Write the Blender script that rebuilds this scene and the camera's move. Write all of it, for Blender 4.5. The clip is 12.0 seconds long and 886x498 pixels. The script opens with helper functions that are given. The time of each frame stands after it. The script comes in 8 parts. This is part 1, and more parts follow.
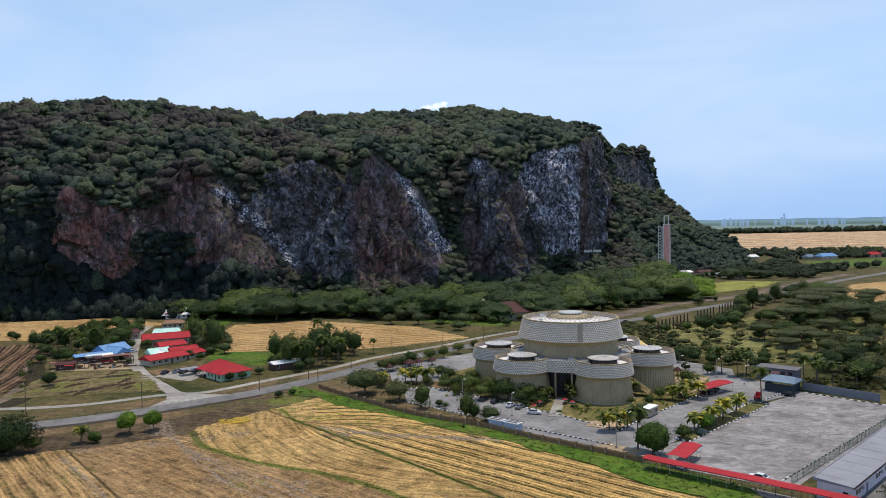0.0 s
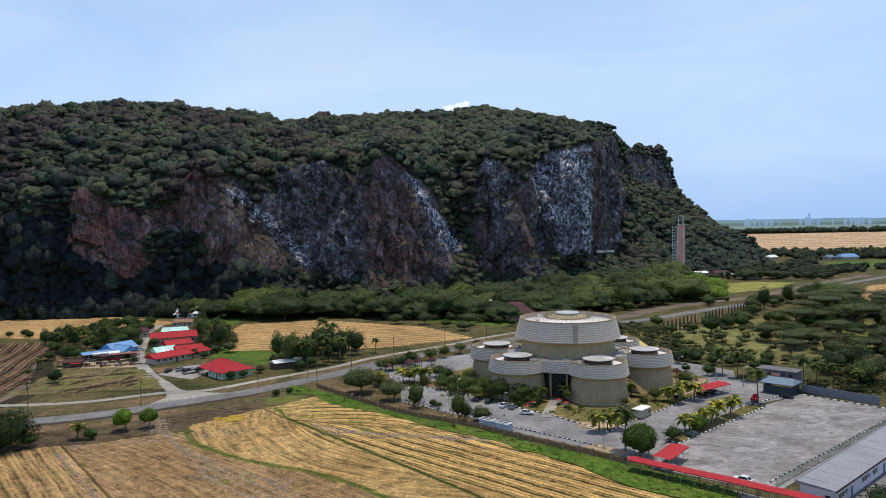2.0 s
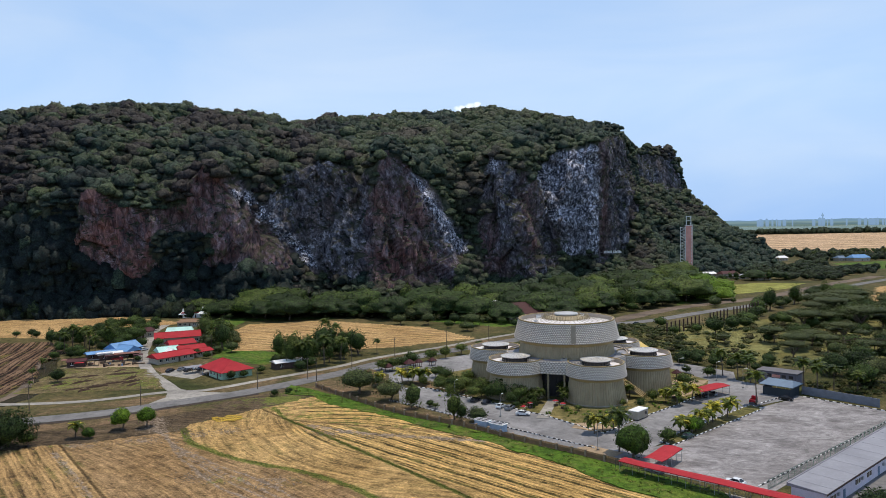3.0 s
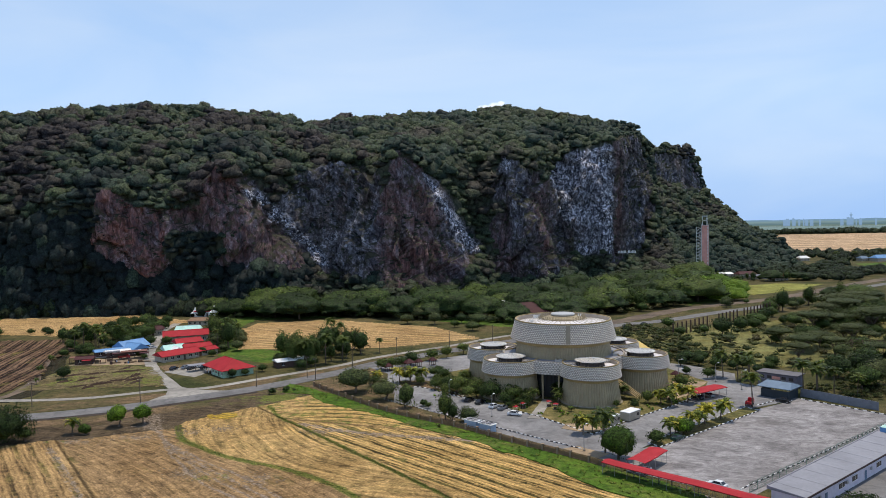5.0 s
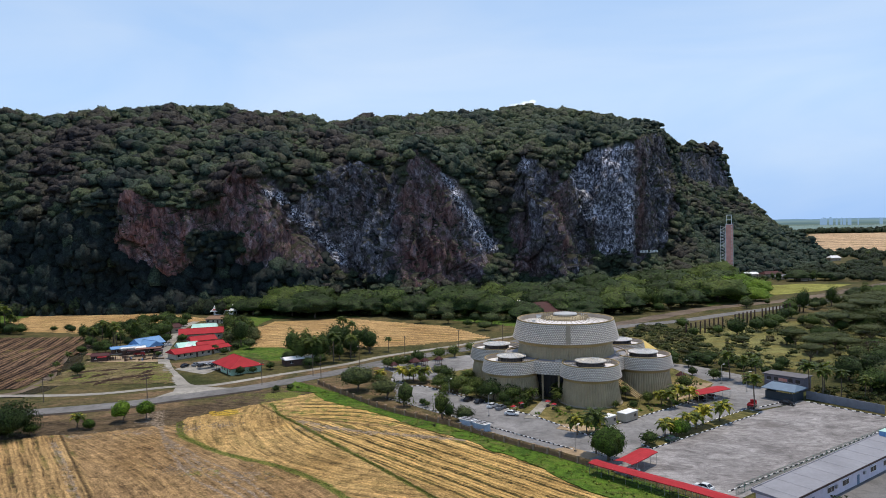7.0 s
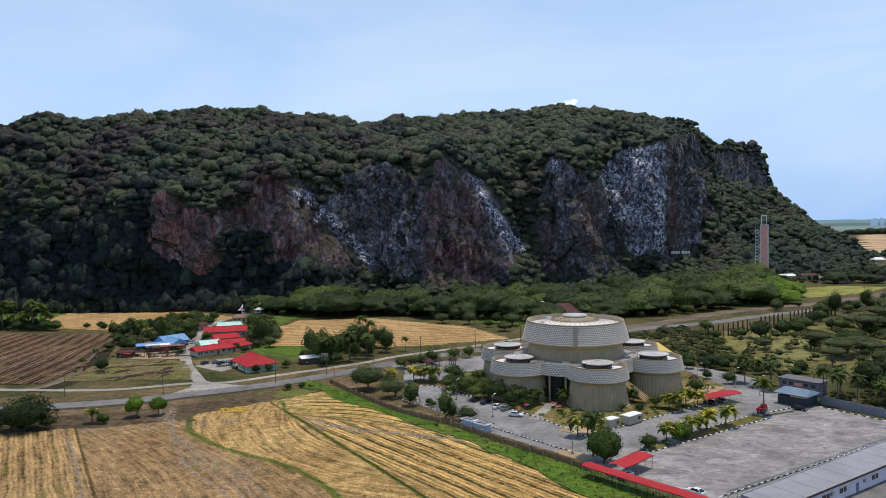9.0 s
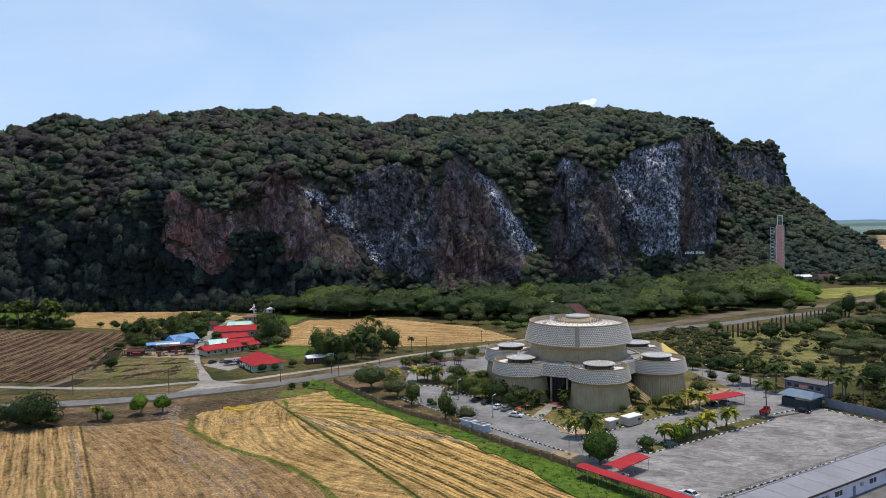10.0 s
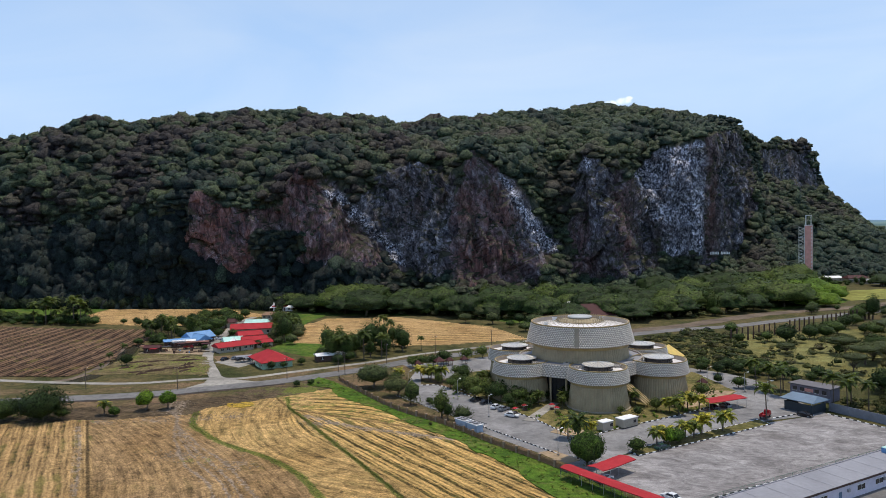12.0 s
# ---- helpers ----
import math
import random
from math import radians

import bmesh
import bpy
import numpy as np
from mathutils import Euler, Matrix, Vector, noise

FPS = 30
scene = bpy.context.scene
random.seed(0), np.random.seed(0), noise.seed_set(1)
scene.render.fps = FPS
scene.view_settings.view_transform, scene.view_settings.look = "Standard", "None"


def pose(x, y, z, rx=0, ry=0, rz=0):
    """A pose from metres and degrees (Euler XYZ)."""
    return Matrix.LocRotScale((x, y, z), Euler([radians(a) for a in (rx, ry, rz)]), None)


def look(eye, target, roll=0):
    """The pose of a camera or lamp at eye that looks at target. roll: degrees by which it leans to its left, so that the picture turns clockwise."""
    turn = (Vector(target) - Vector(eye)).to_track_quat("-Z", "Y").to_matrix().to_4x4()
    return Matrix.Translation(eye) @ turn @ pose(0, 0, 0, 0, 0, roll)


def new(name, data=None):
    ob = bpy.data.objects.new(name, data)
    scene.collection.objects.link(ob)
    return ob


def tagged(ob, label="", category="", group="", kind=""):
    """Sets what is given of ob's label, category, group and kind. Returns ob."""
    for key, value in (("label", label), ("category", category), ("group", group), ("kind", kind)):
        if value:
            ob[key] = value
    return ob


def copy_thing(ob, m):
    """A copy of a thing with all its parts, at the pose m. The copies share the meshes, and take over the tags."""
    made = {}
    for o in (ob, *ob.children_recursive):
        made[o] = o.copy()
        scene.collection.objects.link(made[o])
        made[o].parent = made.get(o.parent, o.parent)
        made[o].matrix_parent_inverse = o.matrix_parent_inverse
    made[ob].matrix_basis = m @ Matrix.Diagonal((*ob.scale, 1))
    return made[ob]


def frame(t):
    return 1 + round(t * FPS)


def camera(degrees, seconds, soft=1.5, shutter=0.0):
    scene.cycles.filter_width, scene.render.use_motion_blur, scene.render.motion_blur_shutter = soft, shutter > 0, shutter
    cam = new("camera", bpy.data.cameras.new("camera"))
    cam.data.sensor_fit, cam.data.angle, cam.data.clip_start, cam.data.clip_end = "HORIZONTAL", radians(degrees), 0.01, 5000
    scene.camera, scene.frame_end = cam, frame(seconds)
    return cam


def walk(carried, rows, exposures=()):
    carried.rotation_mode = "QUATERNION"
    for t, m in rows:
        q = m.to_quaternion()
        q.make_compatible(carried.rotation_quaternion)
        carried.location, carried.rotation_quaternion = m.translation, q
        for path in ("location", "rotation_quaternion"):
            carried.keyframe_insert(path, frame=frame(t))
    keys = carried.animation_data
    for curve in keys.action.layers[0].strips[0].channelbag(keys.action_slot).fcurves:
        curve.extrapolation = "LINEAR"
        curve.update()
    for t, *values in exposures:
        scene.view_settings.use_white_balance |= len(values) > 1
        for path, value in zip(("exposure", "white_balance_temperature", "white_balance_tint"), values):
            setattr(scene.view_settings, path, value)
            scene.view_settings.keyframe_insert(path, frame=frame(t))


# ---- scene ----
cam = camera(62.5, 12.0, 0.8)
PATH = [
    (0, (-1.194, -0.153, 58.382), (-1.18, 1.846, 58.307), -1.1),
    (0.5, (0.932, -0.356, 58.378), (0.931, 1.642, 58.304), -1.1),
    (1, (3.101, -0.504, 58.364), (3.085, 1.494, 58.29), -1.1),
    (1.5, (5.288, -0.639, 58.338), (5.257, 1.36, 58.264), -1.1),
    (2, (7.513, -0.733, 58.318), (7.468, 1.265, 58.244), -1.1),
    (2.5, (9.729, -0.775, 58.306), (9.669, 1.222, 58.233), -1.1),
    (3, (12.034, -0.803, 58.303), (11.958, 1.194, 58.231), -1.1),
    (5, (21.501, -0.846, 58.281), (21.361, 1.148, 58.209), -1.1),
    (5.5, (23.94, -0.803, 58.269), (23.782, 1.189, 58.197), -1.1),
    (6, (26.48, -0.751, 58.245), (26.299, 1.24, 58.174), -1.1),
    (6.5, (29.067, -0.682, 58.229), (28.864, 1.306, 58.157), -1.1),
    (8.5, (39.763, -0.264, 58.216), (39.461, 1.711, 58.146), -1.2),
    (9, (42.524, -0.086, 58.219), (42.19, 1.885, 58.149), -1.1),
    (9.5, (45.236, 0.165, 58.229), (44.876, 2.131, 58.159), -1.2),
    (10, (47.922, 0.445, 58.256), (47.539, 2.407, 58.187), -1.1),
    (10.5, (50.574, 0.694, 58.294), (50.169, 2.652, 58.224), -1.2),
    (11, (53.327, 0.963, 58.344), (52.9, 2.916, 58.274), -1.1),
    (11.5, (56.107, 1.244, 58.405), (55.657, 3.192, 58.335), -1.1),
    (12, (58.944, 1.541, 58.457), (58.471, 3.483, 58.387), -1.0),
]
walk(cam, [(t, look(eye, target, roll)) for t, eye, target, roll in PATH])


# ---- world, sun, exposure ----
SUN_TURN, SUN_RISE = 30.0, 77.0      # degrees: towards +x from +y, above the horizon


def make_world():
    w = bpy.data.worlds.new("sky")
    scene.world = w
    w.use_nodes = True
    nt = w.node_tree
    bg = nt.nodes["Background"]
    sky = nt.nodes.new("ShaderNodeTexSky")
    sky.sky_type, sky.sun_disc = "NISHITA", False
    sky.sun_elevation, sky.sun_rotation = radians(SUN_RISE), radians(SUN_TURN)
    sky.air_density, sky.dust_density, sky.ozone_density, sky.altitude = 1.0, 0.5, 3.0, 0
    # humid haze that thickens towards the horizon, with a thin uneven veil of high cloud
    tc = nt.nodes.new("ShaderNodeTexCoord")
    sp = nt.nodes.new("ShaderNodeSeparateXYZ")
    hz = nt.nodes.new("ShaderNodeValToRGB")
    hz.color_ramp.elements[0].position, hz.color_ramp.elements[1].position = 0.0, 0.75
    hz.color_ramp.elements[0].color, hz.color_ramp.elements[1].color = (0.95, 0.95, 0.95, 1), (0.25, 0.25, 0.25, 1)
    mp = nt.nodes.new("ShaderNodeMapping")
    mp.inputs["Scale"].default_value = (1.0, 1.0, 4.0)
    nz = nt.nodes.new("ShaderNodeTexNoise")
    nz.inputs["Scale"].default_value, nz.inputs["Detail"].default_value, nz.inputs["Distortion"].default_value = 2.0, 6, 0.6
    rp = nt.nodes.new("ShaderNodeValToRGB")
    rp.color_ramp.elements[0].position, rp.color_ramp.elements[1].position = 0.35, 0.75
    rp.color_ramp.elements[0].color, rp.color_ramp.elements[1].color = (4.9, 7.1, 10.6, 1), (6.9, 8.4, 10.6, 1)
    mx = nt.nodes.new("ShaderNodeMix")
    mx.data_type = "RGBA"
    nt.links.new(tc.outputs["Generated"], sp.inputs[0])
    nt.links.new(sp.outputs["Z"], hz.inputs["Fac"])
    nt.links.new(tc.outputs["Generated"], mp.inputs["Vector"])
    nt.links.new(mp.outputs["Vector"], nz.inputs["Vector"])
    nt.links.new(nz.outputs["Fac"], rp.inputs["Fac"])
    nt.links.new(hz.outputs["Color"], mx.inputs["Factor"])
    nt.links.new(sky.outputs["Color"], mx.inputs["A"])
    nt.links.new(rp.outputs["Color"], mx.inputs["B"])
    low = nt.nodes.new("ShaderNodeValToRGB")
    low.color_ramp.elements[0].position, low.color_ramp.elements[1].position = 0.0, 0.16
    low.color_ramp.elements[0].color, low.color_ramp.elements[1].color = (0.74, 0.80, 0.88, 1), (1, 1, 1, 1)
    thick = nt.nodes.new("ShaderNodeMix")
    thick.data_type, thick.blend_type = "RGBA", "MULTIPLY"
    thick.inputs["Factor"].default_value = 1.0
    nt.links.new(sp.outputs["Z"], low.inputs["Fac"])
    nt.links.new(mx.outputs["Result"], thick.inputs["A"])
    nt.links.new(low.outputs["Color"], thick.inputs["B"])
    # one small far cumulus just over the summit: two soft puffs
    def calc(op, a, b):
        q = nt.nodes.new("ShaderNodeMath")
        q.operation = op
        for k, v in enumerate((a, b)):
            if isinstance(v, (int, float)):
                q.inputs[k].default_value = v
            else:
                nt.links.new(v, q.inputs[k])
        return q.outputs[0]
    fluff = nt.nodes.new("ShaderNodeTexNoise")
    fluff.inputs["Scale"].default_value, fluff.inputs["Detail"].default_value = 110, 6
    nt.links.new(tc.outputs["Generated"], fluff.inputs["Vector"])
    body = 0.0
    for px, pz, wide, tall in ((-0.011, 0.1535, 0.012, 0.0052), (0.0055, 0.1555, 0.0135, 0.0062), (0.012, 0.1585, 0.007, 0.0036)):
        u = calc("DIVIDE", calc("SUBTRACT", sp.outputs["X"], px), wide)
        v = calc("DIVIDE", calc("SUBTRACT", sp.outputs["Z"], pz), tall)
        puff = calc("SUBTRACT", 1.0, calc("ADD", calc("MULTIPLY", u, u), calc("MULTIPLY", v, v)))
        body = calc("MAXIMUM", body, puff)
    soft = nt.nodes.new("ShaderNodeValToRGB")
    soft.color_ramp.elements[0].position, soft.color_ramp.elements[1].position = 0.3, 1.0
    nt.links.new(calc("MULTIPLY", calc("MULTIPLY", body, calc("MULTIPLY", fluff.outputs["Fac"], 2.2)), calc("GREATER_THAN", sp.outputs["Y"], 0.0)), soft.inputs["Fac"])
    puffy = nt.nodes.new("ShaderNodeMix")
    puffy.data_type = "RGBA"
    puffy.inputs["B"].default_value = (9.2, 10.2, 11.2, 1)
    nt.links.new(soft.outputs["Color"], puffy.inputs["Factor"])
    nt.links.new(thick.outputs["Result"], puffy.inputs["A"])
    nt.links.new(puffy.outputs["Result"], bg.inputs["Color"])
    bg.inputs["Strength"].default_value = 0.09


make_world()
sun = new("sun", bpy.data.lights.new("sun", "SUN"))
sun.data.energy, sun.data.angle, sun.data.color = 2.9, radians(0.6), (1.0, 0.89, 0.73)
ce = math.cos(radians(SUN_RISE))
SUN_WAY = Vector((ce * math.sin(radians(SUN_TURN)), ce * math.cos(radians(SUN_TURN)), math.sin(radians(SUN_RISE))))
sun.matrix_world = look(SUN_WAY * 900, (0, 0, 0))
scene.view_settings.exposure = 0.22


# ---- materials ----
class Nodes:
    """A small builder of node materials."""

    def __init__(self, name, rough=0.85, metal=0.0, spec=0.3):
        self.m = bpy.data.materials.new(name)
        self.m.use_nodes = True
        self.t = self.m.node_tree
        self.b = self.t.nodes["Principled BSDF"]
        self.b.inputs["Roughness"].default_value = rough
        self.b.inputs["Metallic"].default_value = metal
        self.b.inputs["Specular IOR Level"].default_value = spec
        self.pos = self.add("ShaderNodeNewGeometry").outputs["Position"]

    def add(self, kind):
        return self.t.nodes.new(kind)

    def put(self, socket, value):
        if isinstance(value, bpy.types.NodeSocket):
            self.t.links.new(value, socket)
        elif isinstance(value, (tuple, list)) and len(value) == 3 and socket.type == "RGBA":
            socket.default_value = (*value, 1)
        else:
            socket.default_value = value

    def scaled(self, s, turn=0.0, vec=None):
        n = self.add("ShaderNodeMapping")
        self.put(n.inputs["Vector"], vec or self.pos)
        n.inputs["Scale"].default_value = s
        n.inputs["Rotation"].default_value = (0, 0, radians(turn))
        return n.outputs["Vector"]

    def noise(self, scale, detail=4, rough=0.55, vec=None, warp=0.0):
        n = self.add("ShaderNodeTexNoise")
        self.put(n.inputs["Vector"], vec or self.pos)
        n.inputs["Scale"].default_value, n.inputs["Detail"].default_value = scale, detail
        n.inputs["Roughness"].default_value, n.inputs["Distortion"].default_value = rough, warp
        return n.outputs["Fac"]

    def cells(self, scale, vec=None, feature="F1", out="Distance"):
        n = self.add("ShaderNodeTexVoronoi")
        n.feature = feature
        self.put(n.inputs["Vector"], vec or self.pos)
        n.inputs["Scale"].default_value = scale
        return n.outputs[out]

    def attr(self, name):
        n = self.add("ShaderNodeAttribute")
        n.attribute_name = name
        return n.outputs["Fac"]

    def ramp(self, fac, *stops):
        n = self.add("ShaderNodeValToRGB")
        r = n.color_ramp
        while len(r.elements) < len(stops):
            r.elements.new(1.0)
        for e, (p, c) in zip(r.elements, stops):
            e.position = p
            e.color = (*c, 1) if isinstance(c, (tuple, list)) else (c, c, c, 1)
        self.put(n.inputs["Fac"], fac)
        return n.outputs["Color"]

    def math(self, op, a, b=0.0):
        n = self.add("ShaderNodeMath")
        n.operation = op
        self.put(n.inputs[0], a)
        self.put(n.inputs[1], b)
        return n.outputs[0]

    def mix(self, fac, a, b, blend="MIX"):
        n = self.add("ShaderNodeMix")
        n.data_type, n.blend_type = "RGBA", blend
        self.put(n.inputs["Factor"], fac)
        self.put(n.inputs["A"], a)
        self.put(n.inputs["B"], b)
        return n.outputs["Result"]

    def random(self, island=False):
        return self.add("ShaderNodeNewGeometry").outputs["Random Per Island"] if island else self.add("ShaderNodeObjectInfo").outputs["Random"]

    def steep(self):
        s = self.add("ShaderNodeSeparateXYZ")
        self.put(s.inputs[0], self.add("ShaderNodeNewGeometry").outputs["Normal"])
        return s.outputs["Z"]

    def height(self):
        s = self.add("ShaderNodeSeparateXYZ")
        self.put(s.inputs[0], self.pos)
        return s.outputs["Z"]

    def done(self, colour, bump=None, strength=0.4, distance=0.05, rough=None):
        self.put(self.b.inputs["Base Color"], colour)
        if bump is not None:
            n = self.add("ShaderNodeBump")
            n.inputs["Strength"].default_value, n.inputs["Distance"].default_value = strength, distance
            self.put(n.inputs["Height"], bump)
            self.put(self.b.inputs["Normal"], n.outputs["Normal"])
        if rough is not None:
            self.put(self.b.inputs["Roughness"], rough)
        return self.m


def plain(name, c, rough=0.6, metal=0.0, vary=0.25, scale=0.8, spec=0.35, bump=0.0):
    """A painted, weathered surface: colour c with stains at two scales."""
    n = Nodes(name, rough, metal, spec)
    big, fine = n.noise(scale, 5), n.noise(scale * 9, 3)
    f = n.math("ADD", n.math("MULTIPLY", big, 0.65), n.math("MULTIPLY", fine, 0.35))
    lo = tuple(v * (1 - vary) for v in c)
    hi = tuple(min(1, v * (1 + vary * 0.7)) for v in c)
    return n.done(n.ramp(f, (0.3, lo), (0.7, hi)), fine if bump else None, bump, 0.02)


def leaf_material(name, tones, rough=0.65, vary=0.75, grain=2.2, crisp=0.85, relief=1.0):
    """tones: colours along the plant's own tint value; grain: leaf sprays to the metre."""
    n = Nodes(name, rough, 0, 0.25)
    t = n.attr("tint")
    c = n.ramp(t, *[(i / max(1, len(tones) - 1), c) for i, c in enumerate(tones)])
    r = n.random(island=True)
    c = n.mix(vary, c, n.ramp(r, (0.0, (0.62, 0.62, 0.6)), (0.5, (1.0, 1.0, 1.0)), (1.0, (1.4, 1.38, 1.2))), "MULTIPLY")
    # mottling: leaf tones plus painted shade and highlights, cool dark to warm bright
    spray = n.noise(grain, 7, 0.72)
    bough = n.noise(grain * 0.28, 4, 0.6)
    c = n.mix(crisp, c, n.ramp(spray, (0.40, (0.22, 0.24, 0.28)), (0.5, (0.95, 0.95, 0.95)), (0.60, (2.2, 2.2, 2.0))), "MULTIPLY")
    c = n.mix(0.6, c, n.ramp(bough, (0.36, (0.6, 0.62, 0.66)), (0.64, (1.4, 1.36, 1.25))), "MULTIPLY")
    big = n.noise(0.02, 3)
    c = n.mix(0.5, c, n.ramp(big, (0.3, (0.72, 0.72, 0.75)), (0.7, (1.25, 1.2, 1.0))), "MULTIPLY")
    m = n.done(c, n.math("ADD", spray, bough), relief, 1.4 / grain)
    # light passes through leaves
    tr = n.add("ShaderNodeBsdfTranslucent")
    n.put(tr.inputs["Color"], c)
    ms = n.add("ShaderNodeMixShader")
    ms.inputs["Fac"].default_value = 0.3
    n.t.links.new(n.b.outputs[0], ms.inputs[1])
    n.t.links.new(tr.outputs[0], ms.inputs[2])
    n.t.links.new(ms.outputs[0], n.t.nodes["Material Output"].inputs["Surface"])
    return m


def m_rock():
    n = Nodes("limestone_hill", 0.9, 0, 0.2)
    turn = n.add("ShaderNodeMapping")
    n.put(turn.inputs["Vector"], n.pos)
    turn.inputs["Rotation"].default_value = (0, radians(-42), 0)
    dip = n.scaled((0.22, 0.8, 1.0), 0, turn.outputs["Vector"])
    tall = n.scaled((1, 1, 0.55))
    big = n.noise(0.04, 8, 0.65, n.scaled((1, 1, 0.6)), 0.8)
    cracks = n.noise(0.15, 12, 0.80, tall, 0.5)
    strata = n.noise(0.33, 8, 0.7, dip, 0.3)
    fine = n.noise(0.8, 8, 0.8, tall)
    v = n.math("ADD", n.math("MULTIPLY", cracks, 0.62), n.math("MULTIPLY", strata, 0.38))
    grey = n.ramp(v, (0.40, (0.014, 0.014, 0.019)), (0.46, (0.055, 0.056, 0.064)), (0.52, (0.14, 0.140, 0.150)), (0.58, (0.38, 0.38, 0.39)))
    brown = n.ramp(v, (0.40, (0.018, 0.014, 0.013)), (0.49, (0.075, 0.057, 0.050)), (0.60, (0.23, 0.18, 0.155)))
    c = n.mix(n.ramp(big, (0.44, 0.0), (0.60, 0.9)), grey, brown)
    streak = n.noise(0.22, 10, 0.75, n.scaled((1, 1, 0.22)), 0.3)
    rust = n.ramp(streak, (0.36, (0.026, 0.016, 0.017)), (0.45, (0.13, 0.058, 0.050)), (0.55, (0.28, 0.128, 0.100)), (0.66, (0.42, 0.29, 0.25)))
    c = n.mix(n.math("MULTIPLY", n.attr("rust"), 0.85), c, rust)
    flake = n.noise(0.75, 10, 0.78, n.scaled((1, 1, 0.8), 0), 0.6)
    w = n.math("ADD", n.math("MULTIPLY", flake, 0.7), n.math("MULTIPLY", n.noise(0.16, 8, 0.7, n.scaled((1, 1, 0.45)), 0.8), 0.3))
    block = n.add("ShaderNodeSeparateXYZ")
    warped = n.add("ShaderNodeVectorMath")
    n.put(warped.inputs[0], n.scaled((1, 1, 0.75)))
    wn = n.add("ShaderNodeTexNoise")
    n.put(wn.inputs["Vector"], n.pos)
    wn.inputs["Scale"].default_value, wn.inputs["Detail"].default_value = 0.5, 4
    n.put(warped.inputs[1], wn.outputs["Color"])
    n.put(block.inputs[0], n.cells(0.55, warped.outputs[0], "F1", "Color"))
    chip = n.add("ShaderNodeSeparateXYZ")
    n.put(chip.inputs[0], n.cells(1.3, warped.outputs[0], "F1", "Color"))
    w = n.math("ADD", n.math("MULTIPLY", w, 0.72), n.math("ADD", n.math("MULTIPLY", n.math("SUBTRACT", block.outputs["X"], 0.5), 0.16), n.math("ADD", n.math("MULTIPLY", n.math("SUBTRACT", chip.outputs["X"], 0.5), 0.17), 0.14)))
    white = n.ramp(w, (0.43, (0.035, 0.037, 0.045)), (0.48, (0.14, 0.142, 0.155)), (0.53, (0.30, 0.30, 0.31)), (0.60, (0.74, 0.73, 0.72)))
    c = n.mix(n.math("MULTIPLY", 0.65, n.math("SUBTRACT", 1.0, n.attr("rust"))), c, n.ramp(n.math("ADD", n.math("MULTIPLY", block.outputs["Y"], 0.5), n.math("MULTIPLY", chip.outputs["Y"], 0.5)), (0.2, (0.55, 0.55, 0.58)), (0.6, (1.0, 1.0, 1.0)), (0.85, (1.75, 1.75, 1.75))), "MULTIPLY")
    c = n.mix(n.attr("scree"), c, white)
    c = n.mix(0.7, c, n.ramp(fine, (0.34, (0.42, 0.42, 0.42)), (0.66, (1.6, 1.6, 1.6))), "MULTIPLY")
    moss = n.ramp(n.noise(0.09, 10, 0.78), (0.53, 0.0), (0.60, 0.8))
    c = n.mix(n.math("MULTIPLY", moss, n.math("SUBTRACT", 1.0, n.attr("scree"))), c, n.ramp(fine, (0.3, (0.022, 0.028, 0.012)), (0.7, (0.085, 0.084, 0.036))))
    soil = n.ramp(n.noise(0.3, 6), (0.3, (0.026, 0.030, 0.016)), (0.7, (0.07, 0.066, 0.040)))
    c = n.mix(n.math("MULTIPLY", n.ramp(n.steep(), (0.42, 0.0), (0.62, 1.0)), n.math("SUBTRACT", 1.0, n.attr("scree"))), c, soil)
    litter = n.ramp(n.noise(0.22, 8, 0.75), (0.40, (0.030, 0.042, 0.026)), (0.6, (0.080, 0.086, 0.050)))
    c = n.mix(n.attr("wild"), c, litter)
    joints = n.cells(0.10, n.scaled((1, 1, 0.45)), "DISTANCE_TO_EDGE")
    c = n.mix(0.6, c, n.ramp(joints, (0.0, (0.16,) * 3), (0.05, (1.0,) * 3)), "MULTIPLY")
    # bluish gain: distance haze is put into the rock's colour
    c = n.mix(1.0, c, (1.1, 1.11, 1.24), "MULTIPLY")
    return n.done(c, n.math("ADD", v, n.math("MULTIPLY", fine, 0.4)), 1.0, 2.4)


def m_ground():
    n = Nodes("rough_grassland", 0.95, 0, 0.15)
    a, b, f = n.noise(0.035, 8, 0.7, None, 0.6), n.noise(0.3, 8, 0.75), n.noise(2.2, 4, 0.7)
    c = n.ramp(a, (0.36, (0.036, 0.044, 0.014)), (0.5, (0.080, 0.072, 0.030)), (0.64, (0.118, 0.092, 0.048)))
    c = n.mix(0.8, c, n.ramp(b, (0.36, (0.35, 0.42, 0.32)), (0.64, (1.6, 1.5, 1.35))), "MULTIPLY")
    c = n.mix(0.6, c, n.ramp(f, (0.36, (0.45, 0.45, 0.45)), (0.64, (1.55, 1.55, 1.55))), "MULTIPLY")
    return n.done(c, n.math("ADD", b, f), 0.8, 0.3)


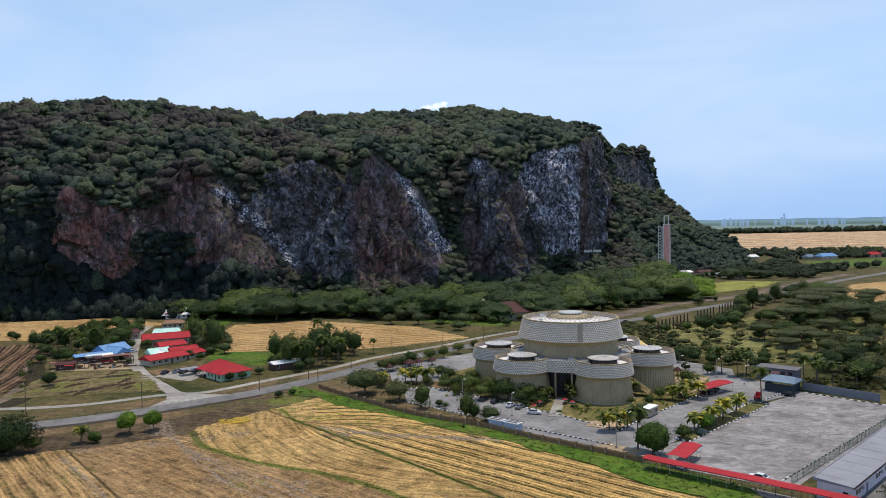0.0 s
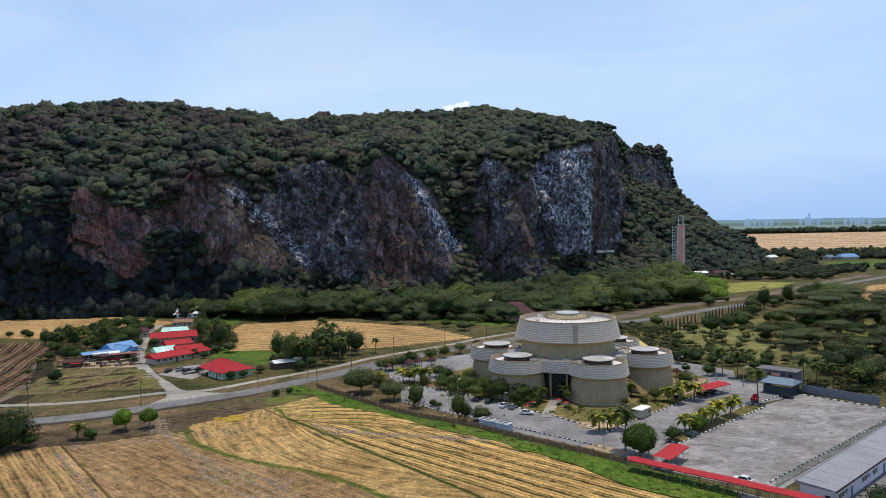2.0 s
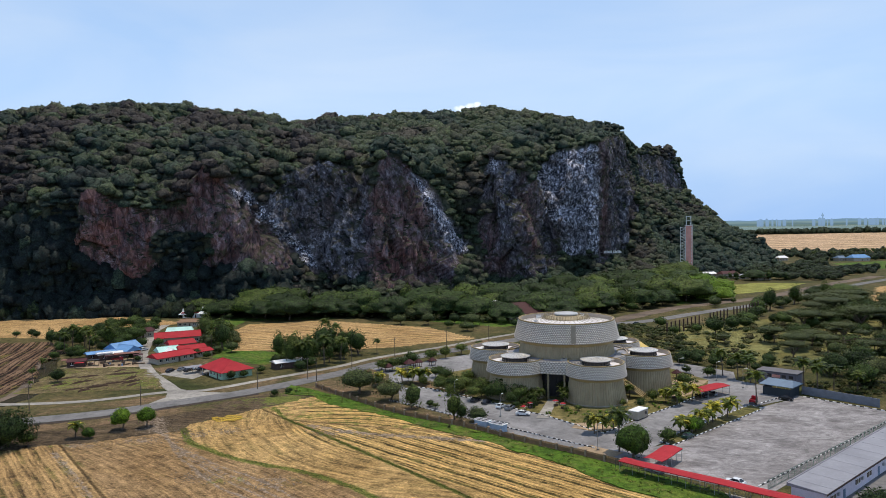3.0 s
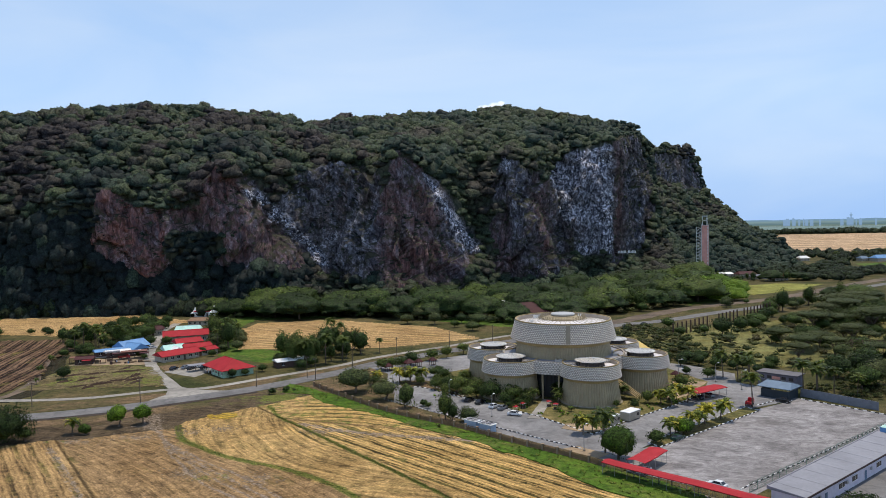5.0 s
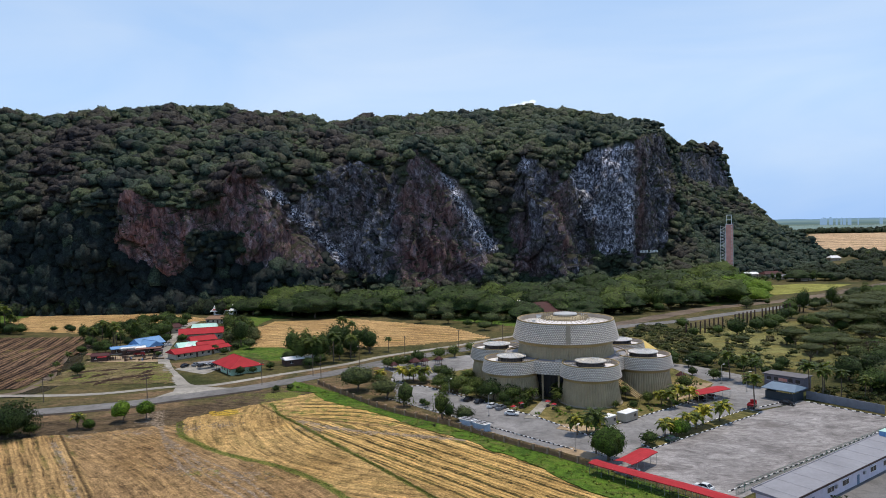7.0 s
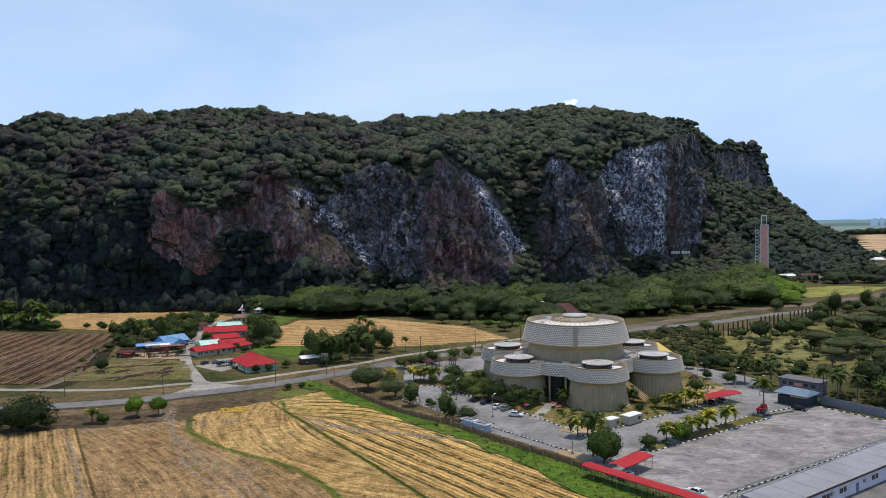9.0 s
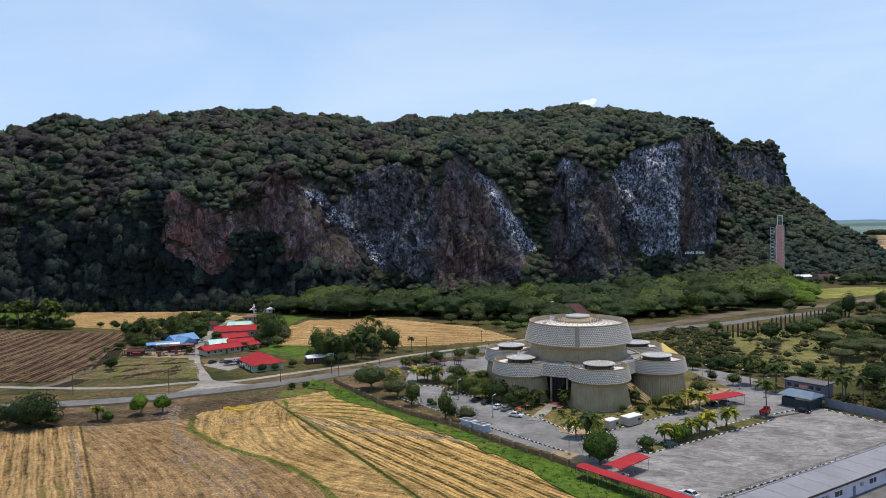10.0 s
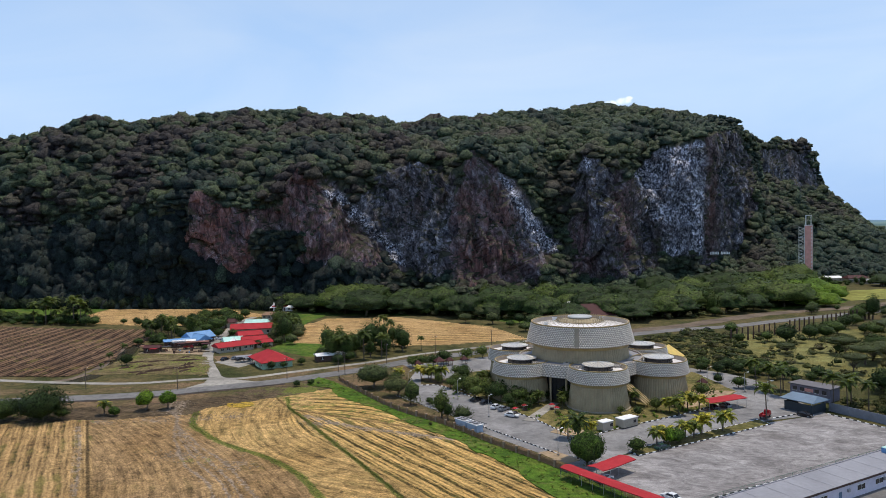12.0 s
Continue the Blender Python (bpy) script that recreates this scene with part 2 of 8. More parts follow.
def m_grass(name, low, mid, high, dry):
    n = Nodes(name, 0.95, 0, 0.15)
    a, b, f = n.noise(0.07, 5), n.noise(0.5, 5, 0.65), n.noise(3.0, 3)
    c = n.ramp(a, (0.33, low), (0.52, mid), (0.7, high))
    c = n.mix(n.ramp(n.noise(0.11, 8, 0.75, None, 0.8), (0.56 - dry, 0.0), (0.68 - dry, 0.75)), c, (0.16, 0.125, 0.06))
    c = n.mix(0.8, c, n.ramp(b, (0.35, (0.42, 0.48, 0.4)), (0.65, (1.45, 1.4, 1.35))), "MULTIPLY")
    c = n.mix(0.5, c, n.ramp(f, (0.35, (0.5,) * 3), (0.65, (1.5,) * 3)), "MULTIPLY")
    return n.done(c, n.math("ADD", b, f), 0.8, 0.3)


def m_dry():
    n = Nodes("dry_verge", 0.95, 0, 0.15)
    a, b, f = n.noise(0.06, 8, 0.7, None, 0.6), n.noise(0.45, 8, 0.78), n.noise(3.0, 4, 0.7)
    c = n.ramp(a, (0.34, (0.052, 0.058, 0.018)), (0.47, (0.105, 0.082, 0.040)), (0.62, (0.185, 0.122, 0.072)))
    c = n.mix(0.85, c, n.ramp(b, (0.36, (0.38, 0.40, 0.34)), (0.64, (1.5, 1.5, 1.5))), "MULTIPLY")
    c = n.mix(0.55, c, n.ramp(f, (0.36, (0.45,) * 3), (0.64, (1.55,) * 3)), "MULTIPLY")
    return n.done(c, n.math("ADD", b, f), 0.8, 0.3)


def m_paddy(name, straw, soil, green=0.0, period=4.2, sharp=0.5):
    """Harvested field: straw swaths, stubble and dark wheel ruts follow the field's own row value, in metres;
    mud, weeds and trampled ground follow its mud, weed and calm values."""
    n = Nodes(name, 0.95, 0, 0.1)
    r, calm = n.attr("row"), n.attr("calm")
    wob = n.math("ADD", n.math("MULTIPLY", n.math("SUBTRACT", n.noise(0.07, 3, 0.5), 0.5), 1.6), n.math("MULTIPLY", n.math("SUBTRACT", n.noise(1.1, 4, 0.7), 0.5), 0.7))
    w = n.math("MULTIPLY", n.math("ADD", r, wob), 2 * math.pi / period)
    s = n.math("ADD", n.math("MULTIPLY", n.math("SINE", w), 0.5), 0.5)
    s2 = n.math("ADD", n.math("MULTIPLY", n.math("SINE", n.math("ADD", n.math("MULTIPLY", w, 3.0), 1.1)), 0.5), 0.5)
    patch, fine, mid = n.noise(0.03, 6, 0.65), n.noise(2.2, 8, 0.85), n.noise(0.33, 10, 0.8, None, 0.8)
    # streaks of straw and soil drawn out along the rows
    sp = n.add("ShaderNodeSeparateXYZ")
    n.put(sp.inputs[0], n.pos)
    cb = n.add("ShaderNodeCombineXYZ")
    n.put(cb.inputs[0], n.math("ADD", r, n.math("MULTIPLY", wob, 0.5)))
    n.put(cb.inputs[1], n.math("MULTIPLY", sp.outputs["X"], 0.09))
    n.put(cb.inputs[2], n.math("MULTIPLY", sp.outputs["Y"], 0.09))
    streak = n.noise(0.85, 8, 0.72, cb.outputs[0])
    some = n.math("MULTIPLY", n.ramp(n.noise(0.06, 6, 0.65), (0.38, 0.25), (0.58, 1.0)), n.math("SUBTRACT", 1.0, n.math("MULTIPLY", calm, 0.75)))
    worn = n.math("MULTIPLY", n.ramp(n.noise(0.5, 6, 0.75), (0.36, 0.25), (0.54, 1.0)), some)
    rut = n.math("MULTIPLY", n.math("MULTIPLY", n.math("ADD", n.ramp(s, (0.0, 1.0), (0.05, 0.9), (0.14, 0.0)), n.math("MULTIPLY", n.ramp(s2, (0.0, 1.0), (0.10, 0.8), (0.24, 0.0)), 0.5)), worn), sharp)
    swath = n.math("MULTIPLY", n.math("MULTIPLY", n.ramp(s2, (0.45, 0.0), (0.75, 1.0)), some), 0.26)
    crest = n.math("MULTIPLY", n.math("MULTIPLY", n.ramp(s, (0.62, 0.0), (0.9, 1.0)), worn), 0.22)
    v = n.math("ADD", n.math("ADD", n.math("ADD", 0.46, n.math("MULTIPLY", n.math("SUBTRACT", streak, 0.5), 2.3)), n.math("MULTIPLY", n.math("SUBTRACT", mid, 0.5), 1.6)), n.math("MULTIPLY", n.math("SUBTRACT", patch, 0.5), 0.8))
    v = n.math("ADD", n.math("SUBTRACT", n.math("ADD", v, swath), n.math("MULTIPLY", rut, 0.75)), crest)
    mean = tuple(0.45 * a + 0.55 * b for a, b in zip(straw, soil))
    pink = (straw[0], straw[1] * 1.0, straw[2] * 1.15)
    c = n.ramp(v, (0.0, tuple(0.7 * x for x in soil)), (0.24, mean), (0.56, straw), (0.95, tuple(min(1, 1.45 * x) for x in straw)))
    if green:
        g = n.ramp(n.math("ADD", n.math("MULTIPLY", n.noise(0.06, 8, 0.75), 0.85), n.math("MULTIPLY", n.math("SUBTRACT", 1.0, s), 0.12)), (0.57 - 0.08 * green, 0.0), (0.66 - 0.08 * green, 0.8))
        c = n.mix(g, c, n.ramp(mid, (0.36, (0.060, 0.062, 0.018)), (0.64, (0.25, 0.20, 0.062))))
    # trampled pinkish soil
    c = n.mix(n.math("MULTIPLY", calm, n.ramp(n.noise(0.09, 8, 0.75, None, 1.0), (0.34, 0.25), (0.5, 0.85))), c, n.ramp(n.math("ADD", n.math("MULTIPLY", mid, 0.58), n.math("MULTIPLY", streak, 0.42)), (0.41, tuple(0.27 * v for v in pink)), (0.50, tuple(0.72 * v for v in pink)), (0.59, tuple(1.32 * v for v in pink))))
    wet = n.math("ADD", n.attr("mud"), n.math("MULTIPLY", n.math("SUBTRACT", n.noise(0.45, 8, 0.75), 0.5), 1.8))
    c = n.mix(n.ramp(wet, (0.42, 0.0), (0.58, 0.9)), c, n.ramp(n.noise(0.9, 8, 0.8), (0.40, (0.10, 0.078, 0.062)), (0.50, (0.24, 0.188, 0.145)), (0.62, (0.42, 0.33, 0.25))))
    grassy = n.math("ADD", n.attr("weed"), n.math("MULTIPLY", n.math("SUBTRACT", n.noise(0.35, 8, 0.75), 0.5), 1.8))
    c = n.mix(n.ramp(grassy, (0.45, 0.0), (0.62, 0.85)), c, n.ramp(fine, (0.38, (0.075, 0.096, 0.020)), (0.62, (0.18, 0.20, 0.045))))
    tone = n.ramp(n.noise(0.022, 5, 0.6, None, 1.0), (0.34, (0.80, 0.76, 0.70)), (0.5, (1.0, 1.0, 1.0)), (0.66, (1.14, 1.16, 1.20)))
    c = n.mix(0.8, c, tone, "MULTIPLY")
    c = n.mix(0.85, c, n.ramp(fine, (0.38, (0.34,) * 3), (0.5, (1.05,) * 3), (0.62, (1.9,) * 3)), "MULTIPLY")
    h = n.math("ADD", n.math("MULTIPLY", s, 0.4), n.math("ADD", mid, n.math("MULTIPLY", fine, 0.8)))
    return n.done(c, h, 1.0, 0.45)


def m_asphalt(name, c, patch=0.35):
    n = Nodes(name, 0.9, 0, 0.25)
    a, b, f = n.noise(0.05, 6, 0.65), n.noise(0.3, 7, 0.7, None, 1.0), n.noise(4.0, 3)
    lo, hi = tuple(v * (1 - patch) for v in c), tuple(v * (1 + patch) for v in c)
    col = n.ramp(a, (0.35, lo), (0.65, hi))
    col = n.mix(0.8, col, n.ramp(b, (0.32, (0.6,) * 3), (0.5, (1.0,) * 3), (0.68, (1.3,) * 3)), "MULTIPLY")
    col = n.mix(patch, col, n.ramp(n.noise(0.9, 6, 0.75, n.scaled((1, 2.6, 1), 40), 1.5), (0.36, (0.62,) * 3), (0.62, (1.3,) * 3)), "MULTIPLY")
    col = n.mix(0.3, col, n.ramp(f, (0.3, (0.7,) * 3), (0.7, (1.25,) * 3)), "MULTIPLY")
    return n.done(col, f, 0.3, 0.02)


ROCK, GROUND, DRY = m_rock(), m_ground(), m_dry()
GRASS = m_grass("meadow_grass", (0.036, 0.080, 0.012), (0.070, 0.128, 0.016), (0.125, 0.140, 0.032), 0.03)
LAWN = m_grass("dry_lawn_grass", (0.085, 0.085, 0.028), (0.150, 0.130, 0.050), (0.215, 0.165, 0.075), 0.04)
LUSH = m_grass("fresh_grass", (0.042, 0.086, 0.011), (0.072, 0.136, 0.014), (0.112, 0.136, 0.026), 0.02)
PADDY = m_paddy("harvested_paddy", (0.475, 0.310, 0.116), (0.070, 0.051, 0.019), 0.6, 4.2, 1.35)
PADDY_LEFT = m_paddy("trampled_paddy", (0.345, 0.222, 0.099), (0.083, 0.053, 0.027), 0.45, 3.6, 0.6)
WILD_GRASS = m_paddy("wild_grass", (0.150, 0.145, 0.056), (0.052, 0.056, 0.022), 1.0, 9.0, 0.1)
PLOT_SOIL = m_paddy("plot_grass", (0.165, 0.130, 0.060), (0.065, 0.046, 0.028), 0.9, 7.0, 0.15)
VERGE_SOIL = m_paddy("verge_soil", (0.120, 0.088, 0.050), (0.052, 0.038, 0.026), 0.4, 5.0, 0.3)
PADDY_PLAIN = m_paddy("far_plain", (0.40, 0.28, 0.175), (0.24, 0.165, 0.10), 0.25, 5.5, 0.6)
PADDY_FAR = m_paddy("straw_field", (0.375, 0.245, 0.112), (0.15, 0.096, 0.046), 0.12, 5.5, 0.5)
PLOUGH = m_paddy("ploughed_soil", (0.138, 0.088, 0.056), (0.024, 0.015, 0.012), 0.25, 6.6, 2.4)
ROAD = m_asphalt("worn_asphalt", (0.152, 0.148, 0.148), 0.2)


def m_lot():
    """Old asphalt with pale scuffed streaks across the lot and a few dark stains."""
    n = Nodes("patched_asphalt", 0.9, 0, 0.25)
    big, mid, f = n.noise(0.05, 4, 0.6, None, 0.5), n.noise(0.17, 9, 0.72, n.scaled((1, 1.5, 1), -20), 1.0), n.noise(3.0, 5, 0.75)
    scuff = n.noise(0.6, 9, 0.75, n.scaled((0.6, 1.5, 1), -8), 1.5)
    c = n.ramp(mid, (0.36, (0.135, 0.126, 0.128)), (0.46, (0.205, 0.195, 0.198)), (0.62, (0.315, 0.302, 0.307)))
    c = n.mix(0.6, c, n.ramp(big, (0.38, (0.72, 0.70, 0.70)), (0.6, (1.12, 1.12, 1.12))), "MULTIPLY")
    c = n.mix(0.6, c, n.ramp(scuff, (0.38, (0.66,) * 3), (0.5, (1.0,) * 3), (0.62, (1.36,) * 3)), "MULTIPLY")
    c = n.mix(0.5, c, n.ramp(f, (0.35, (0.7,) * 3), (0.65, (1.3,) * 3)), "MULTIPLY")
    # round oil stain
    ring = n.add("ShaderNodeVectorMath")
    ring.operation = "DISTANCE"
    n.put(ring.inputs[0], n.pos)
    ring.inputs[1].default_value = (97.9, 209.7, 0.1)
    stain = n.math("ADD", ring.outputs["Value"], n.math("MULTIPLY", n.noise(0.5, 5, 0.7), 5.0))
    c = n.mix(n.ramp(n.math("DIVIDE", stain, 10.0), (0.45, 0.55), (0.75, 0.0)), c, (0.10, 0.088, 0.085))
    return n.done(c, f, 0.4, 0.03)


LOT = m_lot()
BANK = m_asphalt("bare_bank_soil", (0.135, 0.102, 0.078), 0.4)
EDGE_SOIL = m_asphalt("dark_edge_soil", (0.045, 0.033, 0.026), 0.5)
CONCRETE = m_asphalt("pale_concrete", (0.274, 0.258, 0.236), 0.25)
SAND = m_asphalt("bare_sand", (0.319, 0.236, 0.152), 0.3)
WATER = plain("muddy_water", (0.055, 0.048, 0.032), 0.15, 0, 0.2, 0.1)
# blue raised in these tones to stand in for haze before the hill
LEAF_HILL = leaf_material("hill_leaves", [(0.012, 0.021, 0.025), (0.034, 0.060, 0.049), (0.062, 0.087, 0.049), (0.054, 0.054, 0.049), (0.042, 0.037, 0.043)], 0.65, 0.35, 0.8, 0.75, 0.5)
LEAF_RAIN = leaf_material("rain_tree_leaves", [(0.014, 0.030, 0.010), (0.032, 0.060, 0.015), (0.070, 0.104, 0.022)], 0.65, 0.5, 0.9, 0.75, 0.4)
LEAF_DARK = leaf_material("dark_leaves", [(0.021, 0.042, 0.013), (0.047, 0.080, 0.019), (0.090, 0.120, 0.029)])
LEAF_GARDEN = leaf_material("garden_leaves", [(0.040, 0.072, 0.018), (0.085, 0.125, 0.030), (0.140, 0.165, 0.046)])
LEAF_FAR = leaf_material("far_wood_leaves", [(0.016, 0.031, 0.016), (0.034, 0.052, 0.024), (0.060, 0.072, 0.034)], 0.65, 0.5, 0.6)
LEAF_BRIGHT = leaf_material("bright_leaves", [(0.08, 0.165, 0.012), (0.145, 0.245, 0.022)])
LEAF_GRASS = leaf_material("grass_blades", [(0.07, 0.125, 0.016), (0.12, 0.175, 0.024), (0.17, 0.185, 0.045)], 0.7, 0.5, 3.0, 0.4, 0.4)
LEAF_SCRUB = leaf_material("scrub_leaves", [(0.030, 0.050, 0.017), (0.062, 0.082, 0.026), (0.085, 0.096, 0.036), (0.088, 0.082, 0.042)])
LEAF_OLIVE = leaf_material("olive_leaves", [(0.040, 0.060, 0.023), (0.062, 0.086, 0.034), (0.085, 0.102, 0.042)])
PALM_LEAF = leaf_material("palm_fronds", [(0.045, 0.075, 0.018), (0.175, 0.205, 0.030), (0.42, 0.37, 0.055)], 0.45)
BARK = plain("bark", (0.14, 0.11, 0.085), 0.9, 0, 0.4, 2.0, 0.2, 0.5)
WHITE = plain("white_paint", (0.78, 0.78, 0.77), 0.5, 0, 0.12)
BLACK = plain("black_paint", (0.03, 0.03, 0.032), 0.5, 0, 0.2)
RED_ROOF = plain("red_metal_roof", (0.36, 0.026, 0.034), 0.75, 0, 0.25, 0.25, 0.15)
RED_DARK = plain("maroon_roof_tiles", (0.058, 0.014, 0.016), 0.75, 0, 0.3, 0.4)
BLUE_ROOF = plain("blue_metal_roof", (0.13, 0.28, 0.52), 0.6, 0, 0.25, 0.3)
BLUE_GREY = plain("faded_blue_roof", (0.13, 0.19, 0.27), 0.7, 0, 0.25, 0.3)
MINT = plain("mint_roof", (0.42, 0.66, 0.60), 0.5, 0, 0.2, 0.3)
GREY_ROOF = plain("grey_sheet_roof", (0.25, 0.25, 0.28), 0.55, 0, 0.22, 0.15)
CREAM = plain("cream_wall", (0.42, 0.37, 0.30), 0.8, 0, 0.2)
LILAC = plain("pale_lilac_wall", (0.62, 0.58, 0.66), 0.8, 0, 0.15)
GREENWALL = plain("pale_green_wall", (0.36, 0.52, 0.38), 0.8, 0, 0.2)
DARKWOOD = plain("dark_timber", (0.09, 0.055, 0.045), 0.8, 0, 0.4, 0.8)
GLASS = plain("dark_glass", (0.02, 0.022, 0.028), 0.12, 0, 0.2, 1, 0.6)
STEEL = plain("galvanised_steel", (0.42, 0.43, 0.44), 0.45, 0.7, 0.2)
PINK = plain("faded_pink_plaster", (0.78, 0.38, 0.32), 0.85, 0, 0.25, 0.25)
CLAD = plain("fluted_taupe_cladding", (0.36, 0.292, 0.180), 0.6, 0.1, 0.25, 0.3)
GOLD = plain("ochre_gold_trim", (0.36, 0.265, 0.115), 0.5, 0.15, 0.2, 0.4)
TILE = plain("silver_grey_relief_tiles", (0.72, 0.645, 0.56), 0.45, 0.1, 0.3, 0.9)
JOINT = plain("grey_backing", (0.33, 0.285, 0.22), 0.7, 0, 0.2, 0.5)
BAND = plain("silver_band_backing", (0.36, 0.315, 0.265), 0.6, 0.05, 0.2, 0.5)
ROOFDECK = plain("pale_roof_membrane", (0.72, 0.69, 0.69), 0.55, 0, 0.2, 0.25)
CAPMETAL = plain("brushed_metal_cap", (0.62, 0.60, 0.57), 0.38, 0.55, 0.15, 0.3)


# ---- builders ----
def from_arrays(name, verts, faces, material, smooth=False, attrs=None, normals=None):
    """One mesh from numpy arrays; faces: an (n, 3) or (n, 4) array."""
    me = bpy.data.meshes.new(name)
    verts, faces = np.asarray(verts, dtype=np.float32), np.asarray(faces, dtype=np.int32)
    k = faces.shape[1]
    me.vertices.add(len(verts))
    me.vertices.foreach_set("co", verts.ravel())
    me.loops.add(faces.size)
    me.loops.foreach_set("vertex_index", faces.ravel())
    me.polygons.add(len(faces))
    me.polygons.foreach_set("loop_start", np.arange(0, faces.size, k, dtype=np.int32))
    me.polygons.foreach_set("use_smooth", np.full(len(faces), smooth))
    for key, vals in (attrs or {}).items():
        a = me.attributes.new(key, "FLOAT", "POINT")
        a.data.foreach_set("value", np.asarray(vals, dtype=np.float32))
    if normals is not None:
        a = me.attributes.new("custom_normal", "FLOAT_VECTOR", "POINT")
        a.data.foreach_set("vector", np.asarray(normals, dtype=np.float32).ravel())
    me.materials.append(material)
    me.update(calc_edges=True)
    me.validate()
    return me


def part(name, bm, material, parent, label=""):
    """Links a bmesh (or a finished mesh) as one mesh object under a thing or a part."""
    if isinstance(bm, bmesh.types.BMesh):
        me = bpy.data.meshes.new(name)
        bm.normal_update()
        bm.to_mesh(me)
        bm.free()
        me.materials.append(material)
    else:
        me = bm
    ob = new(name, me)
    ob.parent = parent
    if label:
        tagged(ob, label)
    return ob


def thing(name, label, category, m=None, group="", kind=""):
    e = new(name)
    e.empty_display_size = 0.5
    if m is not None:
        e.matrix_world = m
    return tagged(e, label, category, group, kind)


def box(bm, x0, y0, z0, x1, y1, z1, m=None):
    r = bmesh.ops.create_cube(bm, size=1.0)
    bmesh.ops.transform(bm, matrix=Matrix.LocRotScale(((x0 + x1) / 2, (y0 + y1) / 2, (z0 + z1) / 2), None, (abs(x1 - x0), abs(y1 - y0), abs(z1 - z0))), verts=r["verts"])
    if m is not None:
        bmesh.ops.transform(bm, matrix=m, verts=r["verts"])
    return r["verts"]


def boxes(*bs):
    bm = bmesh.new()
    for b in bs:
        box(bm, *b)
    return bm


def rod(bm, a, b, r0, r1=None, n=8):
    a, b = Vector(a), Vector(b)
    d = b - a
    r = bmesh.ops.create_cone(bm, cap_ends=True, segments=n, radius1=r0, radius2=r0 if r1 is None else r1, depth=d.length)
    bmesh.ops.transform(bm, matrix=Matrix.Translation((a + b) / 2) @ d.to_track_quat("Z", "Y").to_matrix().to_4x4(), verts=r["verts"])


def rods(*rs):
    bm = bmesh.new()
    for r in rs:
        rod(bm, *r)
    return bm


def lathe(profile, n=64, closed=False):
    """A surface of revolution from (radius, height) pairs."""
    bm = bmesh.new()
    rings = []
    for r, z in profile:
        rings.append([bm.verts.new((r * math.cos(2 * math.pi * i / n), r * math.sin(2 * math.pi * i / n), z)) for i in range(n)] if r > 1e-4 else [bm.verts.new((0, 0, z))])
    for a, b in zip(rings, rings[1:]):
        for i in range(n):
            j = (i + 1) % n
            if len(a) == 1:
                bm.faces.new((a[0], b[i], b[j])) if len(b) > 1 else None
            elif len(b) == 1:
                bm.faces.new((a[i], a[j], b[0]))
            else:
                bm.faces.new((a[i], a[j], b[j], b[i]))
    bmesh.ops.recalc_face_normals(bm, faces=bm.faces)
    return bm


def spline(pts, step=3.0):
    """A smooth line through points (2D), about every step metres."""
    p = [Vector(q) for q in pts]
    out = []
    for i in range(len(p) - 1):
        a, b = p[i], p[i + 1]
        m0 = (p[i + 1] - p[i - 1]) * 0.5 if i else b - a
        m1 = (p[i + 2] - p[i]) * 0.5 if i + 2 < len(p) else b - a
        k = max(1, int((b - a).length / step))
        for j in range(k):
            t = j / k
            out.append((2 * t ** 3 - 3 * t * t + 1) * a + (t ** 3 - 2 * t * t + t) * m0 + (-2 * t ** 3 + 3 * t * t) * b + (t ** 3 - t * t) * m1)
    return out + [p[-1]]


def ribbon(name, pts, width, z, material, label, category="road", rough=0.0, kind="structure", thick=0.12):
    """A strip of ground with real edges along a smooth line."""
    line = spline(pts)
    bm = bmesh.new()
    rows = []
    for i, p in enumerate(line):
        d = (line[min(i + 1, len(line) - 1)] - line[max(i - 1, 0)]).normalized()
        s = Vector((d.y, -d.x))
        k = [1 + rough * (noise.noise((p.x * 0.13, p.y * 0.13, q)) + 0.6 * noise.noise((p.x * 0.5, p.y * 0.5, q))) for q in (3.3, 8.8)]
        l, r = p - s * width / 2 * k[0], p + s * width / 2 * k[1]
        rows.append([bm.verts.new((q.x, q.y, h)) for q, h in ((l, z - thick), (l, z), (r, z), (r, z - thick))])
    for a, b in zip(rows, rows[1:]):
        for i in range(3):
            bm.faces.new((a[i], a[i + 1], b[i + 1], b[i]))
    bmesh.ops.recalc_face_normals(bm, faces=bm.faces)
    return tagged(part(name, bm, material, None), label, category, "", kind)


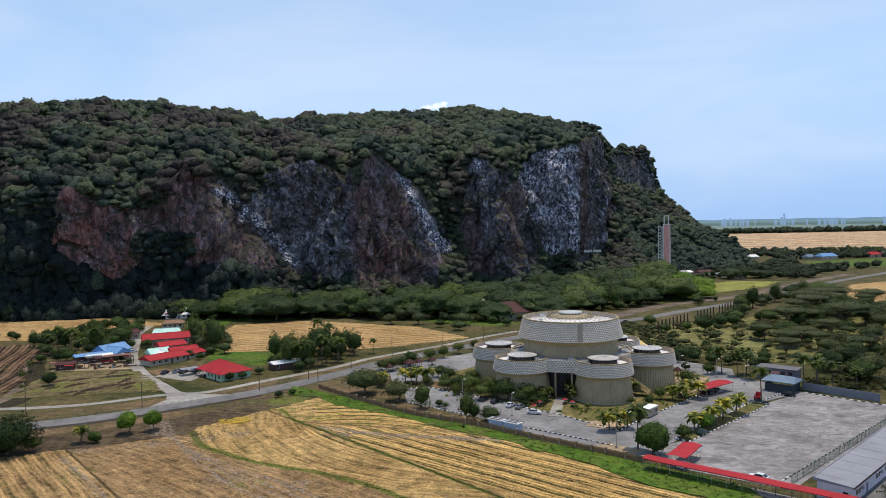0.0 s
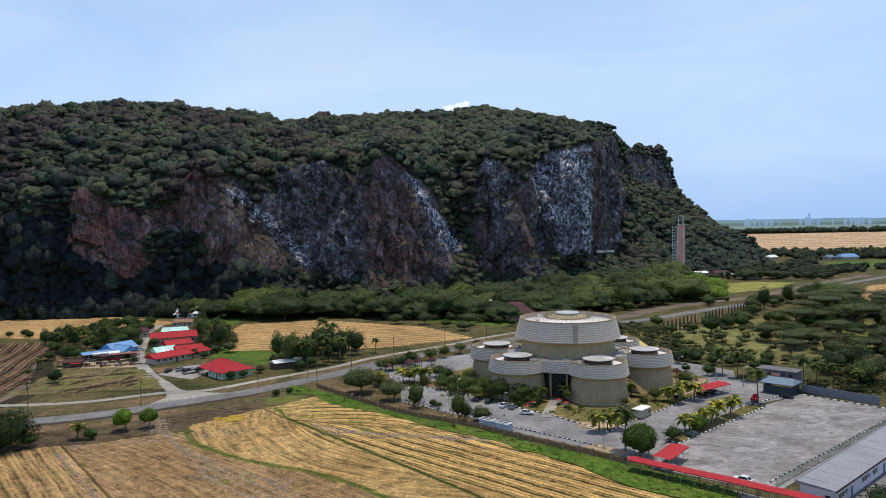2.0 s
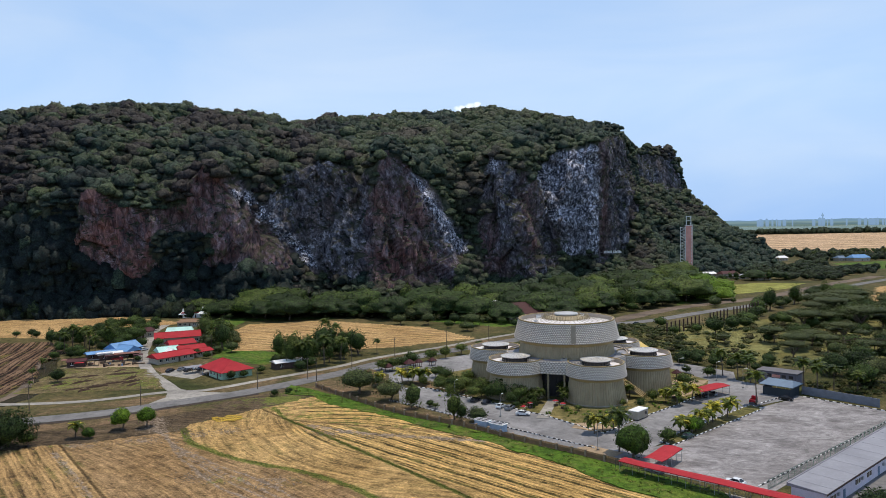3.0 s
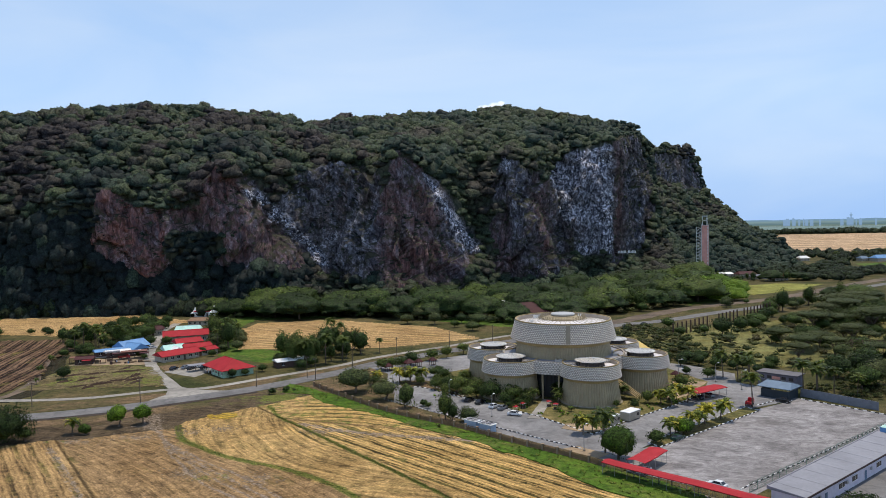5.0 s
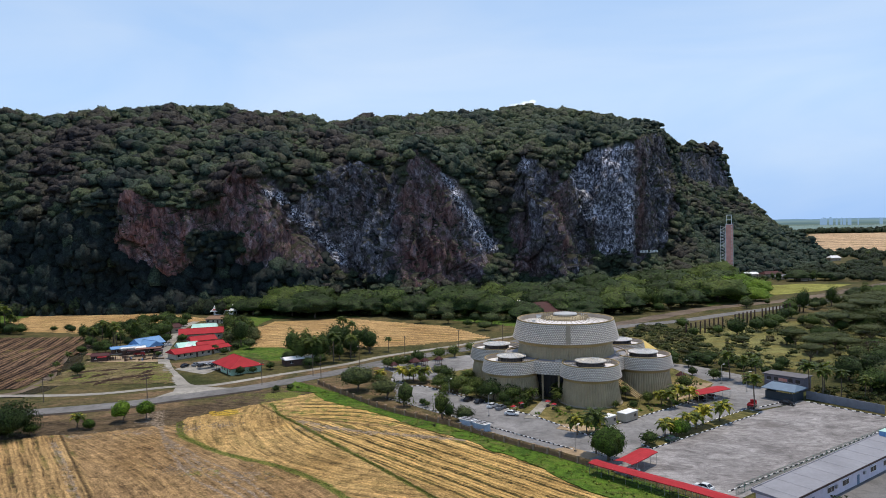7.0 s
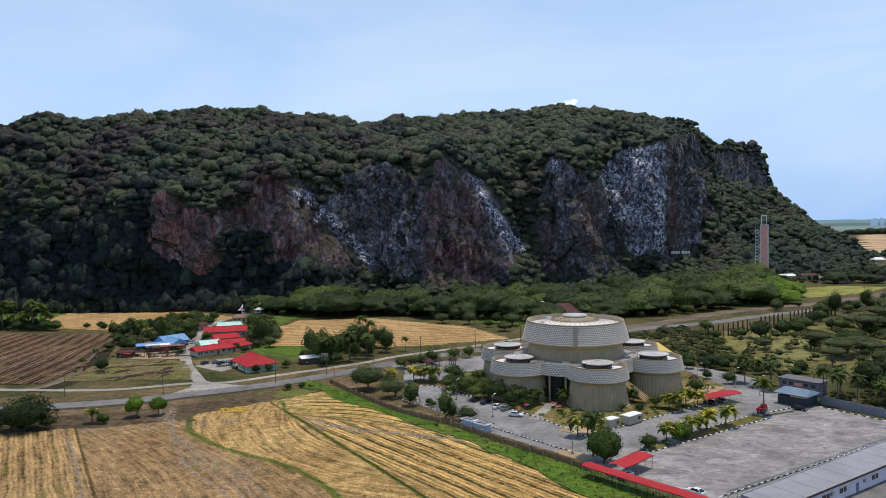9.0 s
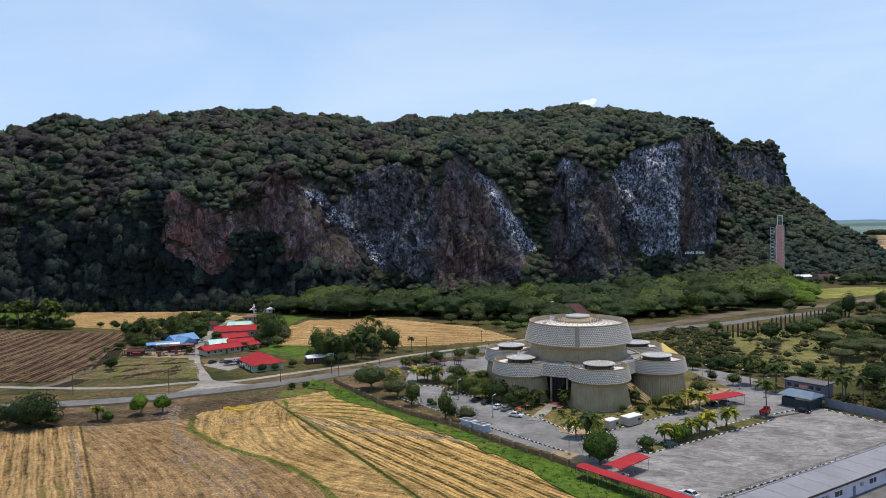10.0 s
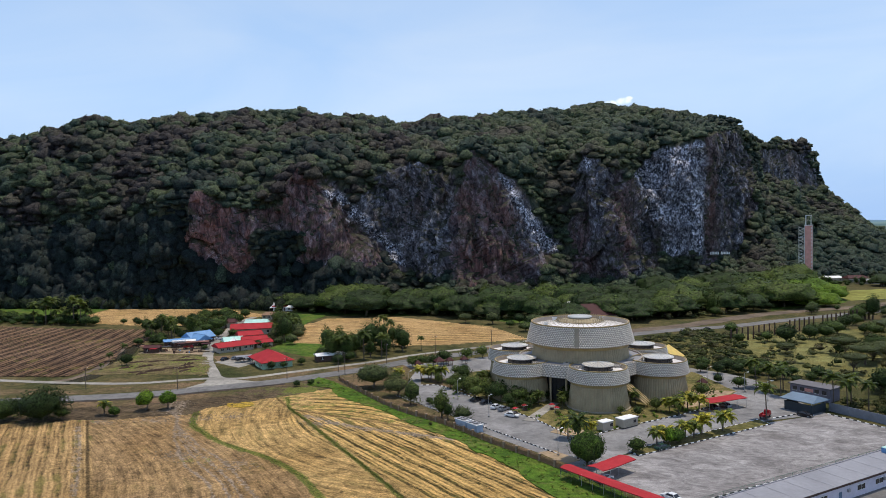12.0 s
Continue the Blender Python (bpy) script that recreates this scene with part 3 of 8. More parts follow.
def sheet(name, pts, z, material, label, category="ground", thick=0.15, wobble=0.0, kind="structure", step=2.0):
    """A flat patch of ground over a polygon, with a skirt down to the soil."""
    ring = []
    n = len(pts)
    for i in range(n):
        a, b = Vector(pts[i]), Vector(pts[(i + 1) % n])
        k = max(1, int((b - a).length / step)) if wobble else 1
        for j in range(k):
            p = a.lerp(b, j / k)
            w = Vector((noise.noise((p.x * 0.12, p.y * 0.12, 1.5)) + 0.5 * noise.noise((p.x * 0.45, p.y * 0.45, 1.5)), noise.noise((p.x * 0.12, p.y * 0.12, 7.5)) + 0.5 * noise.noise((p.x * 0.45, p.y * 0.45, 7.5))))
            ring.append(p + w * wobble)
    bm = bmesh.new()
    top = [bm.verts.new((p.x, p.y, z)) for p in ring]
    low = [bm.verts.new((p.x, p.y, z - thick)) for p in ring]
    f = bm.faces.new(top)
    f.normal_update()
    if f.normal.z < 0:
        f.normal_flip()
    for i in range(len(ring)):
        j = (i + 1) % len(ring)
        bm.faces.new((top[i], top[j], low[j], low[i]))
    bmesh.ops.triangulate(bm, faces=[f])
    bmesh.ops.recalc_face_normals(bm, faces=bm.faces)
    return tagged(part(name, bm, material, None), label, category, "", kind)


def inside(x, y, poly):
    """Which of the points (arrays) lie in the polygon."""
    hit = np.zeros(x.shape, bool)
    n = len(poly)
    for i in range(n):
        (x0, y0), (x1, y1) = poly[i], poly[(i + 1) % n]
        if y0 == y1:
            continue
        c = ((y0 > y) != (y1 > y)) & (x < (x1 - x0) * (y - y0) / (y1 - y0) + x0)
        hit ^= c
    return hit


def rough_pair(x, y, amount):
    """Two smooth random shifts of ground points, in metres."""
    if not amount:
        return 0 * x, 0 * y
    a = np.sin(x * 0.31 + 2.1 * np.sin(y * 0.17)) + 0.6 * np.sin(y * 0.83 + 1.7 * np.sin(x * 0.57)) + 0.4 * np.sin(x * 2.1 + y * 1.3)
    b = np.sin(y * 0.29 + 2.3 * np.sin(x * 0.19 + 1)) + 0.6 * np.sin(x * 0.77 + 1.9 * np.sin(y * 0.61)) + 0.4 * np.sin(y * 2.3 - x * 1.1)
    return a * amount * 0.5, b * amount * 0.5


def far_from(x, y, pts):
    """Distance of ground points from a smooth line through pts."""
    line = np.array([tuple(p) for p in spline(pts)])[:, :2]
    d = np.full(x.shape, 1e9)
    for (x0, y0), (x1, y1) in zip(line, line[1:]):
        if x0 == x1 and y0 == y1:
            continue
        t = np.clip(((x - x0) * (x1 - x0) + (y - y0) * (y1 - y0)) / ((x1 - x0) ** 2 + (y1 - y0) ** 2), 0, 1)
        d = np.minimum(d, np.hypot(x - x0 - t * (x1 - x0), y - y0 - t * (y1 - y0)))
    return d


def field(name, poly, cell, row, material, label, z=0.03, relief=0.12, period=4.2, marks=None, ragged=0.0):
    """A field sheet of small cells; row(x, y) gives its row value in metres."""
    xs = np.arange(min(p[0] for p in poly), max(p[0] for p in poly) + cell, cell)
    ys = np.arange(min(p[1] for p in poly), max(p[1] for p in poly) + cell, cell)
    gx, gy = np.meshgrid(xs, ys)
    r = row(gx, gy)
    gz = z + relief * (0.5 + 0.5 * np.sin(2 * np.pi * r / period)) + 0.3 * relief * np.sin(gx * 1.7 + 2 * np.sin(gy * 0.9)) * np.sin(gy * 1.3)
    extra = marks(gx, gy) if marks else {}
    if marks:
        gz = z + (gz - z) * (1 - 0.8 * np.clip(extra["calm"], 0, 1)) - 0.02 * np.clip(extra["mud"], 0, 1) + 0.10 * np.clip(extra["weed"], 0, 1)
    jx, jy = rough_pair(gx, gy, ragged)
    ok = inside((gx + jx)[:-1, :-1] + cell / 2, (gy + jy)[:-1, :-1] + cell / 2, poly)
    i, j = np.nonzero(ok)
    w = len(xs)
    a = i * w + j
    faces = np.stack([a, a + 1, a + w + 1, a + w], 1)
    me = from_arrays(name, np.stack([gx.ravel(), gy.ravel(), gz.ravel()], 1), faces, material, True, {"row": r.ravel(), **{k: np.clip(v, 0, 1).ravel() for k, v in extra.items()}})
    bm = bmesh.new()
    bm.from_mesh(me)
    bmesh.ops.delete(bm, geom=[v for v in bm.verts if not v.link_faces], context="VERTS")
    bm.to_mesh(me)
    bm.free()
    return tagged(new(name, me), label, "field", "", "structure")


# ---- foliage ----
BALLS = {}


def ico(fine=1):
    """The points and triangles of a ball."""
    if fine not in BALLS:
        bm = bmesh.new()
        bmesh.ops.create_icosphere(bm, subdivisions=fine, radius=1.0)
        bm.verts.ensure_lookup_table()
        BALLS[fine] = (np.array([tuple(v.co) for v in bm.verts]), np.array([[v.index for v in f.verts] for f in bm.faces]))
        bm.free()
    return BALLS[fine]


def crown_cloud(rng, n, leaf, rx=1.0, rz=1.0, fine=2, lump=0.34, grain=1.7, low=-0.35, stray=0.3):
    """A crown of swelling boughs: an uneven dome wrapped in small leaf sprays; vertices, triangles and normals."""
    v0, f0 = ico(fine)
    at = Vector(rng.uniform(-50, 50, 3))
    swell = np.array([1 + lump * noise.noise(Vector(v) * grain + at) * 1.6 + 0.5 * lump * noise.noise(Vector(v) * grain * 2.3 + at) for v in v0])
    v = v0 * swell[:, None] * 0.86
    v[:, 2] = np.where(v[:, 2] < low, low + (v[:, 2] - low) * 0.25, v[:, 2])
    v = v * np.array([rx, rx, rz])
    fn = np.cross(v[f0[:, 1]] - v[f0[:, 0]], v[f0[:, 2]] - v[f0[:, 0]])
    nv = np.zeros(v.shape)
    for k in range(3):
        np.add.at(nv, f0[:, k], fn)
    nv /= np.linalg.norm(nv, axis=1, keepdims=True) + 1e-9
    nv[:, 2] += 0.25
    nv /= np.linalg.norm(nv, axis=1, keepdims=True)
    area = np.linalg.norm(fn, axis=1) * np.where(v[f0].mean(1)[:, 2] < low * rz * 0.9, 0.25, 1.0)
    k = rng.choice(len(f0), n, p=area / area.sum())
    w3 = rng.dirichlet((1, 1, 1), n)
    p = np.einsum("nk,nkd->nd", w3, v[f0[k]]) * rng.uniform(0.98, 1.16, (n, 1))
    out = np.einsum("nk,nkd->nd", w3, nv[f0[k]])
    w = out + rng.normal(0, stray, out.shape)
    w /= np.linalg.norm(w, axis=1, keepdims=True)
    t = np.cross(w, rng.normal(0, 1, w.shape))
    t /= np.linalg.norm(t, axis=1, keepdims=True)
    b = np.cross(w, t)
    s = leaf * rng.uniform(0.5, 1.3, (n, 1))
    q = np.stack([p - t * s * 0.55 - b * s * 0.32, p + t * s * 0.55 - b * s * 0.32, p + b * s * 0.62], 1).reshape(-1, 3)
    m = 0.6 * out + 0.4 * w
    m = np.repeat(m / np.linalg.norm(m, axis=1, keepdims=True), 3, 0)
    return np.concatenate([q, v]), np.concatenate([np.arange(n * 3).reshape(-1, 3), f0 + len(q)]), np.concatenate([m, nv])


def leaf_cloud(rng, n, clumps, leaf, flat=0.0, core=0.86, stray=0.33, soft=0.62, dome=0.4):
    """Small leaf sprays over a set of clumps (centres, radii): vertices, triangles and normals that follow the clumps."""
    c, rad, low = clumps
    k = rng.choice(len(c), n, p=rad[:, 0] ** 2 / np.sum(rad[:, 0] ** 2))
    d = rng.normal(0, 1, (n, 3))
    d /= np.linalg.norm(d, axis=1, keepdims=True)
    d[:, 2] = np.where(d[:, 2] < low, -d[:, 2], d[:, 2])
    p = c[k] + d * rad[k] * rng.uniform(0.8, 1.13, (n, 1))
    out = d / rad[k]
    out /= np.linalg.norm(out, axis=1, keepdims=True)
    w = out + rng.normal(0, stray, out.shape)
    w[:, 2] += flat
    w /= np.linalg.norm(w, axis=1, keepdims=True)
    t = np.cross(w, rng.normal(0, 1, w.shape))
    t /= np.linalg.norm(t, axis=1, keepdims=True)
    b = np.cross(w, t)
    s = leaf * rng.uniform(0.5, 1.3, (n, 1))
    q = np.stack([p - t * s * 0.55 - b * s * 0.32, p + t * s * 0.55 - b * s * 0.32 + w * s * 0.1, p + b * s * 0.62], 1).reshape(-1, 3)
    whole = p / np.max(np.abs(p), axis=0)
    whole /= np.linalg.norm(whole, axis=1, keepdims=True) + 1e-6
    nv = soft * ((1 - dome) * out + dome * whole) + (1 - soft) * w
    nv = np.repeat(nv / np.linalg.norm(nv, axis=1, keepdims=True), 3, 0)
    f = np.arange(n * 3).reshape(-1, 3)
    if core:
        v0, f0 = ico()
        if core < 0.85:
            # one dark uneven heart within the crown
            lo, hi = (c - rad).min(0), (c + rad).max(0)
            c, rad = ((lo + hi) / 2)[None], ((hi - lo) / 2)[None]
        v = (c[:, None, :] + v0[None] * rad[:, None, :] * core * rng.uniform(0.84, 1.1, (len(c), len(v0), 1))).reshape(-1, 3)
        g = (f0[None] + (np.arange(len(c)) * len(v0))[:, None, None] + len(q)).reshape(-1, 3)
        m = (v0[None] / rad[:, None, :]).reshape(-1, 3)
        nv = np.concatenate([nv, m / np.linalg.norm(m, axis=1, keepdims=True)])
        q, f = np.concatenate([q, v]), np.concatenate([f, g])
    return q, f, nv


def lumpy(rx, rz, lumps, rng, low=-0.45, spread=0.62):
    """Clumps of several sizes round a centre: an uneven crown with gaps."""
    c = rng.normal(0, 1, (lumps, 3))
    c /= np.linalg.norm(c, axis=1, keepdims=True)
    c[:, 2] = np.abs(c[:, 2]) * 0.9 + low * 0.5
    c *= np.array([rx, rx, rz]) * spread * rng.uniform(0.7, 1.1, (lumps, 1))
    rad = rng.uniform(0.34, 0.58, (lumps, 1)) * np.array([[rx, rx, rz]])
    return c, rad, low


def umbrella(rx, rz, lumps, rng):
    """A wide flat-topped crown in tiers."""
    a = rng.uniform(0, 2 * np.pi, lumps)
    q = np.sqrt(rng.uniform(0.02, 1, lumps)) * 0.8
    c = np.stack([q * np.cos(a) * rx, q * np.sin(a) * rx, (1 - q ** 2) * rz * 0.62 + rng.normal(0, 0.05, lumps) * rz], 1)
    rad = rng.uniform(0.2, 0.38, (lumps, 1)) * np.array([[rx, rx, rz * 0.8]])
    return c, rad, -0.25


def cone_clumps(r, tall, lumps, rng):
    t = np.linspace(0.02, 0.92, lumps)
    a = np.arange(lumps) * 2.4
    q = r * 0.55 * (1 - t) ** 0.8
    c = np.stack([q * np.cos(a), q * np.sin(a), t * tall], 1)
    rad = np.stack([r * (0.55 * (1 - t) + 0.16)] * 2 + [tall * 0.12 * np.ones(lumps)], 1)
    return c, rad, -0.9


def leaf_mesh(name, q, f, nv, material, tint):
    return from_arrays(name, q, f, material, True, {"tint": np.clip(tint, 0, 1)}, nv)


def forest(name, places, radii, heights, tints, leaves, leaf, material, label, category, seed=1, variants=9, lumps=4, core=0.7, low=-0.45, stray=0.33, domes=0):
    """Many crowns as one object: places (n, 3) are the crowns' centres."""
    rng = np.random.default_rng(seed)
    shapes = [crown_cloud(rng, leaves, leaf, 1.0, 1.0, domes, 0.42, 2.1, -0.4, 0.45) if domes else leaf_cloud(rng, leaves, lumpy(1.0, 1.0, lumps, rng, low, 0.6), leaf, 0.0, core, stray) for _ in range(variants)]
    vs, fs, ns, tn, base = [], [], [], [], 0
    pick = rng.integers(0, variants, len(places))
    turn = rng.uniform(0, 2 * np.pi, len(places))
    for k in range(variants):
        m = np.nonzero(pick == k)[0]
        if not len(m):
            continue
        v, f, nv = shapes[k]
        cs, sn = np.cos(turn[m])[:, None], np.sin(turn[m])[:, None]
        p = np.stack([(v[:, 0] * cs - v[:, 1] * sn) * radii[m][:, None], (v[:, 0] * sn + v[:, 1] * cs) * radii[m][:, None], v[:, 2] * heights[m][:, None]], -1)
        p = p + places[m][:, None, :]
        e = (radii[m] / heights[m])[:, None]
        ns.append(np.stack([nv[:, 0] * cs - nv[:, 1] * sn, nv[:, 0] * sn + nv[:, 1] * cs, nv[:, 2] * e], -1).reshape(-1, 3))
        vs.append(p.reshape(-1, 3))
        fs.append((f[None] + (np.arange(len(m)) * len(v))[:, None, None] + base).reshape(-1, 3))
        tn.append(np.repeat(tints[m], len(v)) + rng.normal(0, 0.03, len(m) * len(v)))
        base += len(m) * len(v)
    nn = np.concatenate(ns)
    me = leaf_mesh(name, np.concatenate(vs), np.concatenate(fs), nn / np.linalg.norm(nn, axis=1, keepdims=True), material, np.concatenate(tn))
    return tagged(new(name, me), label, category, "", "stuff")


# ---- ground ----
def make_ground():
    bm = bmesh.new()
    for x0, x1 in ((-4900, 0), (0, 4900)):
        for y0, y1 in ((-600, 2000), (2000, 4900)):
            bm.faces.new([bm.verts.new(p) for p in ((x0, y0, 0), (x1, y0, 0), (x1, y1, 0), (x0, y1, 0))])
    bmesh.ops.remove_doubles(bm, verts=bm.verts, dist=0.01)
    return tagged(part("ground", bm, GROUND, None), "flat rough grassland reaching to the horizon", "ground", "", "structure")


make_ground()
U, V = Vector((0.744, -0.667)), Vector((0.667, 0.744))      # along the boundary fence, and into the compound

MAIN = [(-330, 168), (-240, 184), (-170, 200), (-124.5, 216), (-103.5, 225.3), (-89, 235.4), (-65.5, 253.3), (-41.2, 280.4), (-22.6, 305.5), (25, 350), (83.4, 400.9), (116.7, 421), (154.6, 453.5), (224.5, 509), (313, 601), (393, 673), (434, 707), (620, 880), (900, 1150)]
ribbon("road", MAIN, 8.4, 0.10, ROAD, "worn grey two-lane asphalt road past the fields")
SERVICE = [(-330, 214), (-240, 228), (-190, 235.5), (-151, 236.6), (-121, 240), (-97.3, 252.5), (-84, 255), (-65.8, 273), (-44.4, 294.4), (-30, 314), (0, 342), (18, 362), (40, 382)]
ribbon("service_lane", SERVICE, 3.4, 0.075, CONCRETE, "narrow pale concrete lane beside the road")
ribbon("village_lane", [(-83, 241), (-89, 248), (-97, 258), (-107, 271.6), (-119, 288.5), (-131.6, 311), (-142, 333), (-153, 363), (-166, 397), (-172, 430)], 4.8, 0.088, CONCRETE, "pale concrete lane leading into the village", rough=0.12)
# dark brown strip that follows the south edge of the road
ribbon("roadside_drain", [(p[0] + 3.2, p[1] - 4.6) for p in MAIN[:7]], 2.2, 0.06, EDGE_SOIL, "dark brown strip along the road edge", "drain", 0.3)
ribbon("road_verge", [(p[0] + 7.5, p[1] - 7.5) for p in MAIN[:8]], 9.0, 0.035, DRY, "dry brown roadside verge", "verge", 0.35)
ribbon("road_verge", [(-330, 190), (-240, 206), (-170, 217), (-122, 228), (-100, 239), (-78, 255), (-54, 277), (-35, 300), (0, 335), (60, 392)], 10.0, 0.03, DRY, "dry grass strip between road and lane", "verge", 0.2)


ribbon("road_bank", [(52, 388), (91.6, 420), (129.2, 462), (156, 486), (226, 536), (316, 628), (396, 702)], 11.0, 0.05, BANK, "bare brown earth bank beyond the road", "verge", 0.3)


# ---- fields ----
def fence_row(x, y):
    return (x + 44) * -0.667 + (y - 256) * -0.744


FIELD_A = [(-40, 246), (-20, 228), (0, 209), (18, 193), (44, 168), (72, 141), (110, 100), (10, 100), (-8, 150), (-16.6, 159), (-28.6, 168), (-46, 177), (-59.8, 188), (-68, 198), (-72, 210), (-56, 228)]
FIELD_B = [(-8, 150), (-16.6, 159), (-28.6, 168), (-46, 177), (-59.8, 188), (-72, 203), (-95, 193), (-135, 178), (-210, 150), (-180, 90), (10, 100)]


def row_a(x, y):
    """Straight rows along the fence; bent rows towards the road; rows along the bund further in."""
    east = fence_row(x, y) + 0.75
    north = (y - 226) * 0.97 + (x + 30) * 0.22 + 0.012 * (x + 22) ** 2
    west = np.hypot(x - 25, y - 240) * 0.93
    top = 1 / (1 + np.exp(-(y - 207 + 0.30 * (x + 20)) / 1.2))
    inner = 1 / (1 + np.exp((x + 15.1 + (y - 181.6) * 0.877) / 0.8))
    r = np.where(inner > 0.5, west, east)
    return np.where((top > 0.5) & (inner < 0.5), north, r)


def row_b(x, y):
    left = x * 0.77 + y * 0.64
    mid = (x + 60) * 0.75 + (y - 180) * 0.66 + 0.006 * (y - 150) ** 2
    return np.where(x * 0.77 + y * 0.64 < 45, left, mid)


TRACKS = [[(-88 + d, 222), (-82 + d, 209.4), (-72 + 0.8 * d, 195 - d), (-62 + d, 182), (-52.5 + d, 171.3 + 0.6 * d), (-41 + 1.6 * d, 160 + d), (-28 + 2 * d, 148), (-12 + 3 * d, 128)] for d in (-2.2, -0.4, 1.0, 2.6)]
TRACKS += [[(-98, 185), (-82, 166), (-67.7, 148.4), (-58, 136)], [(-98.8, 184.5), (-83, 165.4), (-69, 148), (-59, 136)],
           [(-34, 202), (-20, 199), (-2, 196.5), (12, 192)]]
BUNDS = [[(-72, 206), (-66, 194), (-59.8, 187.6), (-46.1, 177.1), (-28.6, 168.3), (-16.6, 159.2), (-8.2, 150.3), (10, 128)], [(-52, 229), (-44, 214.5), (-36, 206), (-26, 194.3), (-15.1, 181.6), (-0.8, 165.3), (11.1, 151.1), (28, 130)]]
CHURNED = [(-95, 190, 9, 4), (-80, 194, 8, 4), (-82, 207, 6, 8), (-58, 203, 6, 5), (-66, 199, 5, 5), (-34, 162, 8, 5), (-52, 166, 6, 4), (-12, 197, 11, 3.5), (-28, 200, 7, 3), (4, 194, 7, 2.5)]


def field_marks(x, y):
    mud, weed = np.zeros(x.shape), np.zeros(x.shape)
    for k, line in enumerate(TRACKS):
        mud = np.maximum(mud, (0.66 if k < 5 else 0.5) * np.exp(-(far_from(x, y, line) / 0.7) ** 2))
    for cx, cy, rx, ry in CHURNED:
        mud = np.maximum(mud, 0.48 * np.exp(-((x - cx) / rx) ** 2 - ((y - cy) / ry) ** 2))
    for k, line in enumerate(BUNDS):
        weed = np.maximum(weed, (1.05, 0.9)[k] * np.exp(-(far_from(x, y, line) / (1.25, 0.95)[k]) ** 2))
    for cx, cy, rx, ry in ((-62, 189, 5, 4), (-40, 230, 10, 5), (-58, 216, 8, 3), (-100, 190, 14, 2.5), (-22, 214, 12, 6), (-8, 206, 8, 4), (-34, 222, 8, 6), (-45, 163, 9, 6)):
        weed = np.maximum(weed, 0.5 * np.exp(-((x - cx) / rx) ** 2 - ((y - cy) / ry) ** 2))
    # weeds in the bent rows by the road
    north = (y > 207 - 0.30 * (x + 20)) & (x + 15.1 + (y - 181.6) * 0.877 > 0)
    weed = np.where(north, np.maximum(weed, 0.39 + 0.16 * np.sin(x * 0.23 + 1) * np.sin(y * 0.31)), weed)
    mud = np.maximum(mud, 0.62 * np.exp(-(far_from(x, y, [(-36, 208), (-20, 200), (-4, 196), (14, 192)]) / 2.2) ** 2))
    edge = x * 0.77 + y * 0.64
    calm = np.where(edge < 46, 0.05, 0.8) * np.clip((fence_row(x, y) - 36) / 3, 0, 1)
    calm = np.where((edge > 46) & (x < -40), np.maximum(calm, 0.85), calm)
    seam = np.minimum(np.where(y < 209, np.abs(x + 15.1 + (y - 181.6) * 0.877) / 1.33, 9), np.where((x > -44) & (x < 20), np.abs(y - 207 + 0.30 * (x + 20)), 9))
    calm = np.maximum(calm, np.clip(1.9 - seam, 0, 1) * (fence_row(x, y) < 60))
    return {"mud": mud, "weed": weed, "calm": calm}


field("paddy_field", FIELD_A, 0.6, row_a, PADDY, "harvested golden rice field with straight straw rows", period=4.2, marks=field_marks, ragged=1.2)
field("paddy_field", FIELD_B, 0.6, row_b, PADDY_LEFT, "harvested golden rice field crossed by tractor tracks", period=3.6, relief=0.2, marks=field_marks, ragged=1.2)
VERGE = [(-135, 180), (-95, 190), (-73, 200), (-69, 214), (-56, 228), (-42, 243), (-46, 254), (-52, 262), (-62, 245), (-86, 227), (-101, 217), (-122, 208), (-175, 190)]


def verge_marks(x, y):
    m = field_marks(x, y)
    g = 0.8 * np.exp(-((x + 52) / 11) ** 2 - ((y - 240) / 9) ** 2) + 0.5 * np.exp(-((x + 125) / 14) ** 2 - ((y - 193) / 5) ** 2) + 0.42 * np.exp(-((x + 66) / 5) ** 2 - ((y - 232) / 4) ** 2)
    return {"mud": np.maximum(m["mud"], 0.16), "weed": np.maximum(m["weed"], g), "calm": np.ones(x.shape)}


field("rough_verge", VERGE, 0.7, lambda x, y: x * 0.3 + y, VERGE_SOIL, "rough brown verge between road and paddy", z=0.02, relief=0.08, period=5.0, marks=verge_marks, ragged=2.0)
field("straw_field", [(-123, 386), (-121, 427), (-79, 440), (-12, 404), (14, 363), (-28, 339), (-44, 336), (-101, 337)], 2.0, lambda x, y: y * 0.9 - x * 0.25, PADDY_FAR, "cut straw field beyond the road", relief=0.06)
field("straw_field", [(-288, 396), (-304, 462), (-222, 474), (-165, 440), (-180, 400), (-207, 379)], 2.5, lambda x, y: y - 0.3 * x, PADDY_FAR, "cut straw field below the hill", relief=0.06)
sheet("grass_field", [(-430, 388), (-440, 470), (-305, 463), (-289, 396)], 0.05, GRASS, "green meadow behind the palm grove", wobble=2)
field("ploughed_field", [(-420, 240), (-430, 375), (-247, 366), (-207, 369), (-180, 338), (-176, 305), (-160, 280), (-155, 246), (-200, 240)], 1.5, lambda x, y: x * 0.95 + y * 0.32 + 4 * np.sin(x * 0.016 + y * 0.024) + 0.7 * np.sin(x * 0.09 - y * 0.06), PLOUGH, "brown ploughed field with dark furrows", relief=0.4, period=6.6)
field("dry_field", [(470, 1150), (1100, 1080), (2400, 1500), (2600, 2350), (900, 2350)], 40, lambda x, y: y * 0.05 + x * 0.004, PADDY_PLAIN, "wide pale brown harvested plain", z=0.7, relief=0.0)
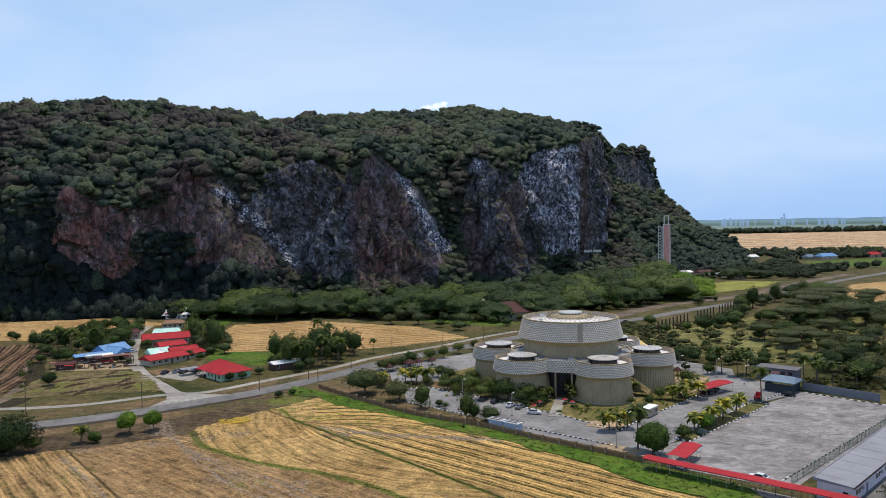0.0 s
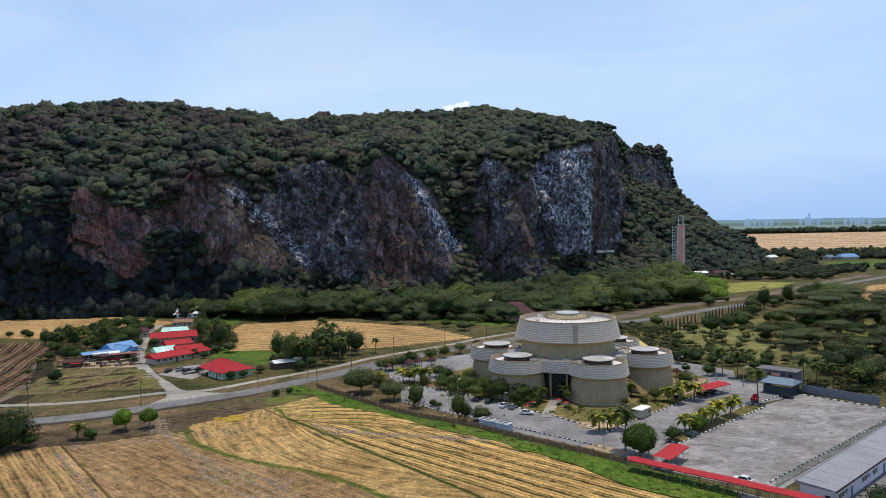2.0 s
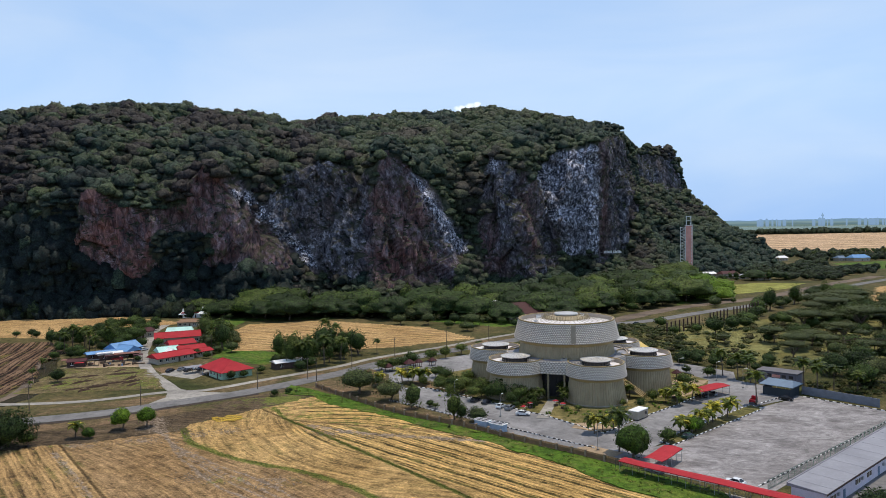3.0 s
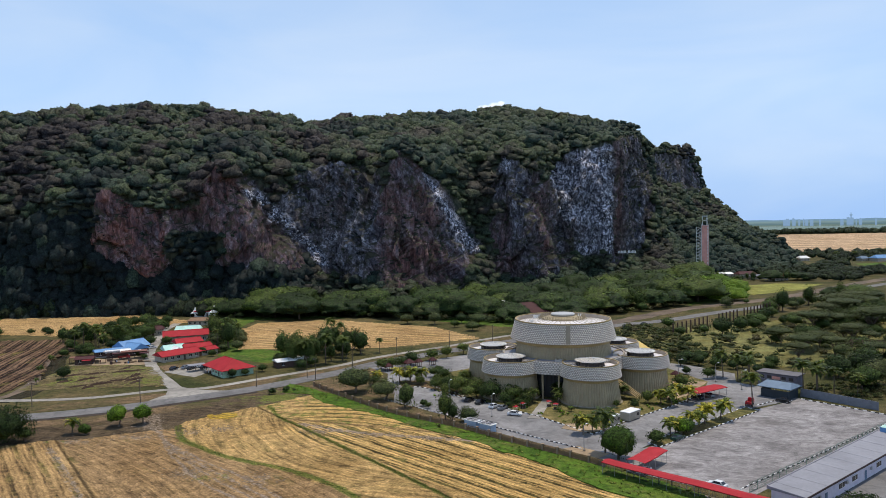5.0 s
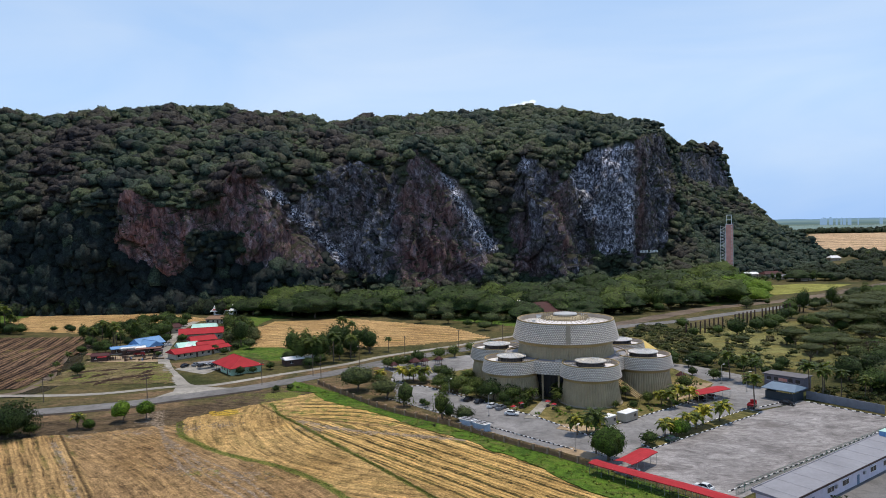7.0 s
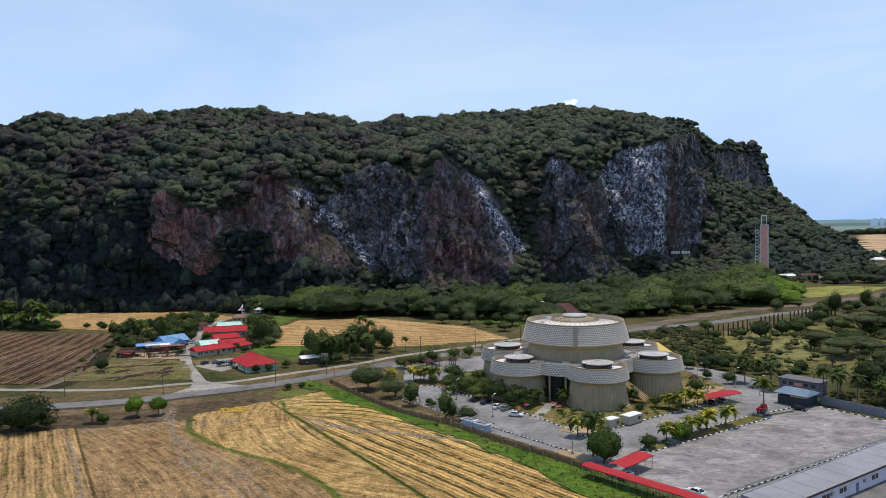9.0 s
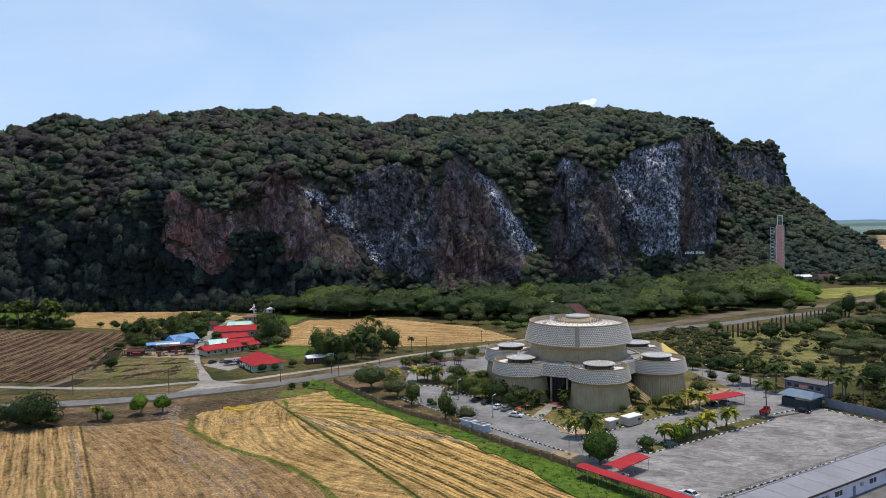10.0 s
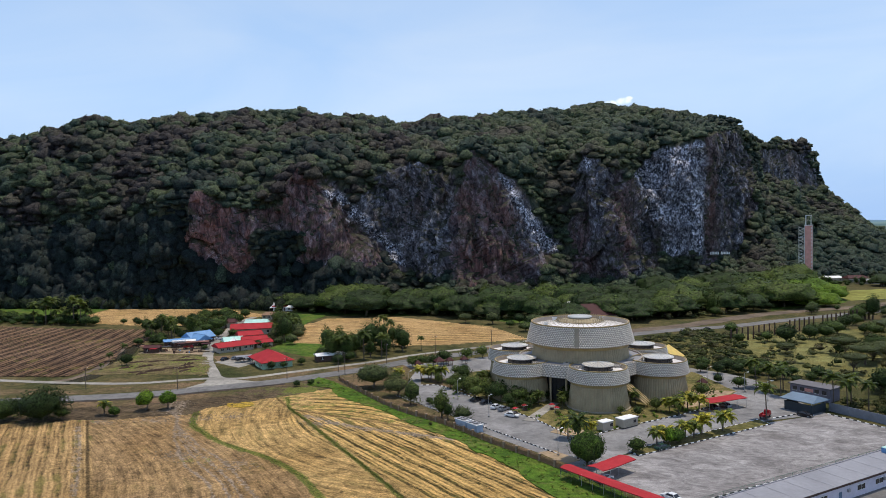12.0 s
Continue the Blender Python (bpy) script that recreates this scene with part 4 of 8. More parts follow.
field("straw_field", [(262, 466), (290, 480), (420, 560), (420, 640), (338, 598)], 4, lambda x, y: y - x, PADDY_FAR, "pale straw field beside the far road", relief=0.0)
sheet("grass_field", [(218, 625), (212, 556), (264, 592), (300, 640), (262, 650)], 0.05, m_paddy("yellow_grass", (0.20, 0.20, 0.055), (0.12, 0.14, 0.04), 0.4, 9.0), "yellow green meadow below the tower", wobble=2)


# ---- limestone hill ----
# foot, cliff base, cliff top, mid slope, ridge, back foot of each station from west to east
HILL = [
    ((-660, 560, 0), (-650, 575, 5), (-640, 590, 10), (-634, 600, 14), (-625, 615, 14), (-600, 680, 0)),
    ((-600, 500, 0), (-590, 512, 14), (-578, 530, 36), (-570, 550, 50), (-562, 585, 55), (-540, 720, 0)),
    ((-535, 470, 0), (-530, 482, 22), (-522, 502, 70), (-514, 535, 112), (-506, 580, 133), (-490, 790, 0)),
    ((-485, 466, 0), (-480, 478, 24), (-470, 497, 74), (-462, 530, 114), (-468, 578, 150), (-458, 820, 0)),
    ((-430, 462, 0), (-425, 474, 24), (-415, 492, 76), (-405, 524, 116), (-415, 575, 151), (-420, 850, 0)),
    ((-345, 466, 0), (-340, 478, 24), (-330, 492, 66), (-325, 532, 116), (-350, 620, 158), (-360, 900, 0)),
    ((-275, 468, 0), (-272, 478, 20), (-268, 486, 78), (-262, 545, 126), (-287, 709, 178), (-300, 980, 0)),
    ((-238, 472, 0), (-236, 487, 12), (-240, 489, 80), (-235, 560, 128), (-255, 750, 176), (-260, 1000, 0)),
    ((-200, 478, 0), (-196, 495, 12), (-194, 500, 82), (-195, 560, 118), (-221, 782, 171), (-220, 1020, 0)),
    ((-172, 488, 0), (-168, 503, 12), (-174, 506, 103), (-168, 560, 119), (-190, 800, 166), (-190, 1030, 0)),
    ((-148, 500, 0), (-142, 514, 60), (-152, 520, 82), (-148, 575, 117), (-160, 820, 167), (-160, 1040, 0)),
    ((-126, 506, 0), (-118, 532, 38), (-130, 562, 98), (-135, 600, 122), (-130, 850, 171), (-130, 1050, 0)),
    ((-96, 522, 0), (-92, 552, 14), (-97, 566, 108), (-96, 610, 124), (-100, 865, 177), (-100, 1060, 0)),
    ((-77, 508, 0), (-74, 534, 12), (-72, 560, 84), (-66, 620, 124), (-80, 876, 181), (-80, 1070, 0)),
    ((-50, 498, 0), (-46, 516, 10), (-54, 554, 114), (-52, 630, 128), (-60, 885, 182), (-60, 1080, 0)),
    ((-18, 512, 0), (-10, 544, 12), (-24, 574, 90), (-20, 640, 130), (-25, 895, 185), (-25, 1090, 0)),
    ((6, 530, 0), (8, 572, 14), (5, 600, 72), (10, 645, 126), (10, 900, 188), (10, 1090, 0)),
    ((28, 545, 0), (32, 588, 14), (33, 606, 119), (36, 670, 134), (40, 900, 189), (40, 1090, 0)),
    ((55, 552, 0), (61, 586, 12), (54, 616, 112), (62, 700, 136), (75, 890, 182), (75, 1090, 0)),
    ((82, 590, 0), (82, 650, 14), (76, 694, 114), (90, 740, 133), (105, 880, 173), (110, 1090, 0)),
    ((105, 605, 0), (110, 655, 15), (108, 688, 122), (118, 745, 139), (125, 860, 167), (135, 1090, 0)),
    ((126, 612, 0), (128, 656, 16), (129, 682, 126), (140, 740, 143), (150, 830, 162), (165, 1090, 0)),
    ((152, 636, 0), (140, 688, 16), (143, 712, 136), (156, 760, 148), (172, 800, 154), (195, 1090, 0)),
    ((182, 676, 0), (168, 735, 20), (166, 762, 140), (182, 810, 147), (194, 850, 144), (225, 1100, 0)),
    ((215, 722, 0), (200, 790, 40), (192, 835, 122), (203, 880, 138), (214, 920, 141), (250, 1110, 0)),
    ((250, 752, 0), (238, 840, 52), (228, 925, 108), (238, 955, 142), (252, 984, 147), (280, 1130, 0)),
    ((290, 780, 0), (278, 880, 48), (276, 985, 95), (283, 1000, 138), (292, 1022, 146), (310, 1150, 0)),
    ((325, 800, 0), (316, 880, 34), (308, 970, 66), (307, 1005, 82), (309, 1050, 92), (325, 1160, 0)),
    ((342, 815, 0), (337, 890, 24), (337, 950, 42), (340, 1000, 51), (343, 1040, 54), (345, 1150, 0)),
    ((362, 830, 0), (362, 880, 13), (365, 920, 23), (371, 960, 30), (376, 1000, 34), (378, 1120, 0)),
    ((376, 880, 0), (384, 915, 1), (395, 950, 3), (402, 980, 4), (408, 1010, 3), (412, 1060, 0)),
]


def smoothstep(a, b, x):
    t = np.clip((x - a) / (b - a), 0, 1)
    return t * t * (3 - 2 * t)


def blob(x, z, cx, cz, wx, wz):
    return np.exp(-((x - cx) / wx) ** 2 - ((z - cz) / wz) ** 2)


# bare zones of the face, along the hill and up
ZONE_RED = [(-252, 84), (-240, 86), (-214, 67), (-205, 45), (-207, 24), (-228, 20), (-244, 26), (-256, 40)]
ZONE_PINK = [(-218, 70), (-188, 74), (-180, 98), (-173, 106), (-154, 80), (-118, 40), (-120, 24), (-207, 18)]
ZONE_RECESS = [(-142, 70), (-130, 99), (-106, 109), (-82, 108), (-70, 96), (-60, 60), (-64, 18), (-100, 16), (-118, 34)]
ZONE_PEAK = [(-68, 60), (-60, 96), (-48, 118), (-38, 106), (-28, 98), (-4, 52), (8, 36), (0, 8), (-64, 8)]
ZONE_PILLAR = [(22, 14), (19, 84), (28, 114), (40, 113), (52, 100), (66, 92), (76, 98), (96, 30), (85, 8)]
ZONE_WHITE = [(72, 99), (83, 117), (100, 123), (131, 128), (128, 24), (96, 28)]
ZONE_FACE = [(130, 128), (136, 140), (168, 143), (198, 126), (190, 60), (165, 24), (126, 14)]
ZONE_CORNER = [(210, 150), (210, 104), (240, 96), (300, 88), (300, 150)]


def make_hill():
    st = np.array(HILL, float)
    # stations along the hill, evenly by length of the foot line
    mid = st[:, 1, :2]
    s = np.concatenate([[0], np.cumsum(np.hypot(*np.diff(mid, axis=0).T))])
    cols = int(s[-1] / 1.8)
    u = np.linspace(0, s[-1], cols)
    prof = np.stack([np.stack([np.interp(u, s, st[:, k, c]) for c in range(3)], 1) for k in range(6)], 1)
    ker = np.array([1, 2, 3, 2, 1.0]) / 9
    pad = np.pad(prof, ((2, 2), (0, 0), (0, 0)), "edge")
    prof = sum(w * pad[i:i + cols] for i, w in enumerate(ker))
    rows = []
    for k, n in enumerate((16, 64, 20, 46, 8)):
        for j in range(n + (k == 4)):
            rows.append((k, j / n))
    P = np.zeros((len(rows), cols, 3))
    cliffness = np.zeros((len(rows), cols))
    for i, (k, t) in enumerate(rows):
        P[i] = prof[:, k] * (1 - t) + prof[:, k + 1] * t
        if k == 3:
            P[i, :, 2] += 9 * math.sin(math.pi * t)
            # spurs and gullies run down the wooded slope
            P[i, :, 2] += math.sin(math.pi * min(1, 1.15 * t)) * np.array([15 * noise.noise((q[0] * 0.016 + 0.004 * q[1], q[1] * 0.006, 2.2)) + 7 * noise.noise((q[0] * 0.035, q[1] * 0.018, 6.1)) for q in P[i]])
        cliffness[i] = {0: 0.3 + 0.6 * t, 1: 1.0, 2: max(0.3, 1 - 1.3 * t), 3: 0.25, 4: 0.25}[k]
    # outward ways
    du, dv = np.gradient(P, axis=1), np.gradient(P, axis=0)
    nrm = np.cross(du, dv)
    nrm /= np.linalg.norm(nrm, axis=2, keepdims=True) + 1e-9
    flat = P.reshape(-1, 3)
    d = np.zeros(len(flat))
    cl = cliffness.ravel()
    for i, p in enumerate(flat):
        x, y, z = p
        c = cl[i]
        a = noise.noise((x * 0.022, y * 0.022, z * 0.012 + 4))
        b = noise.noise((x * 0.06, y * 0.06, z * 0.03))
        e = 1 - 2 * abs(noise.noise((x * 0.11, y * 0.11, z * 0.05 + 9)))
        f = noise.noise((x * 0.3, y * 0.3, z * 0.2))
        dip = 0.55 if x < 20 else 0.1
        # jointed blocks of two sizes, each set forward or back
        far, at = noise.voronoi((x * 0.036 + 0.3 * b, y * 0.036, (z + dip * x) * 0.024))
        far2, at2 = noise.voronoi((x * 0.10 + 0.3 * f, y * 0.10, (z + dip * x) * 0.06))
        d[i] = a * (4 * c + 5) + b * (4.0 * c + 2.5) + (9.0 * noise.noise(at[0] * 5.37) - 3.0 * max(0, 1 - 5 * (far[1] - far[0])) + 5.0 * noise.noise(at2[0] * 5.37) - 1.6 * max(0, 1 - 6 * (far2[1] - far2[0])) + e * 1.8 + f * 1.5) * c - 0.6 * c
    edge = np.ones(P.shape[:2])
    edge[0] = edge[-1] = 0
    flat = flat + nrm.reshape(-1, 3) * (d * edge.ravel())[:, None]
    flat[:, 2] = np.maximum(flat[:, 2], -0.5)
    P = flat.reshape(P.shape)
    P[0, :, 2] = -0.6
    P[-1, :, 2] = -0.6
    x, y, z = P[..., 0].ravel(), P[..., 1].ravel(), P[..., 2].ravel()
    veil = np.array([noise.noise((p[0] * 0.05 + 3, p[1] * 0.05, p[2] * 0.05)) for p in flat])
    rust = np.where(inside(x + 7 * veil, z + 7 * veil, ZONE_RED), 1.0, 0.0) + 0.62 * inside(x + 8 * veil, z, ZONE_PINK) + 0.5 * blob(x, z, -42, 30, 24, 24) + 0.5 * inside(x, z, ZONE_PEAK) + 0.9 * blob(x, z, 62, 52, 10, 34) + 0.65 * blob(x, z, 28, 30, 12, 28) + 0.5 * blob(x, z, 137, 70, 6, 60)
    rust = rust * np.clip(0.85 + 0.9 * veil, 0, 1) * (np.abs(y) < 720)
    scree = np.clip(1.05 + 1.2 * veil, 0.5, 1) * inside(x + 3 * veil, z + 3 * veil, ZONE_WHITE) * (y > 600)
    lead = np.clip((96 - z) / 60, 0, 1)
    scree += 1.2 * np.exp(-((x + 31 - 36 * lead) / (2.5 + 6 * lead)) ** 2) * smoothstep(30, 38, z) * (1 - smoothstep(94, 100, z)) * (y < 640)
    scree += 1.2 * blob(x, z, 33, 107, 5, 8) + 0.3 * blob(x + 10 * veil, z, -104, 48, 24, 12) + 0.45 * blob(x, z, -234, 34, 9, 10) + 0.22 * smoothstep(0.1, 0.35, veil) * inside(x, z, ZONE_RECESS)
    scree += 2.2 * np.exp(-((x + 152 - (79 - z) * 0.87) / (3.8 + 1.6 * veil)) ** 2) * smoothstep(24, 30, z) * (1 - smoothstep(80, 88, z))
    rock = np.zeros(len(x), bool)
    for zone in (ZONE_RED, ZONE_PINK, ZONE_RECESS, ZONE_PEAK, ZONE_PILLAR, ZONE_WHITE, ZONE_FACE, ZONE_CORNER):
        rock |= inside(x + 9 * veil, z + 7 * veil, zone)
    rock &= ~(((x + 190) / 18) ** 2 + ((z - 44) / 15) ** 2 < 1 + 0.8 * veil)
    rock &= z > np.interp(x, [-260, -200, -120, -60, 140, 200], [26, 24, 20, 12, 14, 40])
    w = cols
    i, j = np.meshgrid(np.arange(len(rows) - 1), np.arange(cols - 1), indexing="ij")
    a = (i * w + j).ravel()
    faces = np.stack([a, a + 1, a + w + 1, a + w], 1)
    me = from_arrays("hill", flat, faces, ROCK, False, {"rust": np.clip(rust, 0, 1), "scree": np.clip(scree, 0, 1), "wild": np.where(rock, 0.0, np.clip(1 - scree, 0, 1))})
    ob = tagged(new("hill", me), "wooded limestone hill with steep bare grey and rust cliffs", "hill", "", "structure")
    fn = np.zeros(len(faces) * 3, np.float32)
    fc = np.zeros(len(faces) * 3, np.float32)
    fa = np.zeros(len(faces), np.float32)
    me.polygons.foreach_get("normal", fn)
    me.polygons.foreach_get("center", fc)
    me.polygons.foreach_get("area", fa)
    kind = np.array([rows[q][0] for q in i.ravel()])
    return ob, fc.reshape(-1, 3), fn.reshape(-1, 3), fa, kind, np.clip(scree, 0, 1)[faces[:, 0]], np.clip(rust, 0, 1)[faces[:, 0]], rock[faces[:, 0]]


hill, FC, FN, FA, FK, FS, FR, FB = make_hill()


def wood_hill():
    rng = np.random.default_rng(5)
    patch = np.array([noise.noise((p[0] * 0.045, p[1] * 0.045, p[2] * 0.045)) for p in FC])
    tone = np.array([noise.noise((p[0] * 0.014 + 5, p[1] * 0.014, p[2] * 0.024)) + 0.5 * noise.noise((p[0] * 0.04 + 5, p[1] * 0.04, p[2] * 0.05)) for p in FC])
    up = FN[:, 2]
    x, z = FC[:, 0], FC[:, 2]
    bare = FB & (FK <= 2)
    dens = np.where(FK >= 3, 1 / 42.0, 1 / 40.0)
    # on the rock only tufts in seams and ledges
    dens = np.where(bare, np.where(patch > 0.09, 1 / 27.0, 1 / 170.0) * np.where(up > 0.2, 1.6, 0.8), dens)
    dens = dens * (1 - np.clip(FS * 1.2, 0, 0.97)) * np.where(bare, 1 - 0.7 * np.clip(FR, 0, 1), 1)
    dens = np.where((x > 190) & ~bare, dens * 1.1, dens)
    dens = np.where((FK == 4) & (x < 230), 0, dens)
    n = rng.poisson(dens * FA * np.where(bare, 1.0, 3.6))
    i = np.repeat(np.arange(len(FC)), n)
    rng.shuffle(i)
    pos = FC[i] + rng.uniform(-1.2, 1.2, (len(i), 3)) * np.array([1, 1, 0])
    # trees keep their distance from one another
    seen, keep = {}, np.ones(len(i), bool)
    for q in np.nonzero(~bare[i])[0]:
        p = pos[q]
        cell = tuple(int(math.floor(v / 4.6)) for v in p)
        if any(np.sum((p - o) ** 2) < 21.0 for dx in (-1, 0, 1) for dy in (-1, 0, 1) for dz in (-1, 0, 1) for o in seen.get((cell[0] + dx, cell[1] + dy, cell[2] + dz), ())):
            keep[q] = False
        else:
            seen.setdefault(cell, []).append(p)
    i, pos = i[keep], pos[keep]
    k, px, pz = FK[i], pos[:, 0], pos[:, 2]
    tuft = bare[i]
    r = np.where(tuft, rng.uniform(0.6, 2.2, len(i)) ** 1.15, np.where(k <= 1, rng.uniform(2.8, 6.0, len(i)), 3.2 + 6.2 * rng.uniform(0, 1, len(i)) ** 1.5))
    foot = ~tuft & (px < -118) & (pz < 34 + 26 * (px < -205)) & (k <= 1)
    r = np.where(foot, rng.uniform(4.5, 9.0, len(i)), r)
    r = np.where(~tuft & (px > 200) & (k >= 3), r * 0.75, np.where(~tuft & (px > 150) & (k <= 1), r * 1.25, r))
    r = np.where(~tuft & (px > 138) & (px < 225) & (pz > 92) & (pos[:, 1] < 860), r * 0.55, r)
    r = np.where(px > 345, r * 0.75, r)
    h = r * np.where(tuft, 1.0, np.where(foot, rng.uniform(0.9, 1.3, len(i)), rng.uniform(0.55, 0.92, len(i))))
    pos[:, 2] += h * np.where(tuft, 0.1, 0.08) + np.where(tuft, 0, rng.uniform(-1.2, 1.6, len(i)))
    tint = 0.50 + 0.95 * tone[i] + rng.normal(0, 0.13, len(i)) - 0.04 * smoothstep(-60, 60, px) + 0.10 * smoothstep(170, 230, px) * (pz < 125) * smoothstep(20, 60, pz) + 0.34 * (1 - smoothstep(-400, -300, px)) * smoothstep(50, 100, pz)
    tint = np.where((px > -80) & ~tuft, 0.46 + 0.55 * (tint - 0.46), tint)
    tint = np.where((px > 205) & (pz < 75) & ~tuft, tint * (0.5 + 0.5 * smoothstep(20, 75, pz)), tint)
    # shade along the hill foot is put into near-black leaf tints
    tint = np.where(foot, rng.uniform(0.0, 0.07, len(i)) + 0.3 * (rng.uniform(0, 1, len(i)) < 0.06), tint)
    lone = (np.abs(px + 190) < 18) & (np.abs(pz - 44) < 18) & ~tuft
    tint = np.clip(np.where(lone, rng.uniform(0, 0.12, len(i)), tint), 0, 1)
    big = ~tuft
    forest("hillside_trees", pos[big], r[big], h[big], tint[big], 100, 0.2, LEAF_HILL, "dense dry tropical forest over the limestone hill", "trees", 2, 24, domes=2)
    forest("cliff_shrubs", pos[tuft], r[tuft], h[tuft], tint[tuft], 26, 0.4, LEAF_HILL, "tufts of shrubs clinging to the cliffs", "shrubs", 3, 9, 3, 0.6, -0.45, 0.6)
    return big.sum(), tuft.sum()


wood_hill()


# ---- museum of drums ----
def tile_band(r0, z0, r1, z1, n, rows):
    """Raised woven tiles round a slightly conical band: each a low four-sided pyramid."""
    verts, faces = [], []
    for k in range(rows):
        for i in range(n):
            off = 0.5 * (k % 2)
            cs = []
            for da, dk, lift in ((-0.5, 0.5, 0.02), (0, -0.02, 0.05), (0.5, 0.5, 0.02), (0, 1.02, 0.05), (0.12, 0.5, 0.14)):
                t = min(1, max(0, (k + dk) / rows))
                a = 2 * math.pi * (i + off + da * 0.99) / n
                r = r0 + (r1 - r0) * t + lift
                cs.append((r * math.cos(a), r * math.sin(a), z0 + (z1 - z0) * t))
            b = len(verts)
            verts += cs
            faces += [(b, b + 1, b + 4), (b + 1, b + 2, b + 4), (b + 2, b + 3, b + 4), (b + 3, b, b + 4)]
    return from_arrays("relief_tiles", np.array(verts), np.array(faces), TILE)


def fluted(r0, z0, r1, z1, n, depth=0.16):
    bm = bmesh.new()
    rings = []
    for r, z in ((r0, z0), (r1, z1)):
        rings.append([bm.verts.new(((r + (depth if i % 4 < 3 else 0)) * math.cos(2 * math.pi * i / (4 * n)), (r + (depth if i % 4 < 3 else 0)) * math.sin(2 * math.pi * i / (4 * n)), z)) for i in range(4 * n)])
    for i in range(4 * n):
        j = (i + 1) % (4 * n)
        bm.faces.new((rings[0][i], rings[0][j], rings[1][j], rings[1][i]))
    return bm


def seams(pairs, count, w=0.07, h=0.06):
    """Raised sheet seams that run out from the middle of a low cone of (radius, height) pairs."""
    bm = bmesh.new()
    for k in range(count):
        m = Matrix.Rotation(2 * math.pi * k / count, 4, "Z")
        for (r0, z0), (r1, z1) in zip(pairs, pairs[1:]):
            vs = [bm.verts.new(m @ Vector(p)) for p in ((r0, -w, z0), (r0, 0, z0 + h), (r0, w, z0), (r1, -w, z1), (r1, 0, z1 + h), (r1, w, z1))]
            bm.faces.new((vs[0], vs[3], vs[4], vs[1]))
            bm.faces.new((vs[1], vs[4], vs[5], vs[2]))
    return bm


def rim(r, z, w=0.35, h=0.5):
    return lathe([(r - w, z - h), (r, z - h), (r, z), (r - w, z), (r - w, z - h)], 72)


MUSEUM = (45.0, 256.0)


def build_museum():
    m = thing("museum_building", "round museum drum with silver relief tiles and gold trim", "museum", pose(*MUSEUM, 0))
    # great drum
    part("drum_wall", fluted(16.6, 11.5, 15.7, 16.4, 110), CLAD, m, "fluted taupe cladding")
    part("gold_band", lathe([(15.9, 16.3), (16.5, 16.4), (16.7, 17.9), (16.9, 18.0)], 96), GOLD, m, "ochre gold ring")
    part("band_backing", lathe([(15.5, 17.6), (18.15, 17.6), (16.5, 24.0), (15.9, 24.0), (15.9, 22.6)], 96), BAND, m)
    part("tile_band", tile_band(18.2, 17.65, 16.55, 23.9, 144, 11), TILE, m, "silver grey woven relief tiles")
    part("gold_rim", rim(16.65, 24.25, 0.45, 0.4), GOLD, m, "yellow gold parapet rim")
    part("roof_deck", lathe([(16.0, 22.7), (10, 23.6), (6.9, 24.1)], 72), ROOFDECK, m, "pale domed roof deck")
    part("deck_seams", seams([(16.0, 22.72), (10, 23.62), (6.9, 24.12)], 36, 0.09, 0.09), JOINT, m)
    part("crown_cone", lathe([(7.2, 23.9), (7.2, 24.3), (4.2, 25.1), (3.6, 25.1)], 48), CLAD, m, "low taupe cone under the cap")
    part("crown_disc", lathe([(3.7, 25.0), (4.2, 25.6), (4.0, 25.9), (0, 26.3)], 48), CAPMETAL, m, "round metal roof cap")
    rail = bmesh.new()
    for k in range(44):
        a = 2 * math.pi * k / 44
        rod(rail, (7.5 * math.cos(a), 7.5 * math.sin(a), 23.8), (7.5 * math.cos(a), 7.5 * math.sin(a), 25.3), 0.09, None, 5)
        b = a + math.pi / 44
        rod(rail, (8.3 * math.cos(b), 8.3 * math.sin(b), 23.8), (7.3 * math.cos(b), 7.3 * math.sin(b), 25.9), 0.10, 0.06, 5)
    for z in (24.6, 25.3):
        for k in range(44):
            a, b = 2 * math.pi * k / 44, 2 * math.pi * (k + 1) / 44
            rod(rail, (7.5 * math.cos(a), 7.5 * math.sin(a), z), (7.5 * math.cos(b), 7.5 * math.sin(b), z), 0.06, None, 5)
    part("roof_railing", rail, CLAD, m, "roof railing ring")
    # podium ring between the drums
    part("podium_deck", lathe([(16.4, 12.4), (21.2, 12.1)], 72), GREY_ROOF, m, "grey podium roof")
    part("podium_backing", lathe([(21.6, 8.4), (20.9, 12.6), (20.5, 12.6), (20.5, 8.4)], 96), BAND, m)
    part("podium_tiles", tile_band(21.65, 8.5, 20.95, 12.5, 130, 7), TILE, m, "silver grey woven relief tiles")
    part("podium_soffit", lathe([(21.5, 8.42), (16.0, 8.42)], 72), JOINT, m)
    # the shade in the gap between the drums is painted as a black wall
    part("podium_wall", fluted(17.0, 0, 17.0, 8.5, 70), BLACK, m, "recessed entrance wall, black for the shade of the gap")
    for k in range(24):
        a = 2 * math.pi * k / 24 + 0.1
        part("column", rods((((20.6) * math.cos(a), 20.6 * math.sin(a), 0), (20.6 * math.cos(a), 20.6 * math.sin(a), 8.5), 0.35)), CLAD, m)
    dark = part("banner_strip", boxes((-0.7, -18.6, 18.0, 0.7, -18.0, 24.0)), JOINT, m, "dark vertical strip")
    return m


